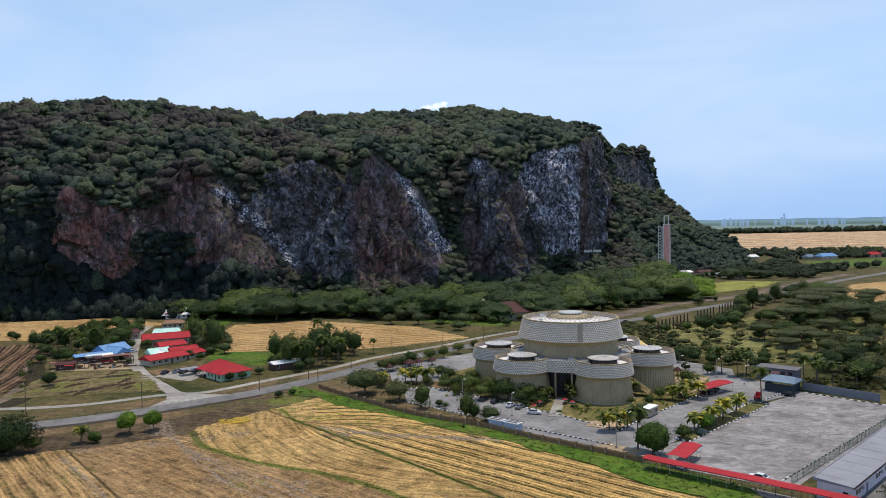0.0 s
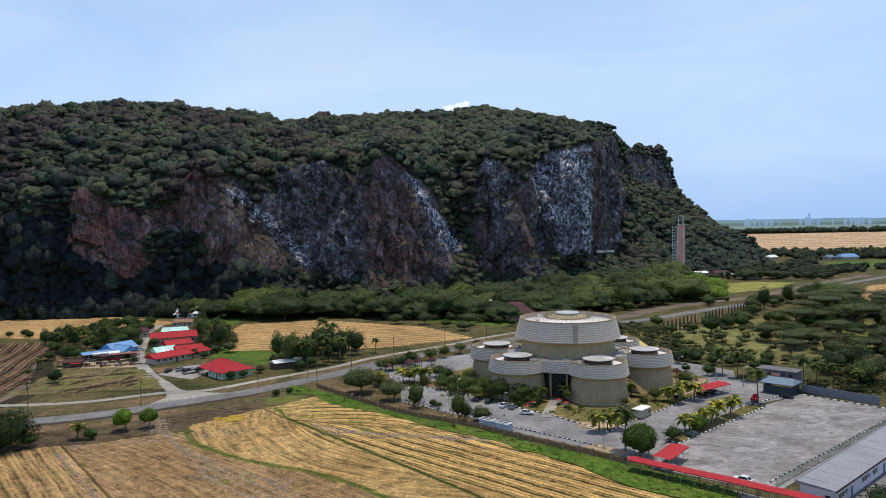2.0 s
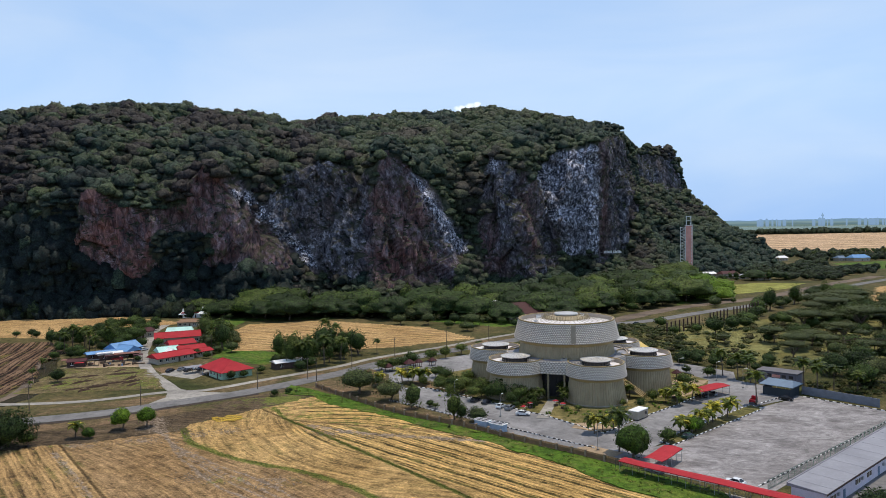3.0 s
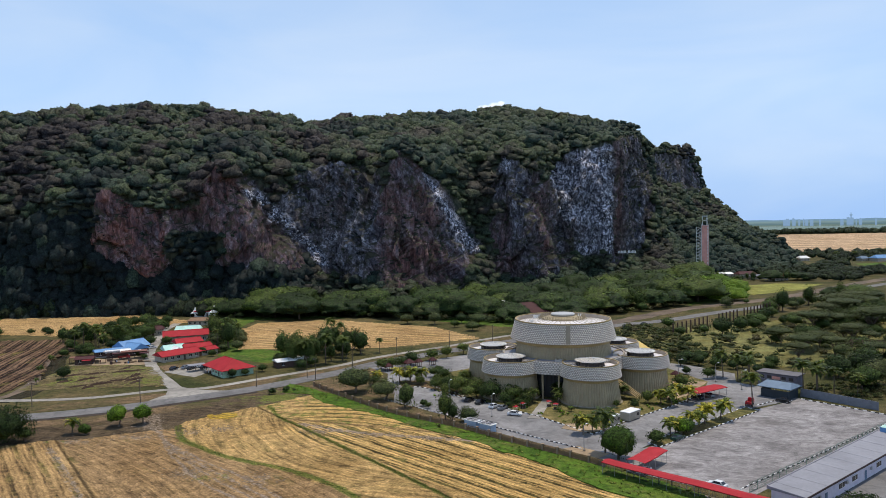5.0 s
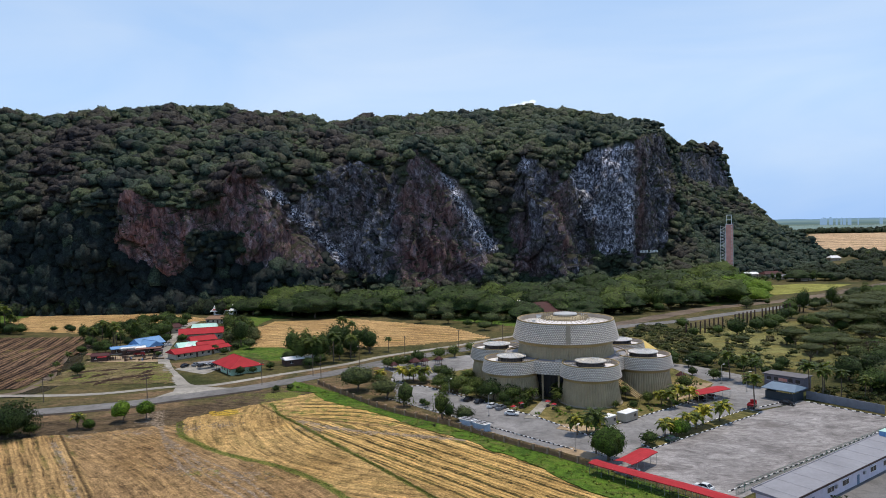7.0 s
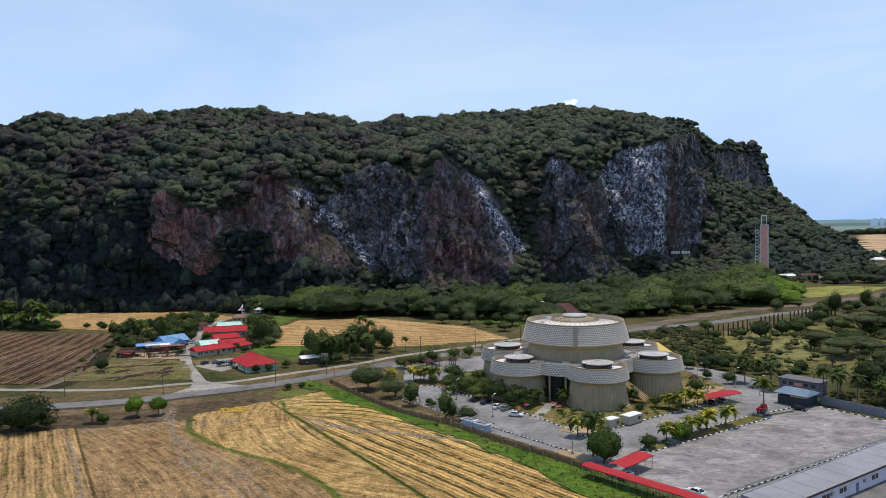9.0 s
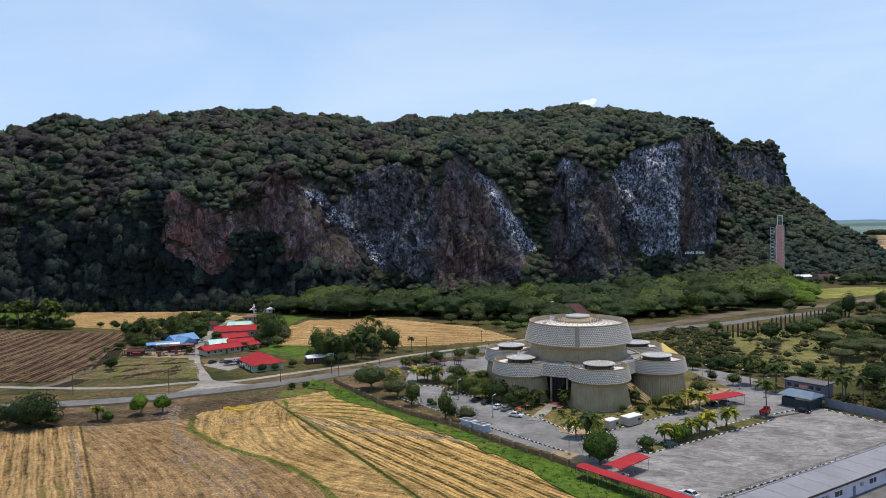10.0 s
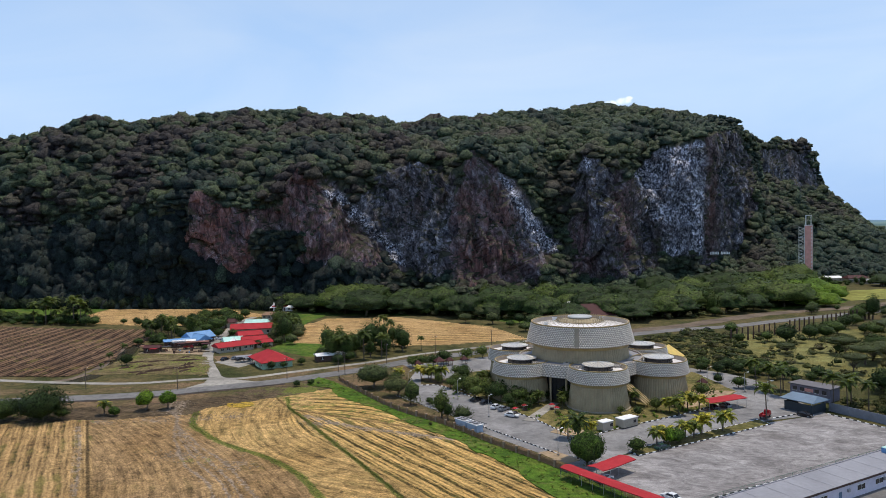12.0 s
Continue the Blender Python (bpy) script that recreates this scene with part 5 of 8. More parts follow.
def build_drum(at, r=9.75, tall=12.6, name="museum_drum"):
    m = thing(name, "round fluted drum with silver tile band and gold rim", "museum drum", pose(*at, 0), "drums round the museum")
    s = r / 9.75
    part("drum_wall", fluted(9.55 * s, 0, 8.35 * s, tall - 5.1, 68), CLAD, m, "fluted taupe cladding")
    part("base_plinth", lathe([(10.0 * s, 0), (10.0 * s, 0.45), (9.5 * s, 0.5)], 64), JOINT, m)
    part("gold_band", lathe([(8.3 * s, tall - 5.15), (8.75 * s, tall - 5.1), (8.9 * s, tall - 3.9), (9.0 * s, tall - 3.8)], 72), GOLD, m, "ochre gold ring")
    part("band_backing", lathe([(8.2 * s, tall - 4.15), (9.75 * s, tall - 4.15), (8.95 * s, tall - 0.1), (8.55 * s, tall - 0.1), (8.55 * s, tall - 1.5)], 72), BAND, m)
    part("tile_band", tile_band(9.8 * s, tall - 4.1, 9.0 * s, tall - 0.15, 84, 8), TILE, m, "silver grey woven relief tiles")
    part("gold_rim", rim(9.05 * s, tall + 0.12, 0.35, 0.3), GOLD, m, "yellow gold parapet rim")
    part("roof_deck", lathe([(8.6 * s, tall - 1.3), (4.6 * s, tall - 0.9)], 64), ROOFDECK, m, "pale roof gutter deck")
    part("cap_glazing", lathe([(4.3 * s, tall - 1.0), (4.3 * s, tall + 0.7)], 48), GLASS, m, "dark glazed clerestory ring")
    cap = part("metal_cap", lathe([(4.2 * s, tall + 0.62), (5.0 * s, tall + 0.60), (5.0 * s, tall + 0.8), (2.4 * s, tall + 1.2), (0.5, tall + 1.45), (0, tall + 1.45)], 48), CAPMETAL, m, "brushed metal conical cap")
    part("cap_seams", seams([(5.0 * s, tall + 0.81), (2.4 * s, tall + 1.21), (0.5, tall + 1.46)], 20, 0.06, 0.06), STEEL, cap)
    for k in range(24):
        a = 2 * math.pi * k / 24
        part("mullion", boxes((-0.05, -0.05, tall - 1.0, 0.05, 0.05, tall + 0.65)), BLACK, m).matrix_local = pose(4.42 * s * math.cos(a), 4.42 * s * math.sin(a), 0)
    return m


museum = build_museum()
drum = build_drum((51.7, 235.0))
for at in ((26.4, 243.4), (20.6, 267.4), (70.7, 251.5), (65.8, 277.2)):
    copy_thing(drum, pose(*at, 0, 0, 0, 40))


# ---- compound ----
COMPOUND = [(-30, 291), (-20.5, 279), (-18.5, 262), (-13.5, 247), (-12, 233), (-7, 225), (10, 206), (27, 190), (46, 173), (60, 188), (100, 226), (118, 237), (113, 252), (106, 262), (110, 276), (98, 292), (60, 318), (20, 326), (0, 312), (-14, 298)]
sheet("driveway", COMPOUND, 0.07, m_asphalt("drive_asphalt", (0.205, 0.201, 0.206), 0.3), "grey asphalt forecourt and drive", "pavement")
sheet("forecourt_bank", [(-43, 259), (-24, 237), (-10.5, 224), (-11.5, 236), (-13.2, 249), (-18.2, 263), (-20.2, 279), (-29, 290)], 0.06, DRY, "bare brown bank inside the fence corner", "ground", 0.2, 0.8)
sheet("forecourt_island", [(-14.5, 265.5), (-4, 265.5), (0.5, 261.5), (10.5, 250), (10.8, 239.6), (3.7, 246.4), (-2.3, 253.4), (-6.8, 256.2), (-11.9, 254.4)], 0.2, DRY, "planted brown island in the forecourt", "verge", 0.25, 0.3)
sheet("car_park", [(57, 185), (46, 173), (73, 152), (138, 214), (118, 237), (100, 224), (62, 188)], 0.085, LOT, "stained grey asphalt parking lot", "pavement")
sheet("lawn", [(47.4, 198), (58, 210), (76, 228), (90, 244), (96, 262), (86, 292), (60, 304), (24, 300), (2, 280), (-2, 258), (12, 240), (25, 225), (34, 216)], 0.16, LAWN, "dry lawn round the museum", "lawn", 0.2, 0.6)
def along(s, off):
    """A ground point s along the boundary fence and off in front of it."""
    return (-44 + 0.744 * s - 0.667 * off, 256 - 0.667 * s - 0.744 * off)


STRIP = [along(s, 2.6) for s in (-2, 20, 40, 60, 80, 100, 120, 150)] + [along(s, o) for s, o in ((158, 14.5), (135, 15), (120, 13), (104, 10), (86, 8.8), (66, 9.5), (46, 9.2), (32, 10.5), (20, 10), (8, 8), (0, 11), (-8, 9), (-12, 3))]
sheet("grass_strip", STRIP, 0.26, LUSH, "strip of fresh green grass along the fence", "grass", 0.2, 1.7)
sheet("fence_bank", [along(s, 3.4) for s in range(-4, 132, 4)] + [along(s, -1.2) for s in range(130, -6, -4)], 0.235, DRY, "brown earth bank under the fence", "ground", 0.25, 0.5)
sheet("fence_garden", [along(s, -1.2) for s in range(-4, 76, 4)] + [along(s, -4.6) for s in range(74, -6, -4)], 0.13, DRY, "bare earth strip inside the fence", "ground", 0.2, 0.5)


# ---- trees ----
def trunk_mesh(tall, r, limbs, rng, lean=0.3, top=0.75, reach=99.0):
    """A tapered trunk that forks into bent limbs."""
    bm = bmesh.new()
    z = tall * (1 - top)
    bend = Vector((rng.normal(0, lean), rng.normal(0, lean), z))
    rod(bm, (0, 0, -0.3), bend * 0.55, r * 1.25, r, 7)
    rod(bm, bend * 0.53, bend, r, r * 0.8, 7)
    for k in range(limbs):
        a = 2 * math.pi * (k + rng.uniform(-0.3, 0.3)) / limbs
        out = min(tall * top * rng.uniform(0.35, 0.75), reach * rng.uniform(0.6, 0.9))
        mid = bend + Vector((math.cos(a) * out * 0.45, math.sin(a) * out * 0.45, tall * top * 0.35))
        end = bend + Vector((math.cos(a) * out, math.sin(a) * out, tall * top * rng.uniform(0.55, 0.8)))
        rod(bm, bend * 0.97, mid, r * 0.6, r * 0.4, 5)
        rod(bm, mid, end, r * 0.4, r * 0.12, 5)
    return bm


class Grove:
    """One kind of tree in a few shapes; plant() copies them about."""

    def __init__(self, name, label, category, make, shapes=3, group=""):
        self.name, self.label, self.category, self.make, self.shapes, self.group = name, label, category, make, shapes, group
        self.first, self.count = [], 0

    def plant(self, x, y, size=1.0, turn=None, wide=1.0, label="", z=0.0):
        k = self.count % self.shapes
        t = (self.count * 137.5) % 360 if turn is None else turn
        self.count += 1
        m = pose(x, y, z, 0, 0, t) @ Matrix.Diagonal((size * wide, size * wide, size, 1))
        if len(self.first) <= k:
            ob = thing(self.name, self.label, self.category, None, self.group)
            self.make(ob, np.random.default_rng(100 + 17 * k + len(self.name)))
            ob.matrix_world = m
            self.first.append((ob, m.copy()))
        else:
            src, m0 = self.first[k]
            ob = copy_thing(src, Matrix.Identity(4))
            ob.matrix_basis = m
        if label:
            tagged(ob, label)
        return ob


def kind(clumps, leaves, leaf, material, lift, tall, r, limbs, top, flat=0.0, stray=0.33, dome=0.4, heart=0.8, cloud=None, reach=99.0):
    def make(ob, rng):
        part("trunk", trunk_mesh(tall, r, limbs, rng, 0.25, top, reach), BARK, ob)
        q, f, nv = cloud(rng) if cloud else leaf_cloud(rng, leaves, clumps(rng), leaf, flat, heart, stray, 0.62, dome)
        q[:, 2] += lift
        part("crown", leaf_mesh("crown", q, f, nv, material, np.full(len(q), rng.uniform(0, 1)) + rng.normal(0, 0.1, len(q))), material, ob)
    return make


BROAD = Grove("broadleaf_tree", "dark green broadleaf tree with an uneven crown", "tree", kind(lambda g: lumpy(3.7, 3.2, 14, g, -0.85), 950, 0.40, LEAF_DARK, 3.0, 5.2, 0.2, 5, 0.78, 0.1, 0.55, 0.35, 0.84, None, 2.6), 5)
GARDEN = Grove("garden_tree", "leafy green garden tree with an airy crown", "tree", kind(lambda g: lumpy(3.7, 3.2, 14, g, -0.85), 1100, 0.36, LEAF_GARDEN, 3.1, 5.4, 0.18, 5, 0.78, 0.1, 0.55, 0.3, 0.74, None, 2.6), 5)
OLIVE = Grove("olive_tree", "grey olive broadleaf tree beside the fence", "tree", kind(lambda g: lumpy(4.0, 3.2, 16, g, -0.85), 1400, 0.34, LEAF_OLIVE, 3.0, 5.2, 0.2, 5, 0.78, 0.1, 0.5, 0.35, 0.84, None, 2.8), 3)
RAIN = Grove("rain_tree", "spreading rain tree with a flat tiered green crown", "tree", kind(None, 0, 0, LEAF_RAIN, 4.4, 7.0, 0.42, 7, 0.72, cloud=lambda g: crown_cloud(g, 900, 0.7, 10.6, 5.6, 3, 0.3, 2.4, -0.10, 0.35)), 12)
ACACIA = Grove("acacia_tree", "thin spreading acacia with a sparse feathery crown", "tree", kind(lambda g: umbrella(7.5, 3.9, 24, g), 900, 0.40, LEAF_OLIVE, 4.0, 6.6, 0.3, 8, 0.75, 0.3, 0.5, 0.6, 0.74), 3)
ROUND = Grove("round_tree", "dense round glossy green tree", "tree", kind(lambda g: lumpy(3.0, 3.0, 18, g, -0.8, 0.5), 1500, 0.28, LEAF_BRIGHT, 3.1, 4.5, 0.18, 4, 0.6, 0.0, 0.4, 0.6, 0.9), 2)
LIME = Grove("lime_green_tree", "spreading tree with bright yellow green leaves", "tree", kind(None, 0, 0, LEAF_BRIGHT, 3.2, 5.5, 0.3, 6, 0.7, cloud=lambda g: crown_cloud(g, 700, 0.5, 8.0, 5.4, 3, 0.24, 2.6, -0.2, 0.35)), 2)
MANGO = Grove("mango_tree", "big dense dark green mango tree", "tree", kind(lambda g: lumpy(4.8, 4.8, 34, g, -0.85, 0.5), 4200, 0.30, leaf_material("mango_leaves", [(0.026, 0.060, 0.012), (0.044, 0.092, 0.014), (0.065, 0.12, 0.018)]), 4.2, 7, 0.3, 5, 0.65, 0.1, 0.45, 0.65, 0.92), 1)
CONE = Grove("conical_tree", "neat conical dark green tree", "tree", kind(lambda g: cone_clumps(2.5, 6.0, 16, g), 900, 0.32, LEAF_DARK, 0.9, 5.5, 0.16, 4, 0.8), 2)
TALL = Grove("casuarina_tree", "tall feathery grey green casuarina tree", "tree", kind(lambda g: lumpy(3.2, 6.0, 18, g, -0.75, 0.6), 1000, 0.40, LEAF_DARK, 4.8, 9.5, 0.25, 6, 0.75, 0.0, 0.5, 0.35, 0.75, None, 2.4), 3)

BIGTREE = Grove("roadside_tree", "broad old dark green tree at the roadside", "tree", kind(lambda g: lumpy(8.0, 6.0, 34, g, -0.85, 0.66), 4200, 0.46, LEAF_DARK, 4.2, 7.5, 0.35, 7, 0.75, 0.0, 0.5, 0.35, 0.78, None, 5.5), 2)


def frond_mesh(length, arch, rng, pale=1.0):
    """A feathery palm frond: a bent midrib with drooping leaflets on both sides."""
    v, f, seg = [], [], 11
    mid = []
    for i in range(seg + 1):
        t = i / seg
        mid.append(Vector((length * t * (1 - 0.12 * t), 0, arch * (1.5 * t - 2.6 * t * t))))
    for i in range(1, seg + 1):
        a, b = mid[i - 1], mid[i]
        w = length * 0.28 * math.sin(math.pi * min(1, 0.12 + 0.86 * (i / seg))) + 0.08
        for s in (-1, 1):
            k = len(v)
            d = 0.45 * w + rng.uniform(-0.05, 0.05)
            v += [a, b, b + Vector((0.5 * w, s * w * 0.85, -d)), a + Vector((0.42 * w, s * w * 0.8, -d * 0.9))]
            f.append((k, k + 1, k + 2, k + 3))
        k = len(v)
        v += [a + Vector((0, 0.05, 0.01)), a - Vector((0, 0.05, -0.01)), b - Vector((0, 0.04, -0.01)), b + Vector((0, 0.04, 0.01))]
        f.append((k, k + 1, k + 2, k + 3))
    return from_arrays("frond", np.array([tuple(p) for p in v]), np.array(f), PALM_LEAF, False, {"tint": np.clip(pale * rng.uniform(0.15, 0.95) + rng.normal(0, 0.1, len(v)), 0, 1)})


def palm_maker(tall, length, fronds, r=0.17, pale=1.0):
    def make(ob, rng):
        bm = bmesh.new()
        dx, dy = rng.normal(0, 0.45), rng.normal(0, 0.45)
        pts = [Vector((dx * (i / 6) ** 2, dy * (i / 6) ** 2, tall * i / 6 - (0.3 if i == 0 else 0))) for i in range(7)]
        for i, (a, b) in enumerate(zip(pts, pts[1:])):
            rod(bm, a, b, r * (1.35 - 0.09 * i), r * (1.26 - 0.09 * i), 7)
        part("trunk", bm, BARK, ob)
        meshes = [frond_mesh(length * rng.uniform(0.85, 1.1), length * rng.uniform(0.30, 0.5), rng, pale) for _ in range(4)]
        for k in range(fronds):
            o = part("frond", meshes[k % 4], PALM_LEAF, ob)
            o.matrix_local = Matrix.Translation(pts[-1]) @ pose(0, 0, 0, 0, -46 + 62 * (k / fronds) + rng.uniform(-8, 8), 137.5 * k)
    return make


PALM = Grove("coconut_palm", "coconut palm with arching yellow green fronds", "palm", palm_maker(4.4, 3.6, 19, 0.17, 1.3), 3)
DARKPALM = Grove("garden_palm", "slender dark green palm beside the museum drums", "palm", palm_maker(4.6, 2.9, 17, 0.13, 0.2), 2)
HIGHPALM = Grove("tall_coconut_palm", "tall coconut palm with drooping fronds", "palm", palm_maker(9.6, 3.9, 17, 0.17, 0.22), 3)

# beside the boundary fence
OLIVE.plant(-27.1, 247, 1.62, None, 1.15)
OLIVE.plant(-15.4, 236.6, 1.3, None, 1.15)
CONE.plant(-7.3, 226.4, 1.25)
BROAD.plant(-1.7, 228.5, 0.42)
TALL.plant(6.4, 212.3, 0.95)
TALL.plant(8.6, 211.0, 0.62)
OLIVE.plant(13.2, 210.2, 0.85)
# forecourt palms and roadside trees
for x, y, s in ((-13.7, 262, 0.95), (-9.8, 261.1, 1.05), (-5.7, 261.5, 1.0), (-21.5, 261, 0.8)):
    PALM.plant(x, y, s, label="small bright coconut palm in the forecourt")
for x, y, s in ((-24.5, 288, 0.85), (-22.6, 284.8, 0.8), (-19.9, 286.7, 0.95), (-16.5, 290.6, 0.9), (-13.5, 296.2, 1.1), (-5.4, 305.3, 1.0), (0.2, 310.6, 0.95), (7, 320, 0.9), (15, 330, 0.8), (-1, 279.5, 0.6), (-22, 257.4, 0.8)):
    GARDEN.plant(x, y, s)
# museum garden
for x, y, s in ((0.5, 257.8, 0.75), (2.4, 256.1, 0.6), (5.4, 249.5, 1.0), (10.8, 249.2, 0.9), (0.2, 225.8, 0.4), (7.7, 244.8, 0.9), (10.6, 262, 0.85), (16.4, 238, 0.85), (2.2, 266, 0.95), (84.5, 249.9, 1.05), (68.9, 231.2, 0.75), (75.5, 237.7, 0.65), (63.5, 224.0, 0.6), (5.0, 252, 0.8), (-2.0, 272, 0.8), (58.5, 226.0, 0.45), (44.0, 221.5, 0.35), (12, 252, 0.7)):
    GARDEN.plant(x, y, s)
for x, y, s in ((20.5, 234.8, 1.3), (26.8, 233.0, 1.1), (15.0, 240, 1.15), (9.0, 247, 1.0), (31.0, 231, 0.6)):
    GARDEN.plant(x, y, s * 1.02, label="green flowering tree in front of the drums")
for x, y, s in ((35.4, 243.5, 0.85), (39.5, 244.5, 0.9), (32.5, 240, 0.8), (9, 258, 0.9), (61.5, 240, 0.9), (63.0, 237.5, 0.8)):
    DARKPALM.plant(x, y, s)
for x, y, s in ((44.8, 197.5, 0.95), (47.5, 199.8, 0.8), (50.6, 200.8, 0.8), (75.5, 227.6, 0.95), (78.4, 233.7, 1.0), (81.5, 232.3, 0.95), (73.0, 231.0, 0.8), (67.6, 196.0, 0.85), (69.5, 198.5, 0.8), (75.2, 203.0, 0.9), (77.5, 204.5, 0.8), (79.7, 207.0, 1.0), (85.7, 212.5, 1.05)):
    PALM.plant(x, y, s)
HIGHPALM.plant(48.3, 181.5, 1.0, label="tall coconut palm behind the mango tree")
for x, y, s in ((99.4, 226.3, 0.98), (107, 263, 0.85), (109.5, 258, 0.85), (112, 267, 0.9), (104, 270, 0.9), (121.5, 243.5, 1.0), (127.0, 246.0, 0.95), (124.5, 240.5, 0.9), (131, 243, 0.8), (136, 238, 0.7)):
    HIGHPALM.plant(x, y, s)
MANGO.plant(50.7, 176.8, 1.14, None, 0.92)
BROAD.plant(62.3, 189.2, 0.72, label="low bushy tree on the kerbed island")
ROUND.plant(70.8, 196.8, 0.9, label="round dark green tree on the kerbed island")
MANGO.plant(72.6, 199.0, 0.55, label="small dense tree on the kerbed island")
# far edge of the compound and the scrub behind it
for x, y, s in ((88.2, 294, 0.8), (94, 291, 0.85), (101.3, 292, 0.9), (106.3, 287, 0.8), (82, 300, 0.8), (98, 268, 0.8), (92, 275, 0.6), (112, 284, 0.7), (75, 306, 0.8), (120, 292, 0.7), (110, 293, 0.9), (116, 286, 0.8), (98, 297, 1.0), (104, 300, 0.9), (90, 302, 0.9), (124, 280, 0.8), (118, 275, 0.7), (128, 288, 0.9), (112, 300, 0.8)):
    BROAD.plant(x, y, s)
for x, y, s in ((143.4, 301.9, 1.0), (152, 318, 1.15), (148, 342.4, 0.9), (163.8, 330, 1.05), (128, 338, 0.7), (172, 300, 1.1), (185, 345, 1.2), (160, 285, 0.9)):
    ACACIA.plant(x, y, s)
for x, y, s in ((113, 393, 1.1), (113, 364, 1.0), (133, 367, 1.7), (147, 382, 1.3), (154, 384, 1.3), (126, 372, 0.9), (162, 404, 1.3), (172, 418, 1.4), (149, 340, 0.9), (186, 379, 1.3), (181, 432, 1.2)):
    BROAD.plant(x, y, s, label="dark leafy tree by the row of posts")
for x, y, s in ((180, 572, 1.7), (187, 548, 1.5), (189, 522, 1.2), (197, 590, 1.7), (204, 566, 1.4), (172, 545, 1.3), (176, 520, 1.1)):
    LIME.plant(x, y, s)
# roadside on the village side
ROUND.plant(-89.9, 205.2, 1.22, label="clipped round bright green tree by the road")
ROUND.plant(-83.7, 207.8, 1.15, label="clipped round bright green tree by the road")
PALM.plant(-99.5, 197.6, 0.8, label="withered brown palm by the road")
MANGO.plant(-95.6, 197.2, 0.42, label="dark green shrub by the road")
BIGTREE.plant(-114.5, 188.5, 1.2, None, 0.85)
BROAD.plant(-108.5, 190, 0.75)
BIGTREE.plant(-127, 186, 0.8)
BROAD.plant(-147, 271.5, 0.95, label="round tree beside the pond")
for x, y, s in ((-161.5, 278.6, 0.7), (-168.7, 298.8, 0.8), (-152, 262, 0.45)):
    DARKPALM.plant(x, y, s, label="small palm on the pond bank")
BROAD.plant(-56, 245, 0.45)
BROAD.plant(-52, 249, 0.4)


def scatter(grove, poly, gap, size, seed, keep=None, limit=400):
    """Plants trees over a polygon, at least gap apart and clear of the roads."""
    rng = np.random.default_rng(seed)
    xs, ys = [p[0] for p in poly], [p[1] for p in poly]
    done = []
    for _ in range(limit * 12):
        if len(done) >= limit:
            break
        x, y = rng.uniform(min(xs), max(xs)), rng.uniform(min(ys), max(ys))
        if not inside(np.array([x]), np.array([y]), poly)[0] or any((x - a) ** 2 + (y - b) ** 2 < gap * gap for a, b in done):
            continue
        if min((Vector((x, y)) - q).length for q in CLEAR) < 10 or (keep and not keep(x, y)):
            continue
        done.append((x, y))
        g = grove[rng.integers(0, len(grove))] if isinstance(grove, list) else grove
        g.plant(x, y, size * rng.uniform(0.62, 1.38), None, rng.uniform(0.9, 1.2))


CLEAR = spline(MAIN, 8) + spline(SERVICE, 8) + spline([(60, 396), (91.6, 420), (129.2, 462), (156, 486)], 8)
def open_spot(x, y):
    """Away from the houses and the tents under the rain trees."""
    return min(math.hypot(x - a, (y - b) * (0.6 if y < b else 1.4)) for a, b in ((12, 462), (42, 436), (34, 476), (-166, 456), (-166, 462))) > 8.5


def off_meadow(x, y):
    """Keeps the yellow meadow below the tower open to the south."""
    return open_spot(x, y) and not (y > 505 and 0.27 < (x - 24) / y < 0.46)


scatter([RAIN, RAIN, RAIN, RAIN, TALL], [(-178, 470), (-130, 452), (-76, 458), (-10, 432), (30, 418), (70, 440), (110, 462), (150, 500), (190, 545), (206, 600), (205, 690), (150, 632), (60, 552), (-50, 498), (-130, 500)], 14.5, 1.32, 11, off_meadow, 130)
for x, y, s in ((-118, 452, 1.25), (-101, 446, 1.45), (-80, 455, 1.3), (-38, 446, 1.45), (-20, 448, 1.1), (70, 452, 1.2), (92, 462, 1.35), (122, 482, 1.3)):
    RAIN.plant(x, y, s, label="old spreading rain tree at the edge of the field")
scatter([BROAD, OLIVE, BROAD], [(-150, 452), (-76, 452), (-10, 428), (30, 414), (110, 458), (190, 545), (190, 570), (60, 520), (-50, 480), (-140, 480)], 9.0, 0.95, 31, off_meadow, 70)
scatter([BROAD, TALL, BROAD], [(-212, 398), (-200, 350), (-182, 343), (-160, 352), (-158, 385), (-172, 420), (-178, 440)], 6.5, 1.15, 12, lambda x, y: abs(x + 155) > 4, 34)
scatter([TALL, BROAD, OLIVE], [(-128, 322), (-112, 318), (-98, 330), (-105, 362), (-126, 392), (-142, 400), (-140, 372)], 6.0, 1.15, 13, lambda x, y: x > 54 - 0.49 * y and not (y > 376 and x < -128), 26)
scatter([BROAD, TALL], [(-72, 300), (-56, 292), (-36, 308), (-34, 330), (-58, 345), (-70, 330)], 5.4, 1.12, 14, None, 26)
for x, y, s in ((-58, 296, 1.0), (-50, 300, 1.15), (-44, 306, 0.95)):
    HIGHPALM.plant(x, y, s, label="coconut palm in the grove by the road")
scatter([BROAD, OLIVE], [(-60, 446), (-30, 412), (15, 385), (40, 400), (20, 430), (-40, 455)], 11, 1.0, 15, None, 14)
def open_road(x, y):
    """Leaves the far road and the straw field beside it open to the south."""
    return not (x > 262 and y > 452)


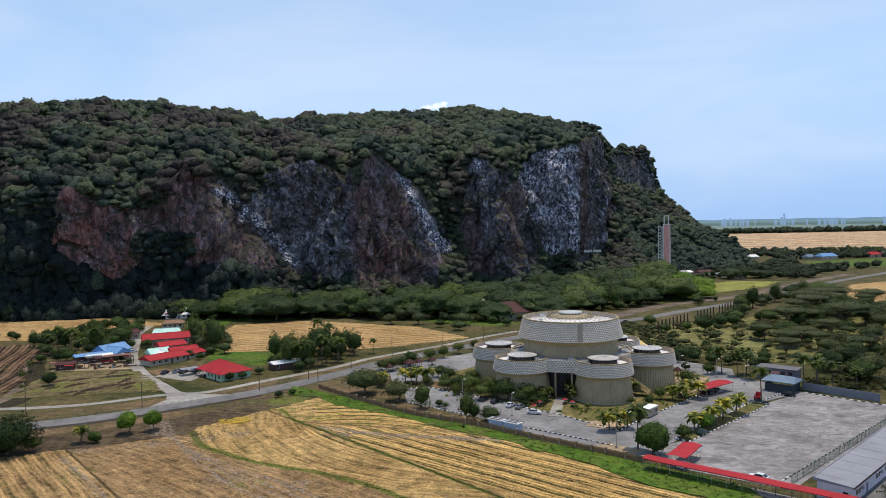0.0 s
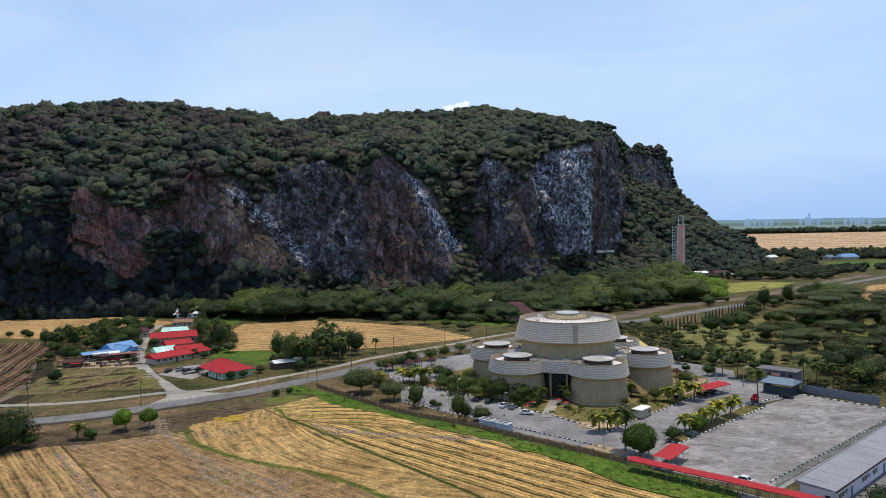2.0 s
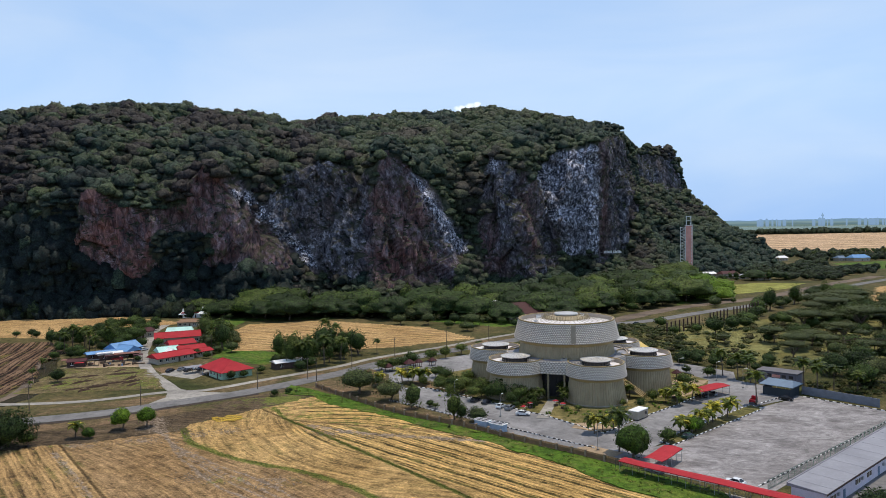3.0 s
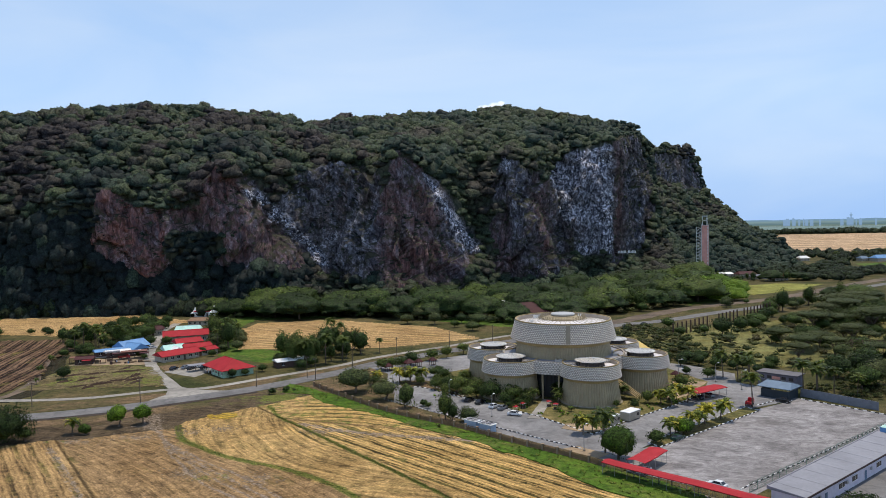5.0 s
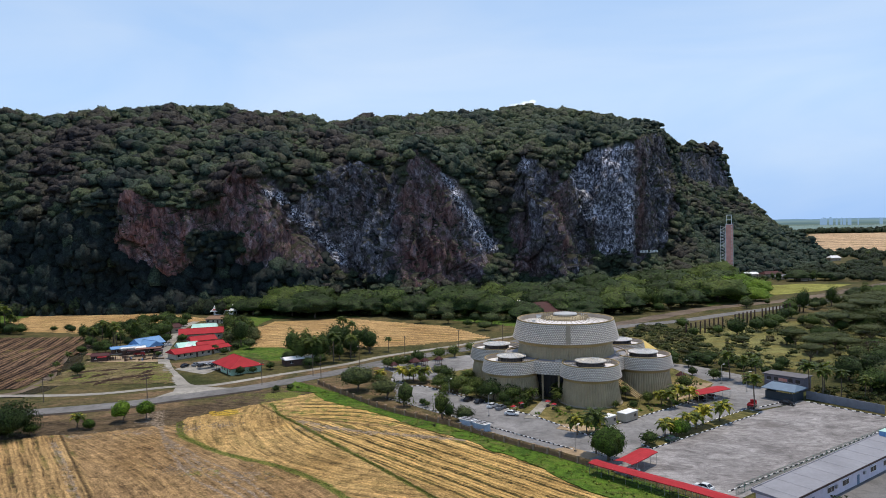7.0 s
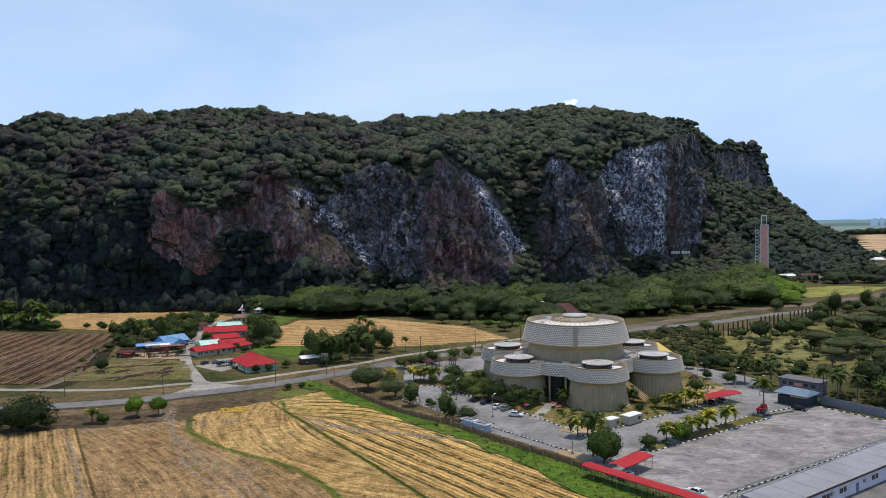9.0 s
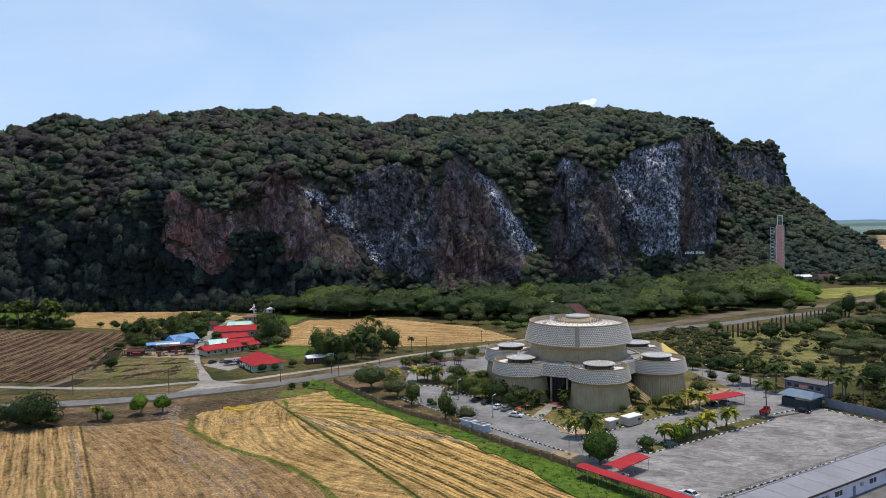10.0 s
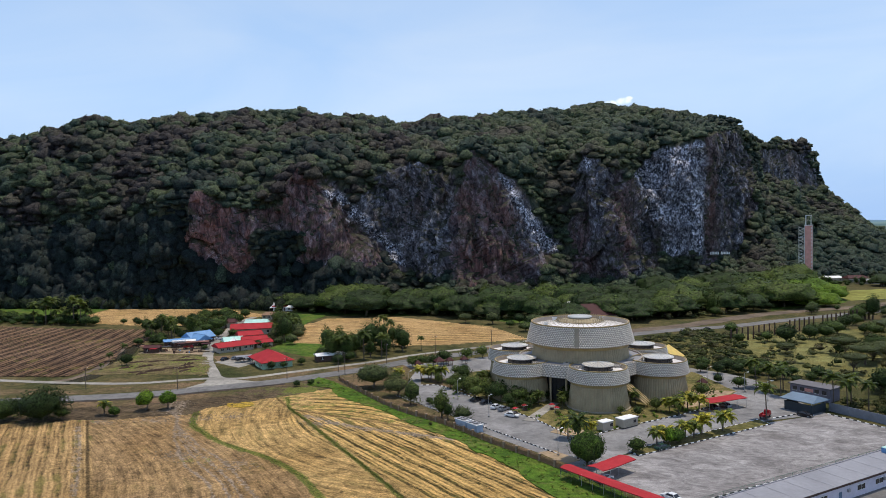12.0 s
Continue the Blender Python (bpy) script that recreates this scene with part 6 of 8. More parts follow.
scatter([BROAD, OLIVE, ACACIA], [(160, 300), (200, 330), (260, 380), (420, 470), (330, 480), (250, 455), (175, 400), (145, 350)], 9.5, 1.15, 16, open_road, 66)
scatter([BROAD, BROAD, OLIVE], [(136, 262), (146, 232), (220, 250), (330, 330), (260, 380), (200, 330), (150, 288)], 8, 1.35, 17, None, 84)
scatter([BROAD, RAIN, OLIVE], [(160, 470), (230, 530), (300, 610), (270, 600), (215, 550), (190, 540)], 10, 1.0, 18, off_meadow, 24)
scatter([BROAD, RAIN], [(240, 450), (262, 490), (338, 600), (390, 655), (330, 600), (240, 500)], 9, 1.0, 19, open_road, 12)
for k in range(17):
    (HIGHPALM, DARKPALM)[k % 3 == 2].plant(-303 + 2.6 * k + 3 * math.sin(k * 2.7), 388 + 6 * math.sin(k * 1.9), 1.2 + 0.35 * math.sin(k * 3.3), label="tall coconut palm in a grove beside the field")
scatter(BROAD, [(-330, 376), (-250, 378), (-262, 396), (-334, 400)], 4.6, 0.85, 20, None, 46)
scatter([BROAD, TALL], [(-372, 376), (-326, 374), (-326, 404), (-380, 410)], 6.5, 1.05, 21, None, 22)
for x, y, s in ((-237.5, 388, 0.7), (-231, 392, 0.75), (-225, 386, 0.7), (-212, 392, 0.85), (-183.8, 338.6, 0.9), (-176, 330, 0.8), (-170, 322, 0.7)):
    BROAD.plant(x, y, s)
for x, y, s in ((-61.3, 364, 1.0), (-54, 352, 0.9), (-180, 352, 0.9), (-188, 345, 0.8), (-31, 325, 0.6)):
    HIGHPALM.plant(x, y, s, label="coconut palm among the village trees")


def woods():
    """Distant woods and shrubs that nobody could count."""
    rng = np.random.default_rng(8)

    def spread(poly, n, r0, r1, tall=0.8):
        xs, ys = [p[0] for p in poly], [p[1] for p in poly]
        x, y = rng.uniform(min(xs), max(xs), n * 4), rng.uniform(min(ys), max(ys), n * 4)
        line = np.array([tuple(q) for q in CLEAR])
        ok = inside(x, y, poly) & (np.min(np.hypot(x[:, None] - line[:, 0], y[:, None] - line[:, 1]), 1) > 8)
        ok &= ~((y > 790) & (y < 952) & (x / y > 0.49) & (x / y < 0.64))
        ok &= ~((y > 660) & (y < 735) & (x > 232) & (x < 300))
        x, y = x[ok][:n], y[ok][:n]
        r = rng.uniform(r0, r1, len(x))
        return np.stack([x, y, r * 0.6], 1), r, r * tall
    sets = [spread([(235, 690), (330, 660), (420, 740), (500, 800), (640, 960), (520, 1010), (430, 900), (330, 810)], 420, 3, 6.5),
            spread([(430, 900), (640, 960), (900, 1000), (1300, 1010), (1300, 1060), (800, 1060), (480, 1060)], 420, 3, 6, 1.1),
            spread([(-420, 452), (-300, 462), (-225, 478), (-175, 462), (-130, 482), (-140, 505), (-200, 490), (-300, 480), (-430, 476)], 330, 3, 6.5, 1.2),
            spread([(-130, 482), (-60, 470), (60, 520), (140, 610), (200, 690), (240, 740), (225, 730), (150, 650), (60, 565), (-50, 505), (-140, 510)], 330, 3, 6.0, 1.1),
            spread([(900, 2350), (2400, 2350), (2500, 2440), (880, 2440)], 620, 8, 15, 0.9),
            spread([(420, 1030), (1100, 950), (1140, 1080), (470, 1150)], 300, 4, 7.5, 0.9),
            spread([(470, 800), (700, 820), (1000, 900), (560, 860)], 120, 3, 5)]
    p, r, h = (np.concatenate([s[k] for s in sets]) for k in range(3))
    forest("distant_woods", p, r, h, rng.uniform(0, 0.6, len(p)), 34, 0.32, LEAF_FAR, "dark belt of distant woods and orchards", "trees", 9, 12, domes=1)
    sets = [spread([(108, 300), (150, 270), (330, 330), (420, 470), (330, 480), (200, 440), (110, 380), (100, 330)], 520, 1.0, 3.4, 0.72),
            spread(STRIP, 10, 0.5, 1.1, 0.8),
            spread([(-128, 395), (-112, 345), (-104, 338), (-98, 330), (-108, 322), (-118, 335), (-135, 400)], 110, 0.5, 1.6, 0.7),
            spread([(130, 228), (150, 240), (150, 262), (122, 250)], 120, 0.6, 1.6, 0.9),
            spread([(66, 318), (108, 298), (114, 380), (94, 396), (56, 350)], 240, 1.0, 3.2, 0.6),
            spread([(-130, 446), (-76, 452), (-10, 426), (30, 412), (70, 434), (110, 456), (150, 494), (190, 540), (200, 552), (150, 508), (70, 448), (30, 426), (-10, 440), (-76, 466), (-130, 460)], 190, 1.2, 3.4, 0.85),
            spread([(-60, 462), (30, 420), (110, 465), (60, 480), (-120, 470)], 160, 0.8, 2.2, 0.8)]
    p, r, h = (np.concatenate([s[k] for s in sets]) for k in range(3))
    forest("scrub", p, r, h, rng.uniform(0.0, 1, len(p)), 60, 0.32, LEAF_SCRUB, "low green scrub and tall grass clumps", "shrubs", 10, 12, 6, 0.7, -0.5, 0.7)
    p, r, h = spread(STRIP, 1500, 0.2, 0.6, 0.6)
    p[:, 2] = 0.3
    tufts = [(p, r, h)]
    for line in BUNDS:
        q = np.array([tuple(v)[:2] for v in spline(line)])
        k = rng.integers(0, len(q) - 1, 420)
        t = rng.uniform(0, 1, (420, 1))
        xy = q[k] * (1 - t) + q[k + 1] * t + rng.normal(0, 0.45, (420, 2))
        s = rng.uniform(0.1, 0.3, 420)
        tufts.append((np.concatenate([xy, np.full((420, 1), 0.2)], 1), s, s * 0.8))
    p, r, h = (np.concatenate([t[k] for t in tufts]) for k in range(3))
    forest("tall_grass", p, r, h, rng.uniform(0, 1, len(p)), 10, 0.8, LEAF_GRASS, "tussocks of fresh green grass along the fence", "grass", 13, 9, 2, 0.7)
    p, r, h = spread([(0, 236), (12, 236), (34, 217), (47, 199), (57, 209), (76, 229), (90, 245), (92, 262), (80, 240), (58, 222), (46, 221), (20, 232), (0, 250)], 150, 0.35, 0.9, 0.8)
    forest("garden_shrubs", p, r, h, rng.uniform(0, 1, len(p)), 30, 0.4, LEAF_BRIGHT, "low clipped garden shrubs round the museum", "shrubs", 12)


woods()


def clods():
    """Broken lumps of mud and straw over the churned ground."""
    rng = np.random.default_rng(31)
    spots = []
    for cx, cy, rx, ry in CHURNED:
        spots.append(np.stack([rng.normal(cx, rx * 0.55, 110), rng.normal(cy, ry * 0.55, 110)], 1))
    for line in TRACKS[:5]:
        q = np.array([tuple(v)[:2] for v in spline(line)])
        spots.append(q[rng.integers(0, len(q), 90)] + rng.normal(0, 0.8, (90, 2)))
    xy = np.concatenate(spots)
    v0, f0 = ico()
    n = len(xy)
    s = rng.uniform(0.06, 0.2, (n, 1, 1)) * np.array([1.3, 1.0, 0.6])
    v = v0[None] * s * rng.uniform(0.7, 1.3, (n, len(v0), 1)) + np.concatenate([xy, np.full((n, 1), 0.14)], 1)[:, None, :]
    f = (f0[None] + (np.arange(n) * len(v0))[:, None, None]).reshape(-1, 3)
    tagged(new("soil_clods", from_arrays("soil_clods", v.reshape(-1, 3), f, CLOD, False, {})), "dark broken clods of mud on the churned paddy", "soil", "", "stuff")


CLOD = plain("mud_clods", (0.20, 0.162, 0.12), 0.95, 0, 0.6, 0.6)
clods()

# bushes round the village houses
for x, y, s in ((-80.5, 273.5, 0.62), (-76.5, 277, 0.5), (-72, 284, 0.6), (-135, 312, 0.5), (-140, 318, 0.6), (-112, 322, 0.7), (-106, 318, 0.6), (-166, 322, 0.9), (-172, 330, 1.0), (-164, 338, 0.9), (-160, 346, 1.1), (-150, 350, 0.9), (-143, 352, 0.8), (-176, 318, 0.8), (-70.5, 300, 0.8), (-57, 288, 0.8), (-54.5, 294, 0.9)):
    BROAD.plant(x, y, s, label="dark green bushy tree among the village houses")
for x, y, s in ((-170, 338, 0.95), (-163, 330, 0.8), (-181, 336, 0.9), (-176, 346, 1.0), (-186, 352, 1.0), (-168, 352, 0.9), (-112, 340, 0.85), (-108, 352, 0.95), (-118, 366, 1.0), (-62, 306, 0.8), (-46, 314, 0.8)):
    HIGHPALM.plant(x, y, s, label="coconut palm among the village trees")
for x, y, s in ((33.0, 232.5, 0.8), (41.5, 233.5, 0.85), (31.0, 229.5, 0.7), (40.8, 229.5, 0.7), (42.0, 238, 0.95)):
    DARKPALM.plant(x, y, s)
for x, y, s in ((28.5, 228.5, 0.55), (40.2, 221.5, 0.3), (31.5, 235, 0.75), (43.5, 234.5, 0.6), (34.5, 240, 0.6), (25.5, 226, 0.4)):
    GARDEN.plant(x, y, s, label="leafy shrub beside the entrance walk")
scatter([HIGHPALM, BROAD, HIGHPALM], [(430, 955), (600, 960), (820, 1000), (800, 1030), (560, 1010), (440, 1000)], 9, 1.0, 41, None, 40)
BROAD.plant(90.0, 140.5, 1.0, None, 1.55, "dark broad tree beside the long building")
BROAD.plant(96.0, 139.0, 0.85, None, 1.3, "dark broad tree beside the long building")
for x, y, s in ((0, 251, 0.8), (-6, 258, 0.7), (12, 236, 0.9), (24, 229, 0.8), (30, 226, 0.55), (-12, 266, 0.75), (4, 244, 0.7)):
    GARDEN.plant(x, y, s, label="leafy green tree along the museum drive")
scatter([BROAD, TALL, RAIN], [(232, 676), (300, 672), (310, 700), (285, 680), (245, 708), (232, 712)], 7, 0.75, 43, None, 26)
scatter([BROAD, TALL, OLIVE], [(150, 405), (200, 432), (300, 492), (385, 590), (440, 660), (430, 600), (320, 470), (230, 425), (160, 390)], 9, 1.05, 44, open_road, 36)
scatter([BROAD, RAIN, OLIVE], [(170, 500), (225, 545), (300, 622), (330, 650), (300, 650), (262, 600), (210, 552), (175, 520)], 9, 0.9, 45, off_meadow, 26)
# trees along the near side of the far road, and the dark wood before it
edge = [q for q in spline(MAIN, 7) if 172 < q.x < 258]
grow = random.Random(5)
for k, q in enumerate(edge):
    off = 13 + grow.uniform(0, 9)
    (BROAD, TALL, BROAD, OLIVE, BROAD)[k % 5].plant(q.x + off * 0.72 + grow.uniform(-2, 2), q.y - off * 0.70, grow.uniform(1.0, 1.6), label="dark green tree at the edge of the far road")
scatter([BROAD, OLIVE, BROAD, ACACIA], [(186, 352), (250, 372), (330, 440), (300, 462), (250, 480), (200, 420)], 8.5, 1.3, 51, open_road, 58)
# ---- compound: fences, kerbs, shelters ----
def at2(p, z=0.0, turn=0.0):
    return pose(p[0], p[1], z, 0, 0, turn)


def heading(a, b):
    return math.degrees(math.atan2(b[1] - a[1], b[0] - a[0]))


def brick_fence():
    line = spline([(-44, 256.4), (-26, 235.5), (-8.9, 218.0), (9.3, 204.6), (25.4, 189.6), (39.3, 177.9), (46.5, 170.8)], 4.4)
    f = thing("boundary_fence", "brown brick pillar fence with metal bars along the compound", "fence", at2(line[0]))
    inv = f.matrix_world.inverted()
    pillar = None
    brickm = plain("brown_brick_pillar", (0.30, 0.215, 0.15), 0.85, 0, 0.35, 1.5)
    bars_m = plain("brown_fence_bars", (0.21, 0.125, 0.07), 0.6, 0.2, 0.3)
    for i, p in enumerate(line):
        d = line[min(i + 1, len(line) - 1)] - line[max(0, i - 1)]
        t = math.degrees(math.atan2(d.y, d.x))
        if pillar is None:
            pillar = bpy.data.meshes.new("pillar")
            bm = boxes((-0.24, -0.24, -0.2, 0.24, 0.24, 1.85), (-0.33, -0.33, 1.85, 0.33, 0.33, 1.98), (-0.28, -0.28, -0.2, 0.28, 0.28, 0.3))
            bm.to_mesh(pillar)
            bm.free()
            pillar.materials.append(brickm)
        part("pillar", pillar, brickm, f).matrix_local = inv @ at2(p, 0, t)
        if i + 1 < len(line):
            q = line[i + 1]
            n = (q - p).length
            bm = bmesh.new()
            box(bm, 0.24, -0.09, -0.2, n - 0.24, 0.09, 0.38)
            box(bm, 0.30, -0.05, 0.46, n - 0.30, 0.05, 1.32)
            for z in (1.42, 1.62):
                box(bm, 0.24, -0.03, z, n - 0.24, 0.03, z + 0.06)
            k = int(n / 0.22)
            for j in range(1, k):
                box(bm, n * j / k - 0.018, -0.018, 0.38, n * j / k + 0.018, 0.018, 1.7)
            tagged(part("bar_panel", bm, bars_m, f), kind="stuff").matrix_local = inv @ at2(p, 0, heading(p, q))


def mesh_fence(name, label, pts, tall, gap, colour):
    """Slender posts, rails and thin upright wires along a line."""
    f = thing(name, label, "fence", at2(pts[0]))
    inv = f.matrix_world.inverted()
    for a, b in zip(pts, pts[1:]):
        a, b = Vector(a), Vector(b)
        n = max(1, round((b - a).length / gap))
        for i in range(n):
            p, q = a.lerp(b, i / n), a.lerp(b, (i + 1) / n)
            w = (q - p).length
            part("post", rods(((0, 0, -0.2), (0, 0, tall), 0.05, None, 6)), colour, f).matrix_local = inv @ at2(p)
            bm = bmesh.new()
            for z in (0.15, tall * 0.5, tall - 0.05):
                box(bm, 0, -0.02, z, w, 0.02, z + 0.05)
            for j in range(1, 14):
                box(bm, w * j / 14 - 0.012, -0.01, 0.1, w * j / 14 + 0.012, 0.01, tall - 0.02)
            tagged(part("wire_panel", bm, colour, f), kind="stuff").matrix_local = inv @ at2(p, 0, heading(p, q))


def kerb(label, pts, closed=False, size=1.15):
    """Kerb stones painted black and white in turn."""
    k = thing("kerb", label, "kerb", at2(pts[0]), "", "structure")
    inv = k.matrix_world.inverted()
    ring = list(pts) + ([pts[0]] if closed else [])
    n = 0
    for a, b in zip(ring, ring[1:]):
        a, b = Vector(a), Vector(b)
        m = max(1, round((b - a).length / size))
        for i in range(m):
            o = part("kerb_stone", KERB[n % 2], WHITE, k)
            o.matrix_local = inv @ at2(a.lerp(b, (i + 0.5) / m), 0.06, heading(a, b))
            n += 1


def kerb_meshes():
    out = []
    for m in (WHITE, BLACK):
        me = bpy.data.meshes.new("kerb_stone")
        bm = boxes((-0.57, -0.13, 0, 0.57, 0.13, 0.27))
        bmesh.ops.bevel(bm, geom=[e for e in bm.edges if e.calc_length() > 1 and e.verts[0].co.z > 0.2], offset=0.05, segments=1, affect="EDGES")
        bm.to_mesh(me)
        bm.free()
        me.materials.append(m)
        out.append(me)
    return out


KERB = kerb_meshes()
brick_fence()
FENCE_GREEN = plain("green_fence_paint", (0.10, 0.19, 0.14), 0.5, 0.2, 0.2)
FENCE_DARK = plain("dark_blue_fence", (0.035, 0.05, 0.065), 0.5, 0.2, 0.2)
mesh_fence("mesh_fence", "green wire mesh fence beside the parking lot", [(74.5, 155.5), (100.0, 178.6), (137.5, 212.5)], 2.2, 3.0, FENCE_GREEN)
mesh_fence("mesh_fence", "dark blue wire fence below the red walkway", [(45.0, 169.6), (70.0, 146.4), (88.0, 130.5)], 2.2, 3.0, FENCE_DARK)
ISLAND = [(60.6, 190.0), (97.2, 226.2), (99.6, 221.8), (62.8, 186.4)]
sheet("kerbed_island", ISLAND, 0.28, LAWN, "kerbed island of dry grass in the parking lot", "verge", 0.3)
kerb("black and white painted kerb round the palm island", ISLAND, True)
kerb("black and white painted kerb along the lot fence", [(73.2, 157.2), (99.0, 180.4), (136.0, 214.0)])
kerb("black and white painted kerb at the lot end", [(118.0, 236.4), (136.0, 215.5)])
kerb("black and white painted kerb round the museum lawn", [(90, 244.2), (76, 228.2), (58, 210.2), (47.4, 197.6), (34, 215.6), (25, 224.6), (12, 239.6), (-2, 257.5)])
kerb("black and white painted kerb along the drive inside the fence", [along(q, -4.9) for q in (34, 60, 84, 112)], False, 0.8)
kerb("black and white painted kerb round the forecourt island", [(-11.9, 253.9), (-6.8, 255.7), (-2.3, 252.9), (3.7, 245.9), (10.8, 239.1)])
kerb("black and white painted kerb by the shed", [(101.5, 228.5), (116, 239.8)])
sheet("garden_path", [(30.4, 213.6), (34.0, 213.2), (39.4, 236.0), (36.6, 237)], 0.19, CONCRETE, "pale concrete path to the museum entrance", "path", 0.2)
sheet("sand_patch", [(40, 203), (46.8, 198.8), (52, 203), (46, 208), (41, 208)], 0.185, SAND, "bare sandy patch at the lawn corner", "ground", 0.2, 0.8)
sheet("sand_patch", [(38, 184.5), (45.5, 177.5), (49, 181), (42.5, 187)], 0.12, SAND, "bare sandy corner by the fence", "ground", 0.2, 0.8)
sheet("sand_patch", [(78, 236), (88, 246), (96, 262), (84, 262), (79, 250), (72, 238)], 0.185, SAND, "bare sandy ground beside the drums", "ground", 0.2, 1.0)


def walkway(a, b, width, tall, label, sag=0.25):
    """A low red sheet roof on slim posts."""
    a, b = Vector(a), Vector(b)
    n = (b - a).length
    w = thing("covered_walkway", label, "canopy", at2(a, 0, heading(a, b)))
    bm = bmesh.new()
    seg = max(2, int(n / 3))
    rows = []
    for i in range(seg + 1):
        x = n * i / seg
        z = tall + sag * noise.noise((x * 0.12, a.x, 0))
        rows.append([bm.verts.new((x, y, z + h)) for y, h in ((-width / 2, -0.25), (-width / 2, -0.08), (0, 0.22), (width / 2, -0.08), (width / 2, -0.25))])
    for p, q in zip(rows, rows[1:]):
        for j in range(4):
            bm.faces.new((p[j], p[j + 1], q[j + 1], q[j]))
    part("roof", bm, RED_ROOF, w, "red sheet metal roof")
    for i in range(seg + 1):
        for y in (-width / 2 + 0.3, width / 2 - 0.3):
            part("post", rods(((n * i / seg * 0.985 + 0.1, y, 0), (n * i / seg * 0.985 + 0.1, y, tall - 0.1), 0.05, None, 6)), STEEL, w)
    part("floor_slab", boxes((0, -width / 2 + 0.1, 0, n, width / 2 - 0.1, 0.14)), CONCRETE, w, "low concrete floor")
    return w


walkway((46.2, 167.6), (70.5, 146.6), 3.4, 3.0, "long red metal roofed walkway on slim posts")
walkway((70.5, 146.6), (86, 133), 3.4, 3.0, "red metal roofed walkway leading to the grey building")
walkway((52.8, 166.5), (60.2, 176.0), 4.6, 3.05, "short red metal roofed parking shelter")
walkway((83.2, 235.0), (95.0, 243.0), 5.4, 3.0, "red metal carport beside the palms")


def long_building():
    a, v = Vector((75.6, 148.4)), Vector((0.725, 0.689))
    n, w = 78.0, 7.6
    b = thing("long_grey_building", "long low lilac building with a grey sheet roof", "building", at2(a, 0, math.degrees(math.atan2(v.y, v.x))))
    part("wall", boxes((0.5, -w + 0.5, 0, n, -0.5, 3.5)), LILAC, b, "pale lilac plaster walls")
    roof = bmesh.new()
    vs = [roof.verts.new(p) for p in ((0, 0, 4.15), (n, 0, 4.15), (n, -w, 3.75), (0, -w, 3.75), (0, 0, 3.5), (n, 0, 3.5), (n, -w, 3.5), (0, -w, 3.5))]
    for f in ((0, 1, 2, 3), (4, 5, 1, 0), (3, 2, 6, 7), (0, 3, 7, 4), (1, 5, 6, 2), (4, 7, 6, 5)):
        roof.faces.new([vs[i] for i in f])
    bmesh.ops.recalc_face_normals(roof, faces=roof.faces)
    r = part("roof", roof, GREY_ROOF, b, "weathered grey sheet roof")
    part("parapet", boxes((0, 0, 3.5, n, 0.22, 4.3)), GREY_ROOF, b)
    for k in range(13):
        part("roof_seam", boxes((3 + k * 6, -0.02, 0.0, 3.05 + k * 6, -w + 0.02, 0.03)), GREY_ROOF, r).matrix_local = Matrix(((1, 0, 0, 0), (0, 1, 0, 0), (0, 0.0526, 1, 4.152), (0, 0, 0, 1)))
    part("fascia", boxes((0, -w - 0.06, 3.3, n, -w + 0.001, 3.72)), DARKWOOD, b)
    for k in range(11):
        x = 3.0 + k * 6.6
        if k % 3 == 1:
            part("door", boxes((x, -w + 0.42, 0.05, x + 1.0, -w + 0.5, 2.1)), BLUE_GREY, b, "blue grey door")
        else:
            win = part("window", boxes((x, -w + 0.43, 1.3, x + 2.6, -w + 0.5, 2.4)), GLASS, b)
            part("frame", boxes((x - 0.07, -w + 0.40, 1.22, x + 2.67, -w + 0.47, 1.30), (x - 0.07, -w + 0.40, 2.4, x + 2.67, -w + 0.47, 2.48), (x + 1.27, -w + 0.40, 1.3, x + 1.33, -w + 0.47, 2.4)), WHITE, win)
    for k in range(5):
        part("air_unit", boxes((6.2 + k * 13, -w + 0.1, 1.7, 7.0 + k * 13, -w + 0.5, 2.3)), STEEL, b, "small air conditioner unit")
    for k in range(7):
        part("gable_window", boxes((0.42, -w + 1.2 + k * 0.0, 1.4, 0.5, -w + 2.2, 2.3)), GLASS, b) if k == 0 else None
    for k in range(2):
        x = 57 + k * 1.6
        tank = thing("water_tank", "pale blue water tank on the roof", "tank", b.matrix_world @ pose(x, -1.3, 4.08))
        part("shell", boxes((-0.7, -0.7, 0, 0.7, 0.7, 1.1)), BLUE_ROOF, tank)
        part("lid", boxes((-0.75, -0.75, 1.1, 0.75, 0.75, 1.2)), MINT, tank)


long_building()
sheet("concrete_apron", [(75, 146), (78, 152), (137, 210), (139, 207), (80, 148)], 0.06, CONCRETE, "strip of pale concrete behind the fence", "pavement")
sheet("service_yard", [(80.5, 142.5), (88, 135), (160, 200), (140, 206)], 0.06, ROAD, "grey paved yard beside the long building", "pavement")


def simple_wall(name, label, a, b, tall, thick, material, category="wall"):
    n = (Vector(b) - Vector(a)).length
    w = thing(name, label, category, at2(a, 0, heading(a, b)))
    part("panel", boxes((0, -thick / 2, -0.2, n, thick / 2, tall)), material, w)
    for k in range(int(n / 3) + 1):
        part("pier", boxes((k * 3 - 0.15, -thick / 2 - 0.06, -0.2, k * 3 + 0.15, thick / 2 + 0.06, tall + 0.06)), material, w)


simple_wall("screen_wall", "plain grey blue screen wall at the lot end", (119.6, 240.5), (134.6, 222.5), 2.6, 0.2, plain("grey_blue_wall", (0.20, 0.21, 0.24), 0.85, 0, 0.2))


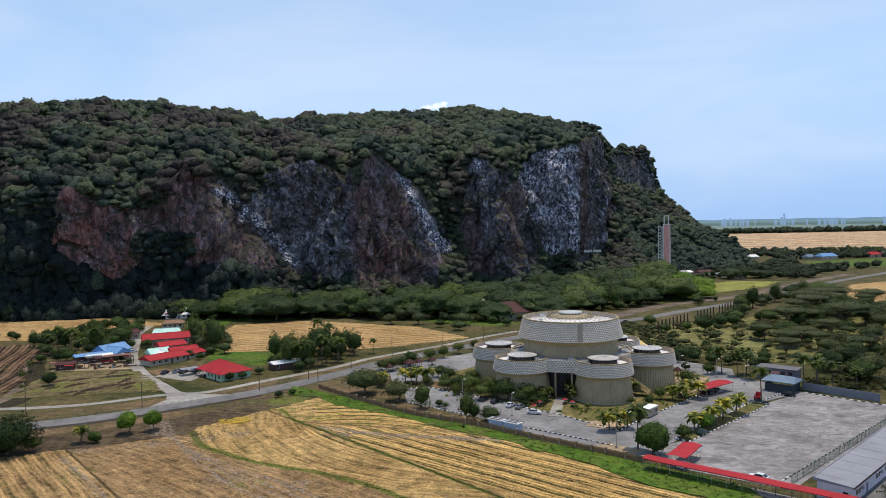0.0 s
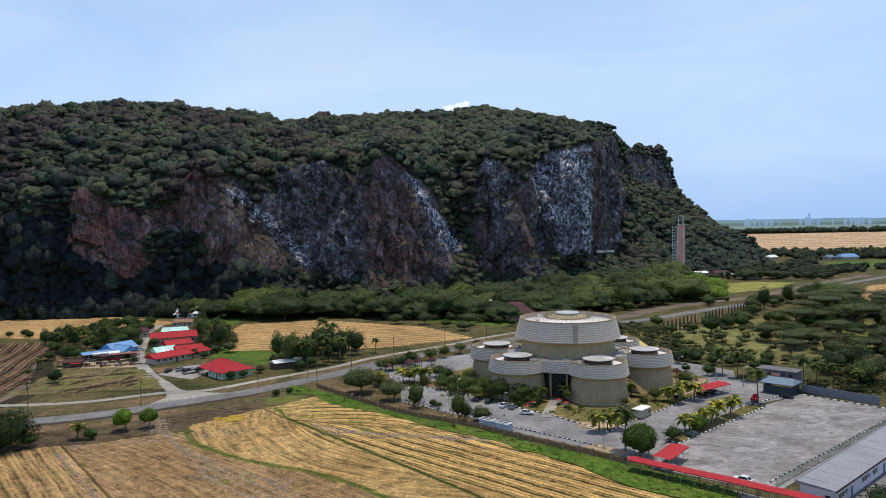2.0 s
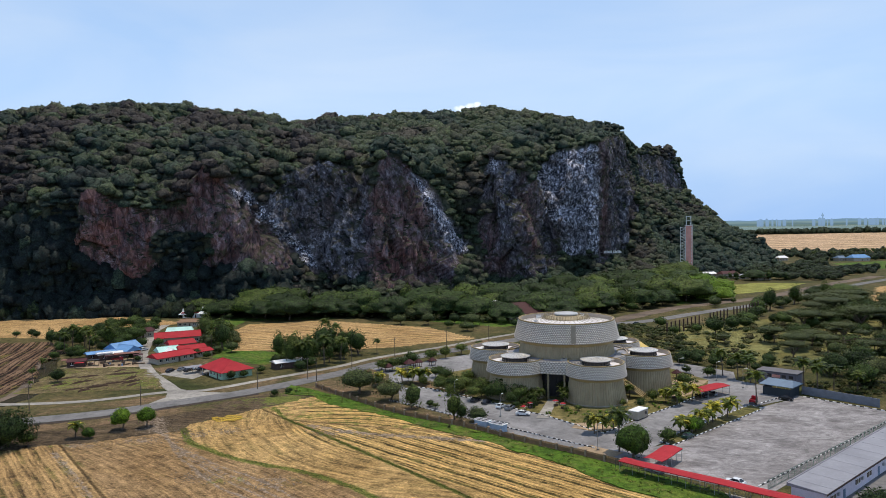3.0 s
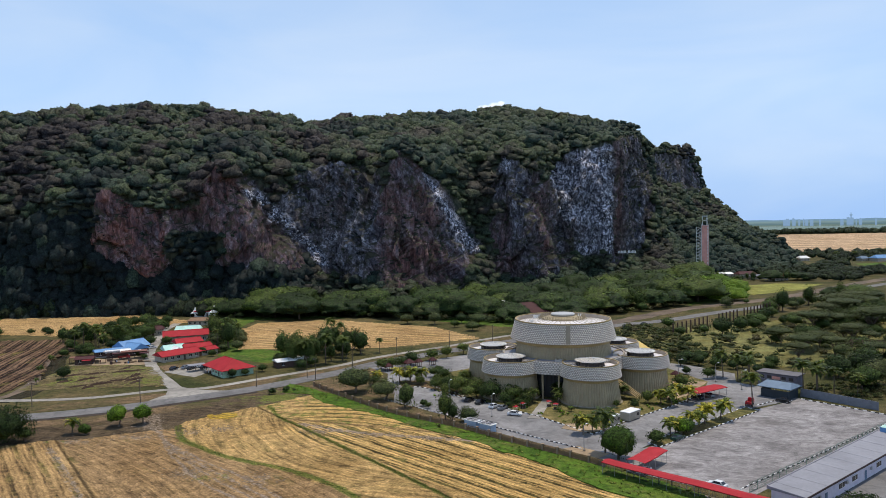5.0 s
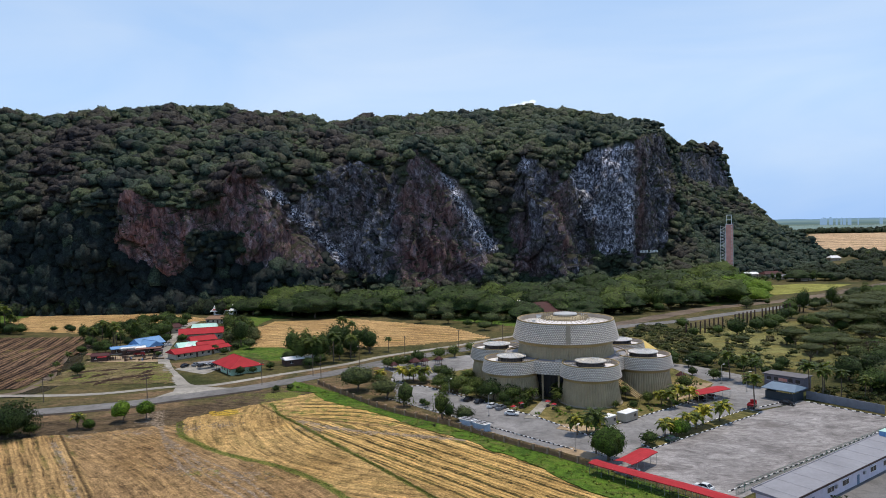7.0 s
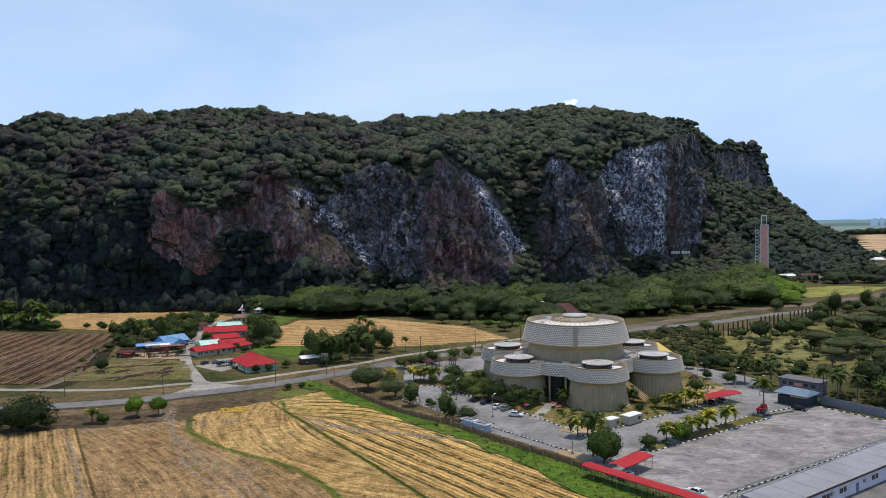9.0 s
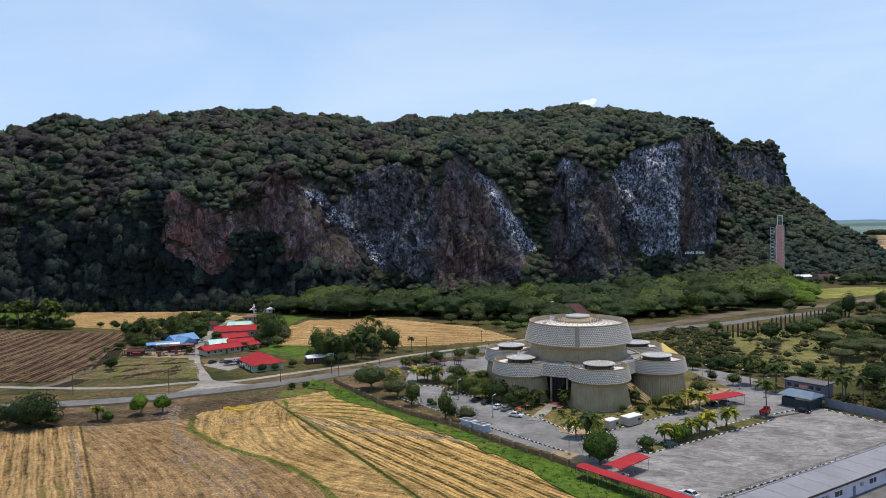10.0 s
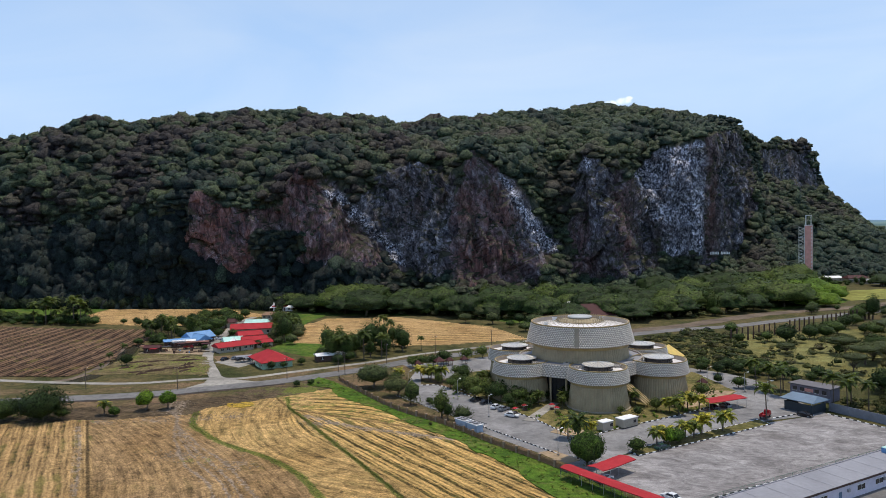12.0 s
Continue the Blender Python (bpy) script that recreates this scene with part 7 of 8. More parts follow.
def cabin(p, turn, n, w, label):
    c = thing("site_cabin", label, "cabin", at2(p, 0.05, turn))
    part("body", boxes((-n / 2, -w / 2, 0.25, n / 2, w / 2, 2.55)), CREAM, c, "cream corrugated walls")
    part("roof", boxes((-n / 2 - 0.1, -w / 2 - 0.1, 2.55, n / 2 + 0.1, w / 2 + 0.1, 2.72)), WHITE, c, "white flat roof")
    part("skid", boxes((-n / 2, -w / 2 + 0.1, 0, n / 2, -w / 2 + 0.3, 0.25), (-n / 2, w / 2 - 0.3, 0, n / 2, w / 2 - 0.1, 0.25)), BLACK, c)
    for k in range(int(n / 0.5)):
        part("rib", boxes((-n / 2 + 0.2 + k * 0.5, -w / 2 - 0.03, 0.3, -n / 2 + 0.28 + k * 0.5, -w / 2 + 0.001, 2.5)), CREAM, c)
    win = part("window", boxes((n * 0.18, -w / 2 - 0.045, 1.2, n * 0.18 + 1.1, -w / 2 - 0.002, 2.0)), GLASS, c)
    part("door", boxes((n / 2 - 0.002, -0.4, 0.3, n / 2 + 0.04, 0.45, 2.3)), WHITE, c)
    return c


cabin((60.2, 213.0), 48, 6.0, 3.0, "cream site cabin with a white roof on the drive")
cabin((54.2, 208.0), 48, 4.0, 2.6, "small cream site cabin beside the palms")


def kiosk(p, turn, label):
    k = thing("vendor_kiosk", label, "kiosk", at2(p, 0.05, turn))
    part("body", boxes((-2.2, -1.1, 0, 2.2, 1.1, 2.2)), plain("pale_blue_panel", (0.36, 0.46, 0.58), 0.6), k, "pale blue side panels")
    part("roof", boxes((-2.4, -1.4, 2.2, 2.4, 1.4, 2.36)), WHITE, k, "white flat roof")
    for j in range(5):
        part("roof_panel", boxes((-2.1 + j * 0.85, -1.2, 2.36, -1.45 + j * 0.85, 1.2, 2.42)), BLACK if j % 2 else GREY_ROOF, k, "dark roof panel")
    part("hatch", boxes((-1.6, 1.1, 1.0, 1.6, 1.16, 2.0)), BLACK, k)
    part("awning", boxes((-2.2, 1.4, 2.1, 2.2, 2.6, 2.16)), BLACK, k, "dark awning")


kiosk((14.6, 204.3), -40, "white roofed kiosk behind the fence")
kiosk((18.8, 200.6), -40, "pale blue kiosk with white roof behind the fence")


def guard_house():
    g = thing("guard_house", "lilac grey service block with a flat roof", "building", at2((119.5, 257.5), 0, -42))
    part("wall", boxes((-6.5, -3, 0, 6.5, 3, 4.1)), plain("lilac_grey_wall", (0.20, 0.185, 0.23), 0.85, 0, 0.2), g)
    part("roof", boxes((-7.0, -3.6, 4.1, 7.0, 3.6, 4.4)), plain("dark_grey_roof", (0.13, 0.125, 0.14), 0.8), g, "flat grey roof")
    for k in range(5):
        w = part("window", boxes((-5.6 + k * 2.4, -3.06, 2.2, -4.2 + k * 2.4, -2.98, 3.4)), GLASS, g)
        part("frame", boxes((-5.68 + k * 2.4, -3.1, 2.1, -4.12 + k * 2.4, -3.0, 2.2)), WHITE, w)
    part("sign_board", boxes((-1.6, -3.12, 2.3, 1.2, -3.07, 3.3)), PINK, g, "faded pink sign board")
    s = thing("open_shed", "open shed with a faded blue roof and dark netting", "shed", at2((112.8, 240.6), 0, -44))
    part("roof", hip_roof(9.5, 8.0, 3.6, 5.0, 0.6, 0.3), BLUE_GREY, s, "faded blue metal roof")
    part("netting", boxes((-4.3, -3.6, 0, 4.3, -3.5, 2.7), (-4.4, -3.6, 0, -4.3, 3.6, 2.7), (4.3, -3.6, 0, 4.4, 3.6, 2.7)), FENCE_DARK, s, "dark netting sides")
    for x in (-4.2, 0, 4.2):
        for y in (-3.5, 3.5):
            part("post", rods(((x, y, 0), (x, y, 3.7), 0.08, None, 6)), STEEL, s)


def hip_roof(n, w, eave, ridge, hang=0.5, hip=0.5, thick=0.18):
    """A roof over n by w; hip 0 is a gable, 1 a full hip."""
    bm = bmesh.new()
    x, y = n / 2 + hang, w / 2 + hang
    k = max(0.2, x - hip * y)
    lo = [bm.verts.new(p) for p in ((-x, -y, eave), (x, -y, eave), (x, y, eave), (-x, y, eave))]
    un = [bm.verts.new((v.co.x, v.co.y, eave - thick)) for v in lo]
    a, b = bm.verts.new((-k, 0, ridge)), bm.verts.new((k, 0, ridge))
    bm.faces.new((lo[0], lo[1], b, a))
    bm.faces.new((lo[2], lo[3], a, b))
    bm.faces.new((lo[1], lo[2], b))
    bm.faces.new((lo[3], lo[0], a))
    for i in range(4):
        j = (i + 1) % 4
        bm.faces.new((lo[i], un[i], un[j], lo[j]))
    bm.faces.new(un)
    bmesh.ops.recalc_face_normals(bm, faces=bm.faces)
    return bm


guard_house()


# ---- vehicles ----
def paint(name, c):
    n = Nodes(name, 0.25, 0.1, 0.5)
    return n.done(n.ramp(n.noise(1.5, 3), (0.3, tuple(0.9 * v for v in c)), (0.7, c)))


CAR_PAINT = {"white": paint("white_car_paint", (0.75, 0.76, 0.78)), "black": paint("black_car_paint", (0.02, 0.02, 0.024)), "grey": paint("grey_car_paint", (0.22, 0.23, 0.25)), "red": paint("red_car_paint", (0.38, 0.025, 0.03)), "green": paint("dark_green_car_paint", (0.03, 0.07, 0.055))}


def loft(profile, half, pinch):
    """A car shell from a side profile (x, z); pinch narrows it with height."""
    bm = bmesh.new()
    sides = []
    for s in (-1, 1):
        sides.append([bm.verts.new((x, s * (half - pinch * max(0, z - 0.75)), z)) for x, z in profile])
    n = len(profile)
    for i in range(n):
        j = (i + 1) % n
        bm.faces.new((sides[0][i], sides[0][j], sides[1][j], sides[1][i]))
    bm.faces.new(sides[0])
    bm.faces.new(sides[1])
    bmesh.ops.recalc_face_normals(bm, faces=bm.faces)
    bmesh.ops.bevel(bm, geom=[e for e in bm.edges if abs(e.verts[0].co.y - e.verts[1].co.y) < 0.3], offset=0.05, segments=2, affect="EDGES")
    return bm


def build_car(p, turn, colour, label, tall=1.45):
    c = thing("car", label, "car", at2(p, 0.09, turn), "parked cars")
    body = CAR_PAINT[colour]
    k = tall / 1.45
    part("body", loft([(-2.15, 0.3), (2.1, 0.3), (2.18, 0.6), (2.0, 0.82), (1.0, 0.94), (-1.5, 0.98), (-2.1, 0.95), (-2.2, 0.6)], 0.86, 0.12), body, c)
    part("cabin", loft([(1.05, 0.93), (0.35, 1.42 * k), (-1.0, 1.45 * k), (-1.75, 0.96)], 0.84, 0.32), GLASS, c, "dark tinted windows")
    part("roof", loft([(0.42, 1.40 * k), (0.3, 1.47 * k), (-0.95, 1.49 * k), (-1.1, 1.42 * k)], 0.82, 0.26), body, c)
    for s in (-1, 1):
        part("headlight", boxes((2.02, s * 0.62 - 0.16, 0.62, 2.19, s * 0.62 + 0.16, 0.76)), WHITE, c)
        part("pillar", rods(((0.98, s * 0.76, 0.95), (0.40, s * 0.64, 1.42 * k), 0.05, None, 5), ((-1.0, s * 0.64, 1.44 * k), (-1.65, s * 0.76, 0.97), 0.06, None, 5)), body, c)
        for x in (-1.35, 1.35):
            w = part("wheel", rods(((x, s * 0.68, 0.31), (x, s * 0.88, 0.31), 0.32, None, 16)), BLACK, c)
            part("rim", rods(((x, s * 0.87, 0.31), (x, s * 0.90, 0.31), 0.2, None, 12)), STEEL, w)
    return c


cars = {}
for p, turn, colour, label in (
        ((26.8, 217.2), -15, "white", "white sedan parked beside the garden path"),
        ((20.6, 226.3), 60, "white", "white hatchback parked under the trees"),
        ((23.2, 224.2), 60, "grey", "grey hatchback parked under the trees"),
        ((16.2, 231.6), 60, "black", "black car parked under the trees"),
        ((12.6, 234.6), 60, "black", "black car parked under the trees"),
        ((68.7, 158.6), 135, "white", "white sedan alone on the parking lot"),
        ((55.0, 167.6), 50, "white", "white car beneath the red shelter"),
        ((111.0, 232.4), -42, "black", "black car beside the shed"),
        ((68.8, 193.0), 45, "green", "dark green car beside the palm island"),
        ((86.0, 237.2), 120, "black", "black car beneath the red carport"),
        ((90.0, 240.0), 120, "grey", "grey car beneath the red carport"),
        ((102.8, 404.5), 40, "black", "black car driving on the far road"),
        ((92.0, 398.5), 40, "grey", "grey car on the far road"),
        ((-110.5, 288.5), 80, "black", "black car in the gravel yard"),
        ((-106.8, 291.0), 80, "grey", "grey car in the gravel yard"),
        ((-103.6, 289.5), 80, "black", "dark car in the gravel yard"),
        ((-101.5, 293.5), 60, "white", "white car beside the hipped house"),
        ((-98.5, 291.0), 60, "black", "black car beside the hipped house"),
        ((-144.6, 340.0), 60, "white", "white car beside the blue roofed house")):
    if colour in cars:
        ob = copy_thing(cars[colour], at2(p, 0.09, turn))
        tagged(ob, label)
    else:
        cars[colour] = build_car(p, turn, colour, label)


def truck(p, turn, label, m=None):
    t = thing("small_truck", label, "truck", at2(p, 0.08, turn))
    c = CAR_PAINT["red"]
    part("cab", loft([(0.9, 0.5), (2.4, 0.5), (2.45, 1.2), (2.0, 2.0), (0.9, 2.05)], 0.9, 0.1), c, t, "red cab")
    part("windscreen", boxes((2.1, -0.7, 1.25, 2.32, 0.7, 1.85)), GLASS, t)
    part("bed", boxes((-2.5, -0.95, 0.75, 0.85, 0.95, 0.9), (-2.5, -0.95, 0.9, 0.85, -0.88, 1.4), (-2.5, 0.88, 0.9, 0.85, 0.95, 1.4), (-2.5, -0.95, 0.9, -2.43, 0.95, 1.4)), c, t)
    for s in (-1, 1):
        for x in (-1.6, 1.6):
            w = part("wheel", rods(((x, s * 0.7, 0.38), (x, s * 0.95, 0.38), 0.38, None, 14)), BLACK, t)
            part("rim", rods(((x, s * 0.94, 0.38), (x, s * 0.97, 0.38), 0.2, None, 10)), STEEL, w)


truck((99.6, 229.2), 60, "small red truck parked under the tall palm")
truck((-144.5, 313.5), 20, "red truck parked in front of the farm shed")


# ---- museum extras ----
def gold_stair():
    s = thing("gold_beam_stair", "sloping gold beams of an outside stair", "stair", at2((63.2, 238.5), 0, -38))
    for k in range(4):
        part("beam", rods(((-5.0, -1.6 + k * 1.1, 6.6), (5.2, -1.6 + k * 1.1, 1.2), 0.17, None, 6)), GOLD, s)
        part("leg", rods(((4.9, -1.6 + k * 1.1, 0.1), (4.9, -1.6 + k * 1.1, 1.5), 0.15, None, 6)), GOLD, s)
    part("soffit", boxes((-0.1, -1.5, -0.1, 0.1, 1.6, 0.1)), CLAD, s).matrix_local = pose(0, 0, 3.6, 0, 28, 0) @ Matrix.Diagonal((48, 1, 1, 1))
    y = thing("yellow_ramp", "yellow sloping roof beside the far drum", "roof", at2((77.5, 283.5), 0, -20))
    part("panel", boxes((-3.5, -4.5, -0.12, 3.5, 4.5, 0.12)), plain("yellow_sheet", (0.62, 0.44, 0.10), 0.5), y).matrix_local = pose(0, 0, 9.3, 0, 32, 0)
    for a in (-3, 3):
        for b in (-3.6, 3.6):
            part("post", rods(((a * 0.85, b, 0), (a * 0.85, b, 9.2 - a * 0.55), 0.14, None, 6)), CLAD, y)


gold_stair()


def roof_units():
    for x, y, z, w, n in ((-9, 6, 23.35, 1.6, "rooftop vent box"), (7, 9, 23.4, 1.4, "rooftop vent box"), (-11, -5, 23.0, 1.1, "rooftop vent box")):
        v = thing("roof_vent", "small white metal vent box on the drum roof", "vent", pose(MUSEUM[0] + x, MUSEUM[1] + y, z))
        part("casing", boxes((-w / 2, -w / 2, -0.2, w / 2, w / 2, 0.9)), WHITE, v)
        part("hood", boxes((-w / 2 - 0.12, -w / 2 - 0.12, 0.9, w / 2 + 0.12, w / 2 + 0.12, 1.05)), STEEL, v)
    for a in (215, 260, 300, 335):
        x, y = 18.6 * math.cos(radians(a)), 18.6 * math.sin(radians(a))
        v = thing("podium_unit", "grey cooling unit on the podium roof", "vent", pose(MUSEUM[0] + x, MUSEUM[1] + y, 12.2, 0, 0, a))
        part("casing", boxes((-0.7, -1.0, 0, 0.7, 1.0, 0.9)), STEEL, v)
        part("fan_grille", rods(((0, 0, 0.9), (0, 0, 0.95), 0.45, None, 12)), BLACK, v)


roof_units()


def lamp_post(p, tall, turn, label):
    l = thing("street_lamp", label, "street lamp", at2(p, 0, turn))
    part("pole", rods(((0, 0, 0), (0, 0, tall), 0.09, 0.06, 8)), STEEL, l)
    part("arm", rods(((0, 0, tall - 0.1), (1.2, 0, tall + 0.25), 0.04, None, 6)), STEEL, l)
    part("lantern", boxes((0.95, -0.16, tall + 0.15, 1.7, 0.16, tall + 0.3)), WHITE, l)
    part("base", boxes((-0.25, -0.25, 0, 0.25, 0.25, 0.35)), CONCRETE, l)
    return l


lamp = lamp_post((43.3, 183.6), 6.5, 45, "slim steel street lamp by the drive")
for p, t in (((84, 253), 0), ((99, 262), 30), ((6, 236), 60), ((-14, 246), 60), ((88, 270), 0), ((104, 250), 0), ((20, 216), 60)):
    copy_thing(lamp, at2(p, 0, t))


def utility_pole(p, turn, tall=8.5):
    u = thing("utility_pole", "weathered utility pole beside the road", "pole", at2(p, 0, turn))
    part("shaft", rods(((0, 0, -0.3), (0, 0, tall), 0.15, 0.1, 8)), BARK, u)
    part("crossarm", boxes((-0.8, -0.05, tall - 0.7, 0.8, 0.05, tall - 0.58)), BARK, u)
    for x in (-0.7, 0, 0.7):
        part("insulator", rods(((x, 0, tall - 0.58), (x, 0, tall - 0.4), 0.05, None, 6)), WHITE, u)
    return u


pole = utility_pole((-97.3, 233.4), 30)
for p in ((-65.2, 256.2), (-50.5, 271.5), (-131.5, 228.0), (-168, 216), (-37, 292), (-22, 316), (0, 336), (20, 352), (-46.5, 268.5)):
    copy_thing(pole, at2(p, 0, 40))


def pavilion(p, turn, label, s=1.0):
    v = thing("roadside_pavilion", label, "pavilion", at2(p, 0, turn))
    part("roof", hip_roof(4.2 * s, 3.4 * s, 2.5, 4.0, 0.5, 0.9), RED_DARK, v, "dark red tiled roof")
    for x in (-1.8, 1.8):
        for y in (-1.4, 1.4):
            part("post", rods(((x * s, y * s, 0), (x * s, y * s, 2.45), 0.12, None, 6)), DARKWOOD, v)
    part("bench", boxes((-1.6 * s, -1.3 * s, 0.3, 1.6 * s, -0.9 * s, 0.45), (-1.4 * s, -1.2 * s, 0, -1.2 * s, -1.0 * s, 0.3), (1.2 * s, -1.2 * s, 0, 1.4 * s, -1.0 * s, 0.3)), DARKWOOD, v)
    return v


pav = pavilion((-13.4, 288.6), 40, "small open pavilion with a dark red roof", 0.75)
for p in ((-9.9, 292.3), (-4.5, 295.5), (-21.0, 283.5), (86.0, 266.0)):
    copy_thing(pav, at2(p, 0, 40) @ Matrix.Diagonal((0.72, 0.72, 0.85, 1)))


def parasol(p, turn):
    """A small red and white canopy on a stand."""
    u = thing("red_canopy_stall", "small stall under a red and white canopy", "stall", at2(p, 0.16, turn) @ Matrix.Diagonal((0.62, 0.62, 0.75, 1)))
    part("canopy", hip_roof(2.2, 1.6, 2.2, 2.7, 0.2, 0.8, 0.06), RED_ROOF, u, "red canopy")
    part("valance", boxes((-1.3, -1.02, 1.95, 1.3, -0.98, 2.14), (-1.3, 0.98, 1.95, 1.3, 1.02, 2.14)), WHITE, u, "white trim")
    part("counter", boxes((-0.9, -0.5, 0, 0.9, 0.5, 0.85)), DARKWOOD, u)
    for x in (-1.0, 1.0):
        for y in (-0.7, 0.7):
            part("post", rods(((x, y, 0), (x, y, 2.2), 0.04, None, 6)), STEEL, u)


for p, turn in (((29.6, 225.2), 40), ((37.8, 227.5), 20), ((27.2, 221.0), 60), ((77.0, 236.0), 10), ((39.6, 224.0), -15)):
    parasol(p, turn)


# ---- village ----
def house(name, label, p, turn, n, w, eave, ridge, roof, wall, hip=0.3, hang=0.7, windows=4, gable=True, open_side=0.0):
    h = thing(name, label, "house", at2(p, 0, turn))
    x1 = n / 2 - n * open_side
    part("wall", boxes((-n / 2 if not open_side else -n / 2 + n * open_side, -w / 2, 0, n / 2, w / 2, eave)), wall, h)
    r = part("roof", hip_roof(n, w, eave + 0.1, ridge, hang, hip), roof, h)
    part("ridge_cap", rods(((-(n / 2 + hang) + hip * (w / 2 + hang), 0, ridge + 0.02), ((n / 2 + hang) - hip * (w / 2 + hang), 0, ridge + 0.02), 0.12, None, 6)), roof, r)
    if hip < 0.05:
        for s in (-1, 1):
            bm = bmesh.new()
            bm.faces.new([bm.verts.new((s * (n / 2 - 0.01), y, z)) for y, z in ((-w / 2, eave), (w / 2, eave), (0, ridge - 0.3))])
            bmesh.ops.solidify(bm, geom=bm.faces, thickness=0.12)
            part("gable", bm, wall, h)
    k = max(1, windows)
    for i in range(k):
        x = -n / 2 + n * open_side + (n * (1 - open_side)) * (i + 0.5) / k
        if i == k // 2:
            part("door", boxes((x - 0.45, -w / 2 - 0.05, 0.05, x + 0.45, -w / 2 + 0.02, 2.1)), DARKWOOD, h)
        else:
            g = part("window", boxes((x - 0.6, -w / 2 - 0.04, 1.0, x + 0.6, -w / 2 + 0.02, 2.1)), GLASS, h)
            part("frame", boxes((x - 0.7, -w / 2 - 0.07, 0.9, x + 0.7, -w / 2 - 0.03, 1.0), (x - 0.04, -w / 2 - 0.07, 1.0, x + 0.04, -w / 2 - 0.03, 2.1)), WHITE, g)
    if open_side:
        for x in np.linspace(-n / 2, -n / 2 + n * open_side - 0.8, 3):
            for y in (-w / 2 + 0.2, w / 2 - 0.2):
                part("post", rods(((x, y, 0), (x, y, eave + 0.05), 0.1, None, 6)), WHITE, h)
    return h


house("hipped_house", "low pale green house under a broad red hipped roof", (-85.2, 282.6), -46, 18.0, 12.5, 2.7, 6.2, RED_ROOF, GREENWALL, 0.8, 0.8, 4, True, 0.4)
house("row_house", "long white house with a red metal roof", (-120.0, 313.0), 52, 17.0, 8.0, 2.5, 4.3, RED_ROOF, CREAM, 0.0, 0.8, 6)
house("row_house", "house with a white and mint gabled roof", (-126.0, 322.6), 39, 8.0, 8.0, 2.8, 4.9, MINT, CREAM, 0.0, 0.8, 3)
house("row_house", "house with a red metal roof behind the mint gable", (-116.5, 326.5), 39, 12.0, 7.0, 3.0, 4.9, RED_ROOF, CREAM, 0.1, 0.6, 4)
house("row_house", "house with a wide red metal roof", (-128.0, 343.0), 39, 12.0, 8.0, 3.0, 4.8, RED_ROOF, CREAM, 0.1, 0.6, 4)
house("row_house", "long house with a red metal roof", (-138.0, 364.0), 25, 21, 10.0, 3.2, 5.6, RED_ROOF, CREAM, 0.0, 0.8, 6)
house("row_house", "house with a pale mint roof", (-143.5, 380.0), 20, 13, 8.0, 3.4, 5.6, MINT, CREAM, 0.2, 0.6, 4)
house("row_house", "house with a dark red roof", (-166.5, 384.0), 20, 13, 8.0, 3.2, 5.0, RED_DARK, CREAM, 0.3, 0.6, 4)
house("row_house", "house with a red roof beside the trees", (-126, 376.0), 20, 8, 6.0, 3.0, 4.6, RED_ROOF, CREAM, 0.2, 0.6, 3)
house("brown_house", "old house with a brown tiled roof", (-156.0, 424.0), 12, 11, 8.0, 2.7, 4.4, plain("brown_tiles", (0.22, 0.13, 0.08), 0.8), CREAM, 0.4, 0.7, 4)
house("blue_house", "wooden house with a blue metal roof", (-151.0, 332.5), 62, 12, 9.0, 2.8, 5.6, BLUE_ROOF, DARKWOOD, 0.0, 0.8, 4)
house("blue_house_porch", "cross gabled blue roofed front of the wooden house", (-146.5, 326.5), -28, 9, 6.5, 2.8, 5.2, BLUE_ROOF, DARKWOOD, 0.0, 0.9, 2)
house("verandah_roof", "low white sheet roof over a verandah", (-149.0, 320.5), 36, 14, 4.0, 2.5, 3.3, WHITE, DARKWOOD, 0.0, 0.5, 3)
house("mint_porch", "small porch with a white and mint gable", (-122.5, 318.5), -51, 7, 5.0, 2.7, 4.6, WHITE, CREAM, 0.0, 0.7, 2)
house("row_house_annex", "low annex with a red sheet roof", (-111.5, 325.0), 52, 8, 6.0, 2.3, 3.5, RED_ROOF, CREAM, 0.0, 0.6, 2)
house("blue_house_wing", "low wing with a pale blue metal roof", (-155.0, 322.0), 40, 14, 5.0, 2.6, 3.5, BLUE_ROOF, DARKWOOD, 0.0, 0.7, 4)
house("white_shed", "open shed with a pale metal roof", (-63.8, 296.2), 35, 13, 6.0, 2.6, 3.4, WHITE, DARKWOOD, 0.0, 0.5, 3)
house("farm_hut", "small dark hut with a rusty roof", (-156.8, 303.0), 20, 7, 5.0, 2.3, 3.3, RED_DARK, DARKWOOD, 0.1, 0.5, 2)
house("maroon_house", "raised house with steep maroon tiled roofs", (12, 462), 30, 20, 10.0, 4.0, 9.0, RED_DARK, DARKWOOD, 0.35, 1.0, 5)
house("maroon_hall", "broad hall under a maroon hipped roof", (42, 436), 25, 26, 17.0, 4.0, 10.0, RED_DARK, CREAM, 0.8, 1.2, 5)
house("maroon_house", "small house with a maroon roof among the trees", (78, 500), 25, 11, 8.0, 4.0, 9.0, RED_DARK, DARKWOOD, 0.6, 0.9, 3)
house("maroon_house", "house with a dark red roof among the trees", (-40, 478), 10, 16, 9.0, 4.0, 8.0, RED_DARK, DARKWOOD, 0.4, 0.9, 4)
house("white_house", "white roofed building half hidden by the trees", (34, 470), 20, 18, 8.0, 5.0, 7.6, WHITE, WHITE, 0.2, 0.8, 4)
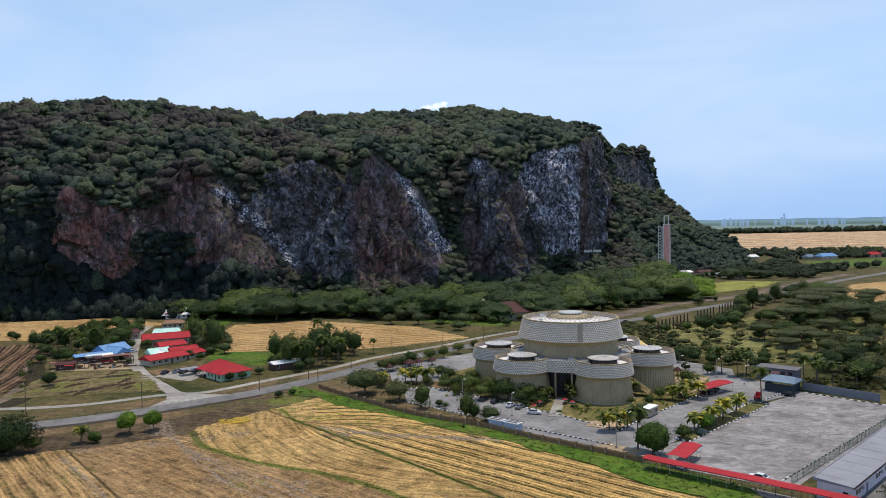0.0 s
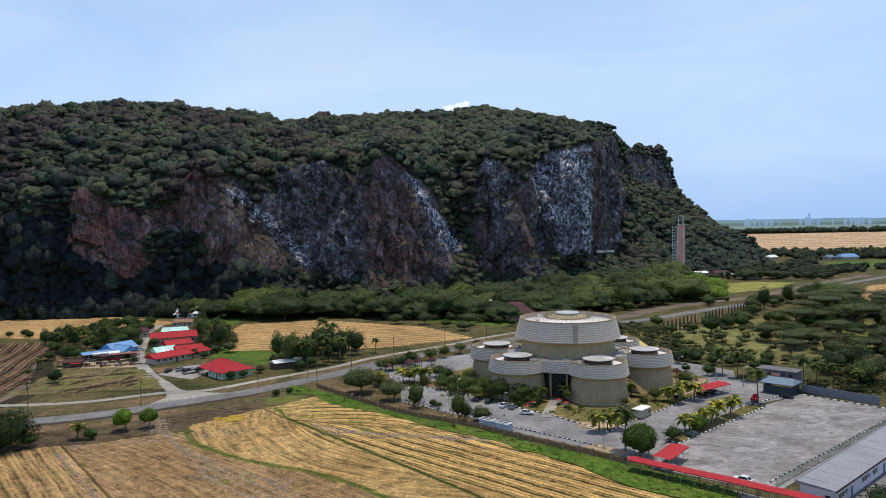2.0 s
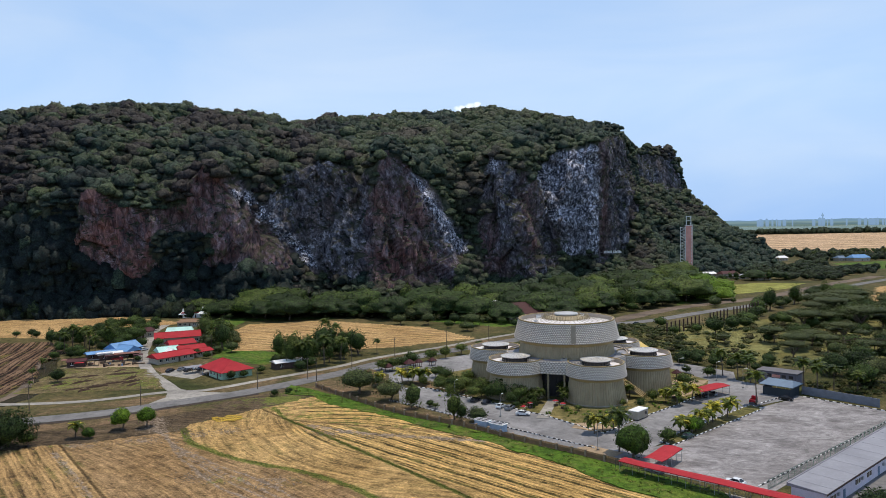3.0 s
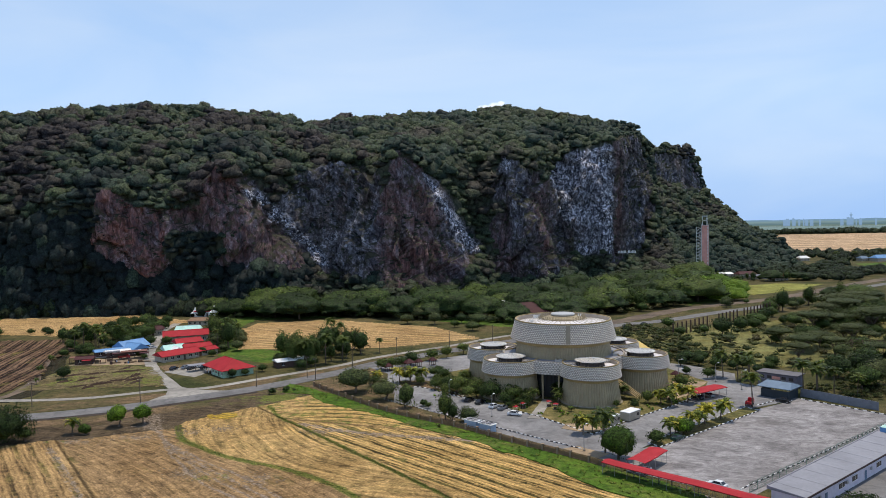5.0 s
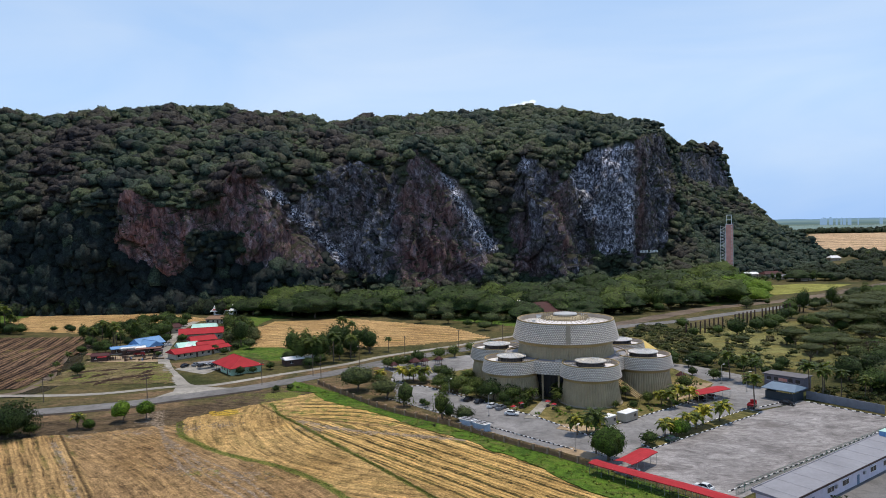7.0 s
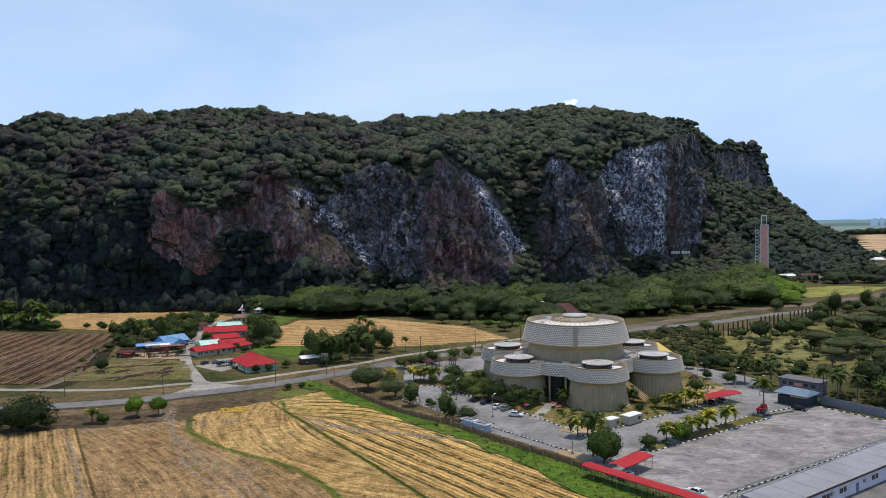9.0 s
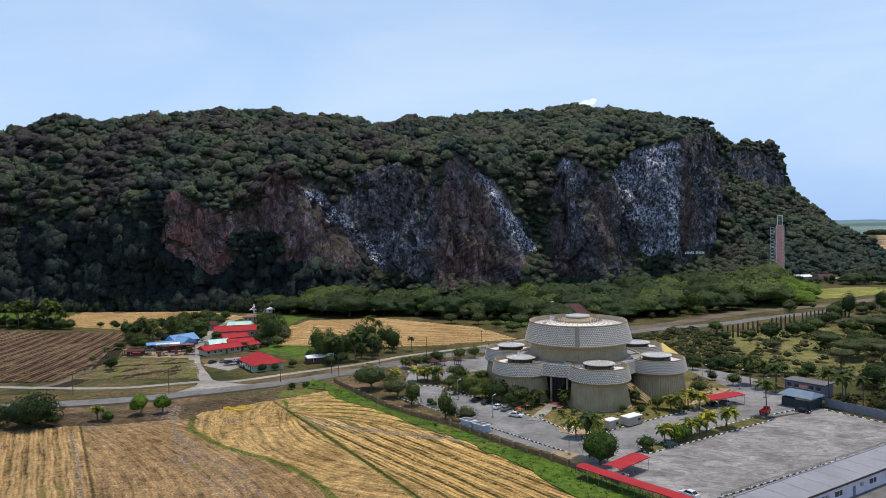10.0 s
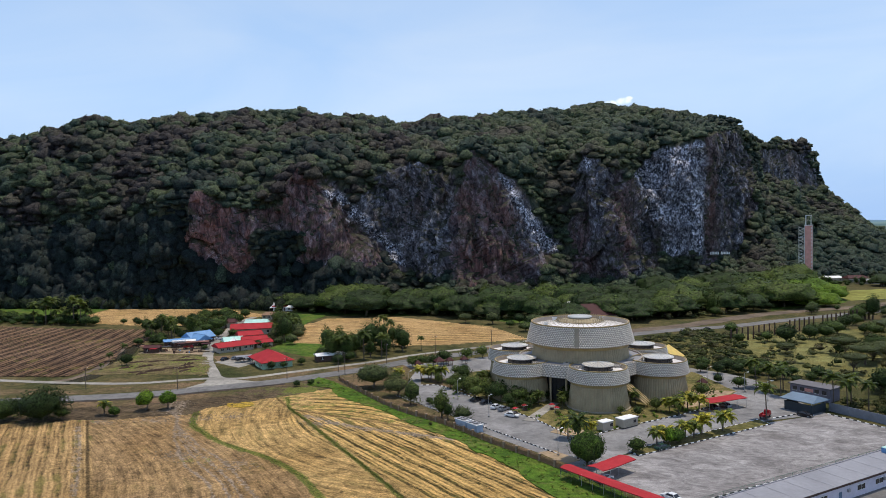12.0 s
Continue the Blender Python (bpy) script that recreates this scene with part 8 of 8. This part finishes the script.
house("tent_house", "white house with a red trimmed roof", (-168.5, 466), 8, 13, 7.5, 3.2, 5.0, RED_ROOF, WHITE, 0.3, 0.6, 4)
for p, n, w, e, r, roof, label in (
        ((279, 682), 15, 9, 3.2, 6.0, RED_ROOF, "small house with a bright red roof by the meadow"),
        ((262, 720), 18, 9, 3.6, 6.0, RED_DARK, "house with a maroon roof below the hill"),
        ((243, 722), 18, 8, 3.4, 5.2, WHITE, "house with a pale sheet roof below the hill"),
        ((268, 700), 22, 7, 2.8, 4.2, GREY_ROOF, "long grey roofed house by the meadow"),
        ((353, 803), 18, 8, 3.2, 5.0, WHITE, "pale roofed shed among the far trees"),
        ((503, 944), 26, 13, 4.0, 8.0, BLUE_ROOF, "far house with a bright blue roof"),
        ((484, 950), 14, 9, 3.5, 6.5, BLUE_GREY, "far house with a pale blue roof"),
        ((577, 966), 20, 11, 4.0, 7.5, RED_ROOF, "far house with a red roof"),
        ((620, 1005), 16, 9, 3.5, 6.0, GREY_ROOF, "far house with a grey roof"),
        ((420, 974), 14, 8, 3.5, 6.5, WHITE, "far white house at the hill foot"),
        ((460, 640), 16, 9, 3.5, 6.0, WHITE, "white house beside the far road")):
    house("distant_house", label, p, 20, n, w, e, r, roof, CREAM, 0.4, 0.7, 3)


def marquee(p):
    t = thing("peaked_tent", "white peaked marquee tent beside the house", "tent", at2(p, 0, 8))
    bm = lathe([(4.2, 3.0), (2.4, 3.9), (1.1, 5.2), (0.35, 7.0), (0, 7.3)], 4)
    bmesh.ops.rotate(bm, matrix=Matrix.Rotation(math.pi / 4, 3, "Z"), verts=bm.verts)
    part("canopy", bm, WHITE, t, "white fabric peak")
    part("valance", boxes((-2.97, -3.0, 2.6, 2.97, -2.94, 3.0), (-2.97, 2.94, 2.6, 2.97, 3.0, 3.0), (-3.0, -2.94, 2.6, -2.94, 2.94, 3.0), (2.94, -2.94, 2.6, 3.0, 2.94, 3.0)), WHITE, t)
    for x in (-2.9, 2.9):
        for y in (-2.9, 2.9):
            part("pole", rods(((x, y, 0), (x, y, 3.0), 0.06, None, 6)), STEEL, t)
    return t


tent = marquee((-161.5, 462.5))
copy_thing(tent, at2((-174.5, 463.0), 0, 8) @ Matrix.Diagonal((0.8, 0.8, 0.85, 1)))
sheet("gravel_yard", [(-113, 284), (-96, 274), (-93, 290), (-100, 300), (-108, 298)], 0.06, CONCRETE, "pale gravel parking yard", "yard", 0.2, 0.6)
sheet("dry_yard", [(-121, 296), (-111, 284), (-97, 300), (-104, 312)], 0.05, DRY, "dry grass yard beside the row houses", "yard", 0.2, 0.6)
sheet("farm_yard", [(-162, 298), (-128, 300), (-126, 306), (-136, 322), (-160, 312)], 0.055, SAND, "bare dusty farm yard", "yard", 0.2, 0.8)
field("dirt_mound_plot", [(-152, 252), (-100, 258), (-107, 272), (-123, 294), (-140, 300), (-160, 296)], 1.2, lambda x, y: y - 0.4 * x, PLOT_SOIL, "dry rough plot with yellow grass and brown heaps", z=0.05, relief=0.15, marks=lambda x, y: {"mud": 0.25 + 0 * x, "weed": 0.42 + 0.2 * np.sin(x * 0.21) * np.sin(y * 0.17), "calm": 1 + 0 * x}, ragged=1.0)
ribbon("pond_bank", [(-156, 236), (-151, 243), (-151.5, 252), (-155.5, 265), (-163, 280), (-171, 296), (-184, 322)], 4.0, 0.035, BANK, "bare pinkish earth bank beside the pond", "verge", 0.3)
sheet("pond", [(-152, 233), (-144, 234), (-142, 243), (-143, 253), (-147, 266), (-155, 281), (-163, 297), (-176, 324), (-181, 322), (-169, 294), (-160, 277), (-152.5, 263), (-149.5, 251), (-149, 242)], 0.06, WATER, "narrow muddy pond", "water", 0.2, 0.8)
sheet("green_meadow", [(-104, 318), (-74, 300), (-70, 330), (-100, 338), (-122, 388), (-128, 440), (-90, 448), (-70, 444), (-80, 462), (-160, 455), (-140, 400), (-116, 360)], 0.04, GRASS, "bright green grass beside the straw field", "grass", 0.2, 2.0)
sheet("green_meadow", [(150, 495), (210, 550), (218, 625), (205, 690), (185, 600), (160, 540)], 0.04, GRASS, "bright green meadow below the cliffs", "grass", 0.2, 3.0)
sheet("green_meadow", [(430, 800), (500, 790), (620, 900), (560, 940), (450, 900)], 0.04, GRASS, "far green meadow beside the road", "grass", 0.2, 3.0)
sheet("green_meadow", [(-40, 448), (25, 402), (45, 412), (20, 440), (-20, 452)], 0.04, GRASS, "mown grass below the rain trees", "grass", 0.2, 2.0)
field("yellow_patch", [(-68, 219.5), (-60.5, 220.5), (-57.2, 216), (-63.4, 213)], 0.4, lambda x, y: y * 0.8 - x * 0.4, m_paddy("ripe_rice", (0.40, 0.265, 0.045), (0.17, 0.14, 0.03), 0.3, 2.0), "leftover patch of ripe yellow rice", z=0.12, relief=0.12, ragged=2.2)


def heaps():
    """Long rough ridges of dug earth on the plot."""
    rng = np.random.default_rng(3)
    soil = plain("dug_soil", (0.06, 0.038, 0.028), 0.95, 0, 0.5, 1.2, 0.2, 0.6)
    spots = [(-143.8, 266.5), (-133.3, 258.4), (-128.6, 255.9), (-127.2, 262.1), (-123.5, 268.9), (-126.8, 286.1), (-121.3, 277.0), (-131, 285.1), (-137, 270), (-140, 281), (-118, 270), (-148, 278), (-133, 292), (-115, 265)]
    for k, (x, y) in enumerate(spots):
        h = thing("soil_heap", "low dark brown ridge of dug soil", "heap", at2((x, y), 0, 52 + rng.uniform(-22, 22)))
        n, w, tall = rng.uniform(2.2, 5.5), rng.uniform(0.7, 1.4), rng.uniform(0.4, 0.8)
        gx, gy = np.meshgrid(np.linspace(-1, 1, 26), np.linspace(-1, 1, 14))
        rough = np.array([noise.noise((p * n * 0.9 + k, q * w * 1.6, k)) + 0.6 * noise.noise((p * n * 2.2, q * w * 3.5 + k, 3)) for p, q in zip(gx.ravel(), gy.ravel())]).reshape(gx.shape)
        z = tall * np.clip(1 - np.abs(gx) ** 2.5 - np.abs(gy) ** 1.6 + 0.75 * rough, -0.15, 2)
        z[0] = z[-1] = z[:, 0] = z[:, -1] = -0.2
        j = np.arange(13)[:, None] * 26 + np.arange(25)[None]
        f = np.stack([j, j + 1, j + 27, j + 26], -1).reshape(-1, 4)
        part("mound", from_arrays("mound", np.stack([gx.ravel() * n + 0.4 * rough.ravel(), gy.ravel() * w + 0.5 * np.sin(gx.ravel() * 2 + k), z.ravel()], 1), f, soil), soil, h)


heaps()


# ---- lift tower at the cliff ----
def tower():
    t = thing("lift_tower", "tall pink lift tower beside a white steel stair", "tower", at2((217.5, 706), 0, -14))
    h = 55.0
    part("shaft", boxes((0.2, -2.6, 0, 6.4, 2.6, h - 4)), PINK, t, "faded pink concrete shaft")
    for k in range(16):
        part("shaft_window", boxes((5.0, -2.68, 3 + k * 3, 5.6, -2.58, 4.6 + k * 3)), WHITE, t)
    part("shaft_edge", boxes((0.0, -2.75, 0, 0.3, -2.5, h - 3), (6.25, -2.75, 0, 6.55, -2.5, h - 3)), WHITE, t)
    part("head_slab", boxes((-0.4, -3.0, h - 4, 5.8, 3.0, h - 3.5)), WHITE, t)
    bm = bmesh.new()
    for x in (0.9, 5.0):
        for y in (-2.2, 2.2):
            box(bm, x - 0.3, y - 0.3, h - 3.5, x + 0.3, y + 0.3, h + 4.5)
    box(bm, 0.5, -2.6, h + 4.5, 5.4, 2.6, h + 5.1)
    box(bm, 0.5, -2.6, h + 0.6, 5.4, 2.6, h + 1.0)
    part("head_frame", bm, WHITE, t, "open white head frame")
    for x in (-4.6, -0.3):
        for y in (-2.2, 2.2):
            part("stair_post", boxes((x - 0.17, y - 0.17, 0, x + 0.17, y + 0.17, h - 5)), WHITE, t)
    for k in range(16):
        z = 1.5 + k * 3.0
        part("stair_flight", rods(((-4.5, -2.2, z), (-0.4, -2.2, z + 1.5), 0.2, None, 5)), WHITE, t)
        part("stair_flight", rods(((-0.4, 2.2, z + 1.5), (-4.5, 2.2, z + 3.0), 0.2, None, 5)), WHITE, t)
        part("landing", boxes((-4.7, -2.3, z + 2.9, -0.2, 2.3, z + 3.05)), STEEL, t)
    part("porch", boxes((5.4, -3, 0, 11, 3, 4.2)), PINK, t)
    part("porch_roof", boxes((5.0, -3.5, 4.2, 11.6, 3.5, 4.6)), RED_DARK, t)


tower()


def cliff_sign():
    s = thing("cliff_sign", "white sign letters fixed to the cliff, unreadable", "sign", pose(143.5, 682.5, 27, 0, 0, 12))
    for k in range(13):
        if k != 6:
            part("letter_bar", boxes((-8.4 + k * 1.35, -0.15, 0, -7.5 + k * 1.35, 0.15, 2.4 if k % 3 else 2.0)), WHITE, s)
    part("rail", boxes((-8.6, 0.2, 0.3, 9.2, 0.35, 0.5)), STEEL, s)
    for x in (-7, 0, 7):
        part("anchor", rods(((x, 0.3, 0.4), (x, 14, 0.4), 0.12, None, 5)), STEEL, s)


cliff_sign()


# ---- row of posts, timber frame ----
def posts():
    p0 = thing("wooden_post", "bare dark wooden post in a long row", "post", at2((109, 365)), "row of posts")
    part("shaft", rods(((0, 0, -0.3), (0, 0, 6.2), 0.42, 0.34, 8)), DARKWOOD, p0)
    part("cap", rods(((0, 0, 6.2), (0, 0, 6.45), 0.5, 0.3, 8)), DARKWOOD, p0)
    for k in range(1, 30):
        a = Vector((109, 365)).lerp(Vector((196, 461)), k / 29)
        if k not in (9, 10, 17):
            copy_thing(p0, at2(a, 0, k * 40))
    f = thing("bare_shed", "dark bare timber frame of an unfinished shed", "frame", at2((181, 314), 0, -20))
    for x in np.linspace(-10, 10, 6):
        for y in (-4, 4):
            part("post", boxes((x - 0.15, y - 0.15, 0, x + 0.15, y + 0.15, 4.0)), DARKWOOD, f)
        part("rafter", rods(((x, -4.4, 3.9), (x, 0, 5.6), 0.13, None, 5), ((x, 0, 5.6), (x, 4.4, 3.9), 0.13, None, 5)), DARKWOOD, f)
    for y, z in ((-4, 4.0), (4, 4.0), (0, 5.6), (-2, 4.8), (2, 4.8)):
        part("purlin", boxes((-10.6, y - 0.1, z - 0.1, 10.6, y + 0.1, z + 0.1)), DARKWOOD, f)


posts()


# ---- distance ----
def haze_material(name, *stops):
    """Haze painted as emission: the far backdrop and city blocks glow with it."""
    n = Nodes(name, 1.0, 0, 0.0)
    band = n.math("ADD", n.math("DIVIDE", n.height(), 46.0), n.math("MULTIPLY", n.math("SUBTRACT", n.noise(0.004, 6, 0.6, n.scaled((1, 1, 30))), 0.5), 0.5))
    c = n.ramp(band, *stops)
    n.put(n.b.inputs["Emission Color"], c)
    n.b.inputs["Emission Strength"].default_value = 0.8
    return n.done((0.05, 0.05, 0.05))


def distance():
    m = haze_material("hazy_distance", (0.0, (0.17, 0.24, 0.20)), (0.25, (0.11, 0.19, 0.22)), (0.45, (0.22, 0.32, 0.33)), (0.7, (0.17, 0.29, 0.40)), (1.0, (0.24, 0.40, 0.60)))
    bm = bmesh.new()
    rows = []
    for k in range(241):
        a = radians(-75 + 150 * k / 240)
        x, y = 4700 * math.sin(a), 4700 * math.cos(a)
        h = 37 + 5 * noise.noise((k * 0.5, 0, 0)) + 3 * noise.noise((k * 1.9, 4, 0))
        rows.append([bm.verts.new((x, y, -2)), bm.verts.new((x, y, h))])
    for a, b in zip(rows, rows[1:]):
        bm.faces.new((a[0], a[1], b[1], b[0]))
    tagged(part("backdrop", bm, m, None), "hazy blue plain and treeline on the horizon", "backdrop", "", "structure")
    # paddies beyond the woods, the haze over them put into their base colour
    far = Nodes("haze_tinted_fields", 1.0, 0, 0.0)
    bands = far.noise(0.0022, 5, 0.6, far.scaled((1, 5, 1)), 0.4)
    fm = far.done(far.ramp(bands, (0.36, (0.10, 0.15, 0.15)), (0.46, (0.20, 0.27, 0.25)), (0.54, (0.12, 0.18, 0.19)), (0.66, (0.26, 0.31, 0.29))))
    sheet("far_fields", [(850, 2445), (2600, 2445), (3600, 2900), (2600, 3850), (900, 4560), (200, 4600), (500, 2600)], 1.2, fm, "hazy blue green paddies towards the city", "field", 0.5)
    # tower blocks glow pale with painted haze, thick towards the centre of the city
    hazy = haze_material("city_haze_glow", (0.0, (0.21, 0.33, 0.50)), (1.0, (0.23, 0.37, 0.56)))
    town = random.Random(12)
    for k in range(58):
        x = town.choice((1720, 1790, 1880, 2060, 2190, 2420, 2650, 2860)) + town.gauss(0, 46)
        w, deep = town.uniform(5, 17), 10
        h = 35 + abs(town.gauss(0, 4)) + (6 if k % 9 == 0 else 0)
        y = math.sqrt(4560 ** 2 - x * x)
        b = thing("city_block", "hazy distant tower block on the horizon", "building", at2((x, y), 0, -25), "far city skyline")
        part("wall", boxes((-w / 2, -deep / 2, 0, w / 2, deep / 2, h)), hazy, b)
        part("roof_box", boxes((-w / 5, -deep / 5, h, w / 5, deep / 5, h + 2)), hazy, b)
    x = 1960
    y = math.sqrt(4560 ** 2 - x * x)
    t = thing("city_tower", "hazy distant telecommunications tower with a wide head", "tower", at2((x, y)))
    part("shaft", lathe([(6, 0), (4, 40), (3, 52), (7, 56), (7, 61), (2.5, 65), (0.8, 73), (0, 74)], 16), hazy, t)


distance()


# ---- village odds and ends ----
sheet("lane_mouth", [(-97, 254), (-94, 258), (-87, 253), (-77, 250.5), (-69, 252.5), (-79, 243.5), (-87, 237), (-96, 234), (-94, 245)], 0.086, CONCRETE, "worn concrete mouth of the village lane", "road", 0.15, 0.6)


def oil_drum(p, colour):
    d = thing("oil_drum", "dented steel drum in the farm yard", "drum", at2(p, 0.06))
    part("shell", lathe([(0, 0), (0.29, 0), (0.29, 0.28), (0.31, 0.3), (0.29, 0.32), (0.29, 0.58), (0.31, 0.6), (0.29, 0.62), (0.29, 0.88), (0, 0.88)], 12), colour, d)
    part("lid", lathe([(0.3, 0.88), (0.3, 0.91), (0, 0.91)], 12), STEEL, d)


def crate(p, turn, n, w, h):
    c = thing("wooden_crate", "weathered timber crate in the farm yard", "crate", at2(p, 0.06, turn))
    part("body", boxes((-n / 2, -w / 2, 0.08, n / 2, w / 2, h)), DARKWOOD, c)
    for k in range(3):
        z = 0.12 + k * (h - 0.3) / 2
        part("slat", boxes((-n / 2 - 0.03, -w / 2 - 0.03, z, n / 2 + 0.03, -w / 2 - 0.003, z + 0.18)), SAND, c)
    part("skid", boxes((-n / 2, -w / 2, 0, -n / 2 + 0.1, w / 2, 0.08), (n / 2 - 0.1, -w / 2, 0, n / 2, w / 2, 0.08)), DARKWOOD, c)


def timber_stack(p, turn):
    t = thing("timber_stack", "stack of rough planks beside the shed", "timber", at2(p, 0.06, turn))
    for k in range(4):
        for j in range(4 - k % 2):
            part("plank", boxes((-1.9, -0.6 + j * 0.32, k * 0.14, 1.9, -0.34 + j * 0.32, k * 0.14 + 0.12)), SAND if (k + j) % 2 else DARKWOOD, t)


def lean_to(p, turn, n, w, h, roof):
    s = thing("open_lean_to", "open lean-to of posts under a patched sheet roof", "shed", at2(p, 0.05, turn))
    part("roof", boxes((-n / 2, -w / 2, h, n / 2, w / 2, h + 0.12)), roof, s)
    for x in (-n / 2 + 0.2, 0, n / 2 - 0.2):
        for y in (-w / 2 + 0.2, w / 2 - 0.2):
            part("post", rods(((x, y, 0), (x, y, h + 0.03), 0.08, None, 6)), DARKWOOD, s)


RUST = plain("rusty_patched_sheet", (0.21, 0.10, 0.075), 0.8, 0.1, 0.5, 0.5)
lean_to((-141.0, 315.5), 25, 11, 5, 3.2, RUST)
lean_to((-146.0, 312.0), 25, 6, 3.6, 2.8, RED_DARK)
lean_to((-135.5, 314.0), 25, 4, 4, 2.7, RED_DARK)
lean_to((-152.0, 316.5), 28, 7, 3.2, 2.9, GREY_ROOF)
lean_to((-162.0, 305.0), 20, 5, 4, 2.4, RUST)
lean_to((-153.5, 298.6), 15, 3.6, 2, 2.2, RED_ROOF)
lean_to((-150.2, 304.2), 15, 4.5, 3, 2.4, BLACK)
lean_to((-100.0, 286.5), 39, 7, 4, 2.5, GREY_ROOF)
odd = random.Random(77)
for k in range(10):
    oil_drum((-158 + odd.uniform(0, 26), 300.5 + odd.uniform(0, 7)), (BLUE_ROOF, RUST, RED_DARK)[k % 3])
for k in range(9):
    crate((-157 + odd.uniform(0, 24), 300 + odd.uniform(0, 8)), odd.uniform(0, 90), odd.uniform(0.9, 1.8), odd.uniform(0.7, 1.2), odd.uniform(0.6, 1.3))
for p, turn in (((-143, 303.5), 20), ((-136.5, 305), 70), ((-159, 303), 35), ((-131, 306.5), 10)):
    timber_stack(p, turn)
sheet("wild_grass", [(108, 302), (140, 282), (190, 300), (250, 345), (300, 420), (200, 430), (120, 392), (88, 388), (58, 352), (66, 322)], 0.03, WILD_GRASS, "rough yellow green grass between the scrub", "grass", 0.1, 3.0)
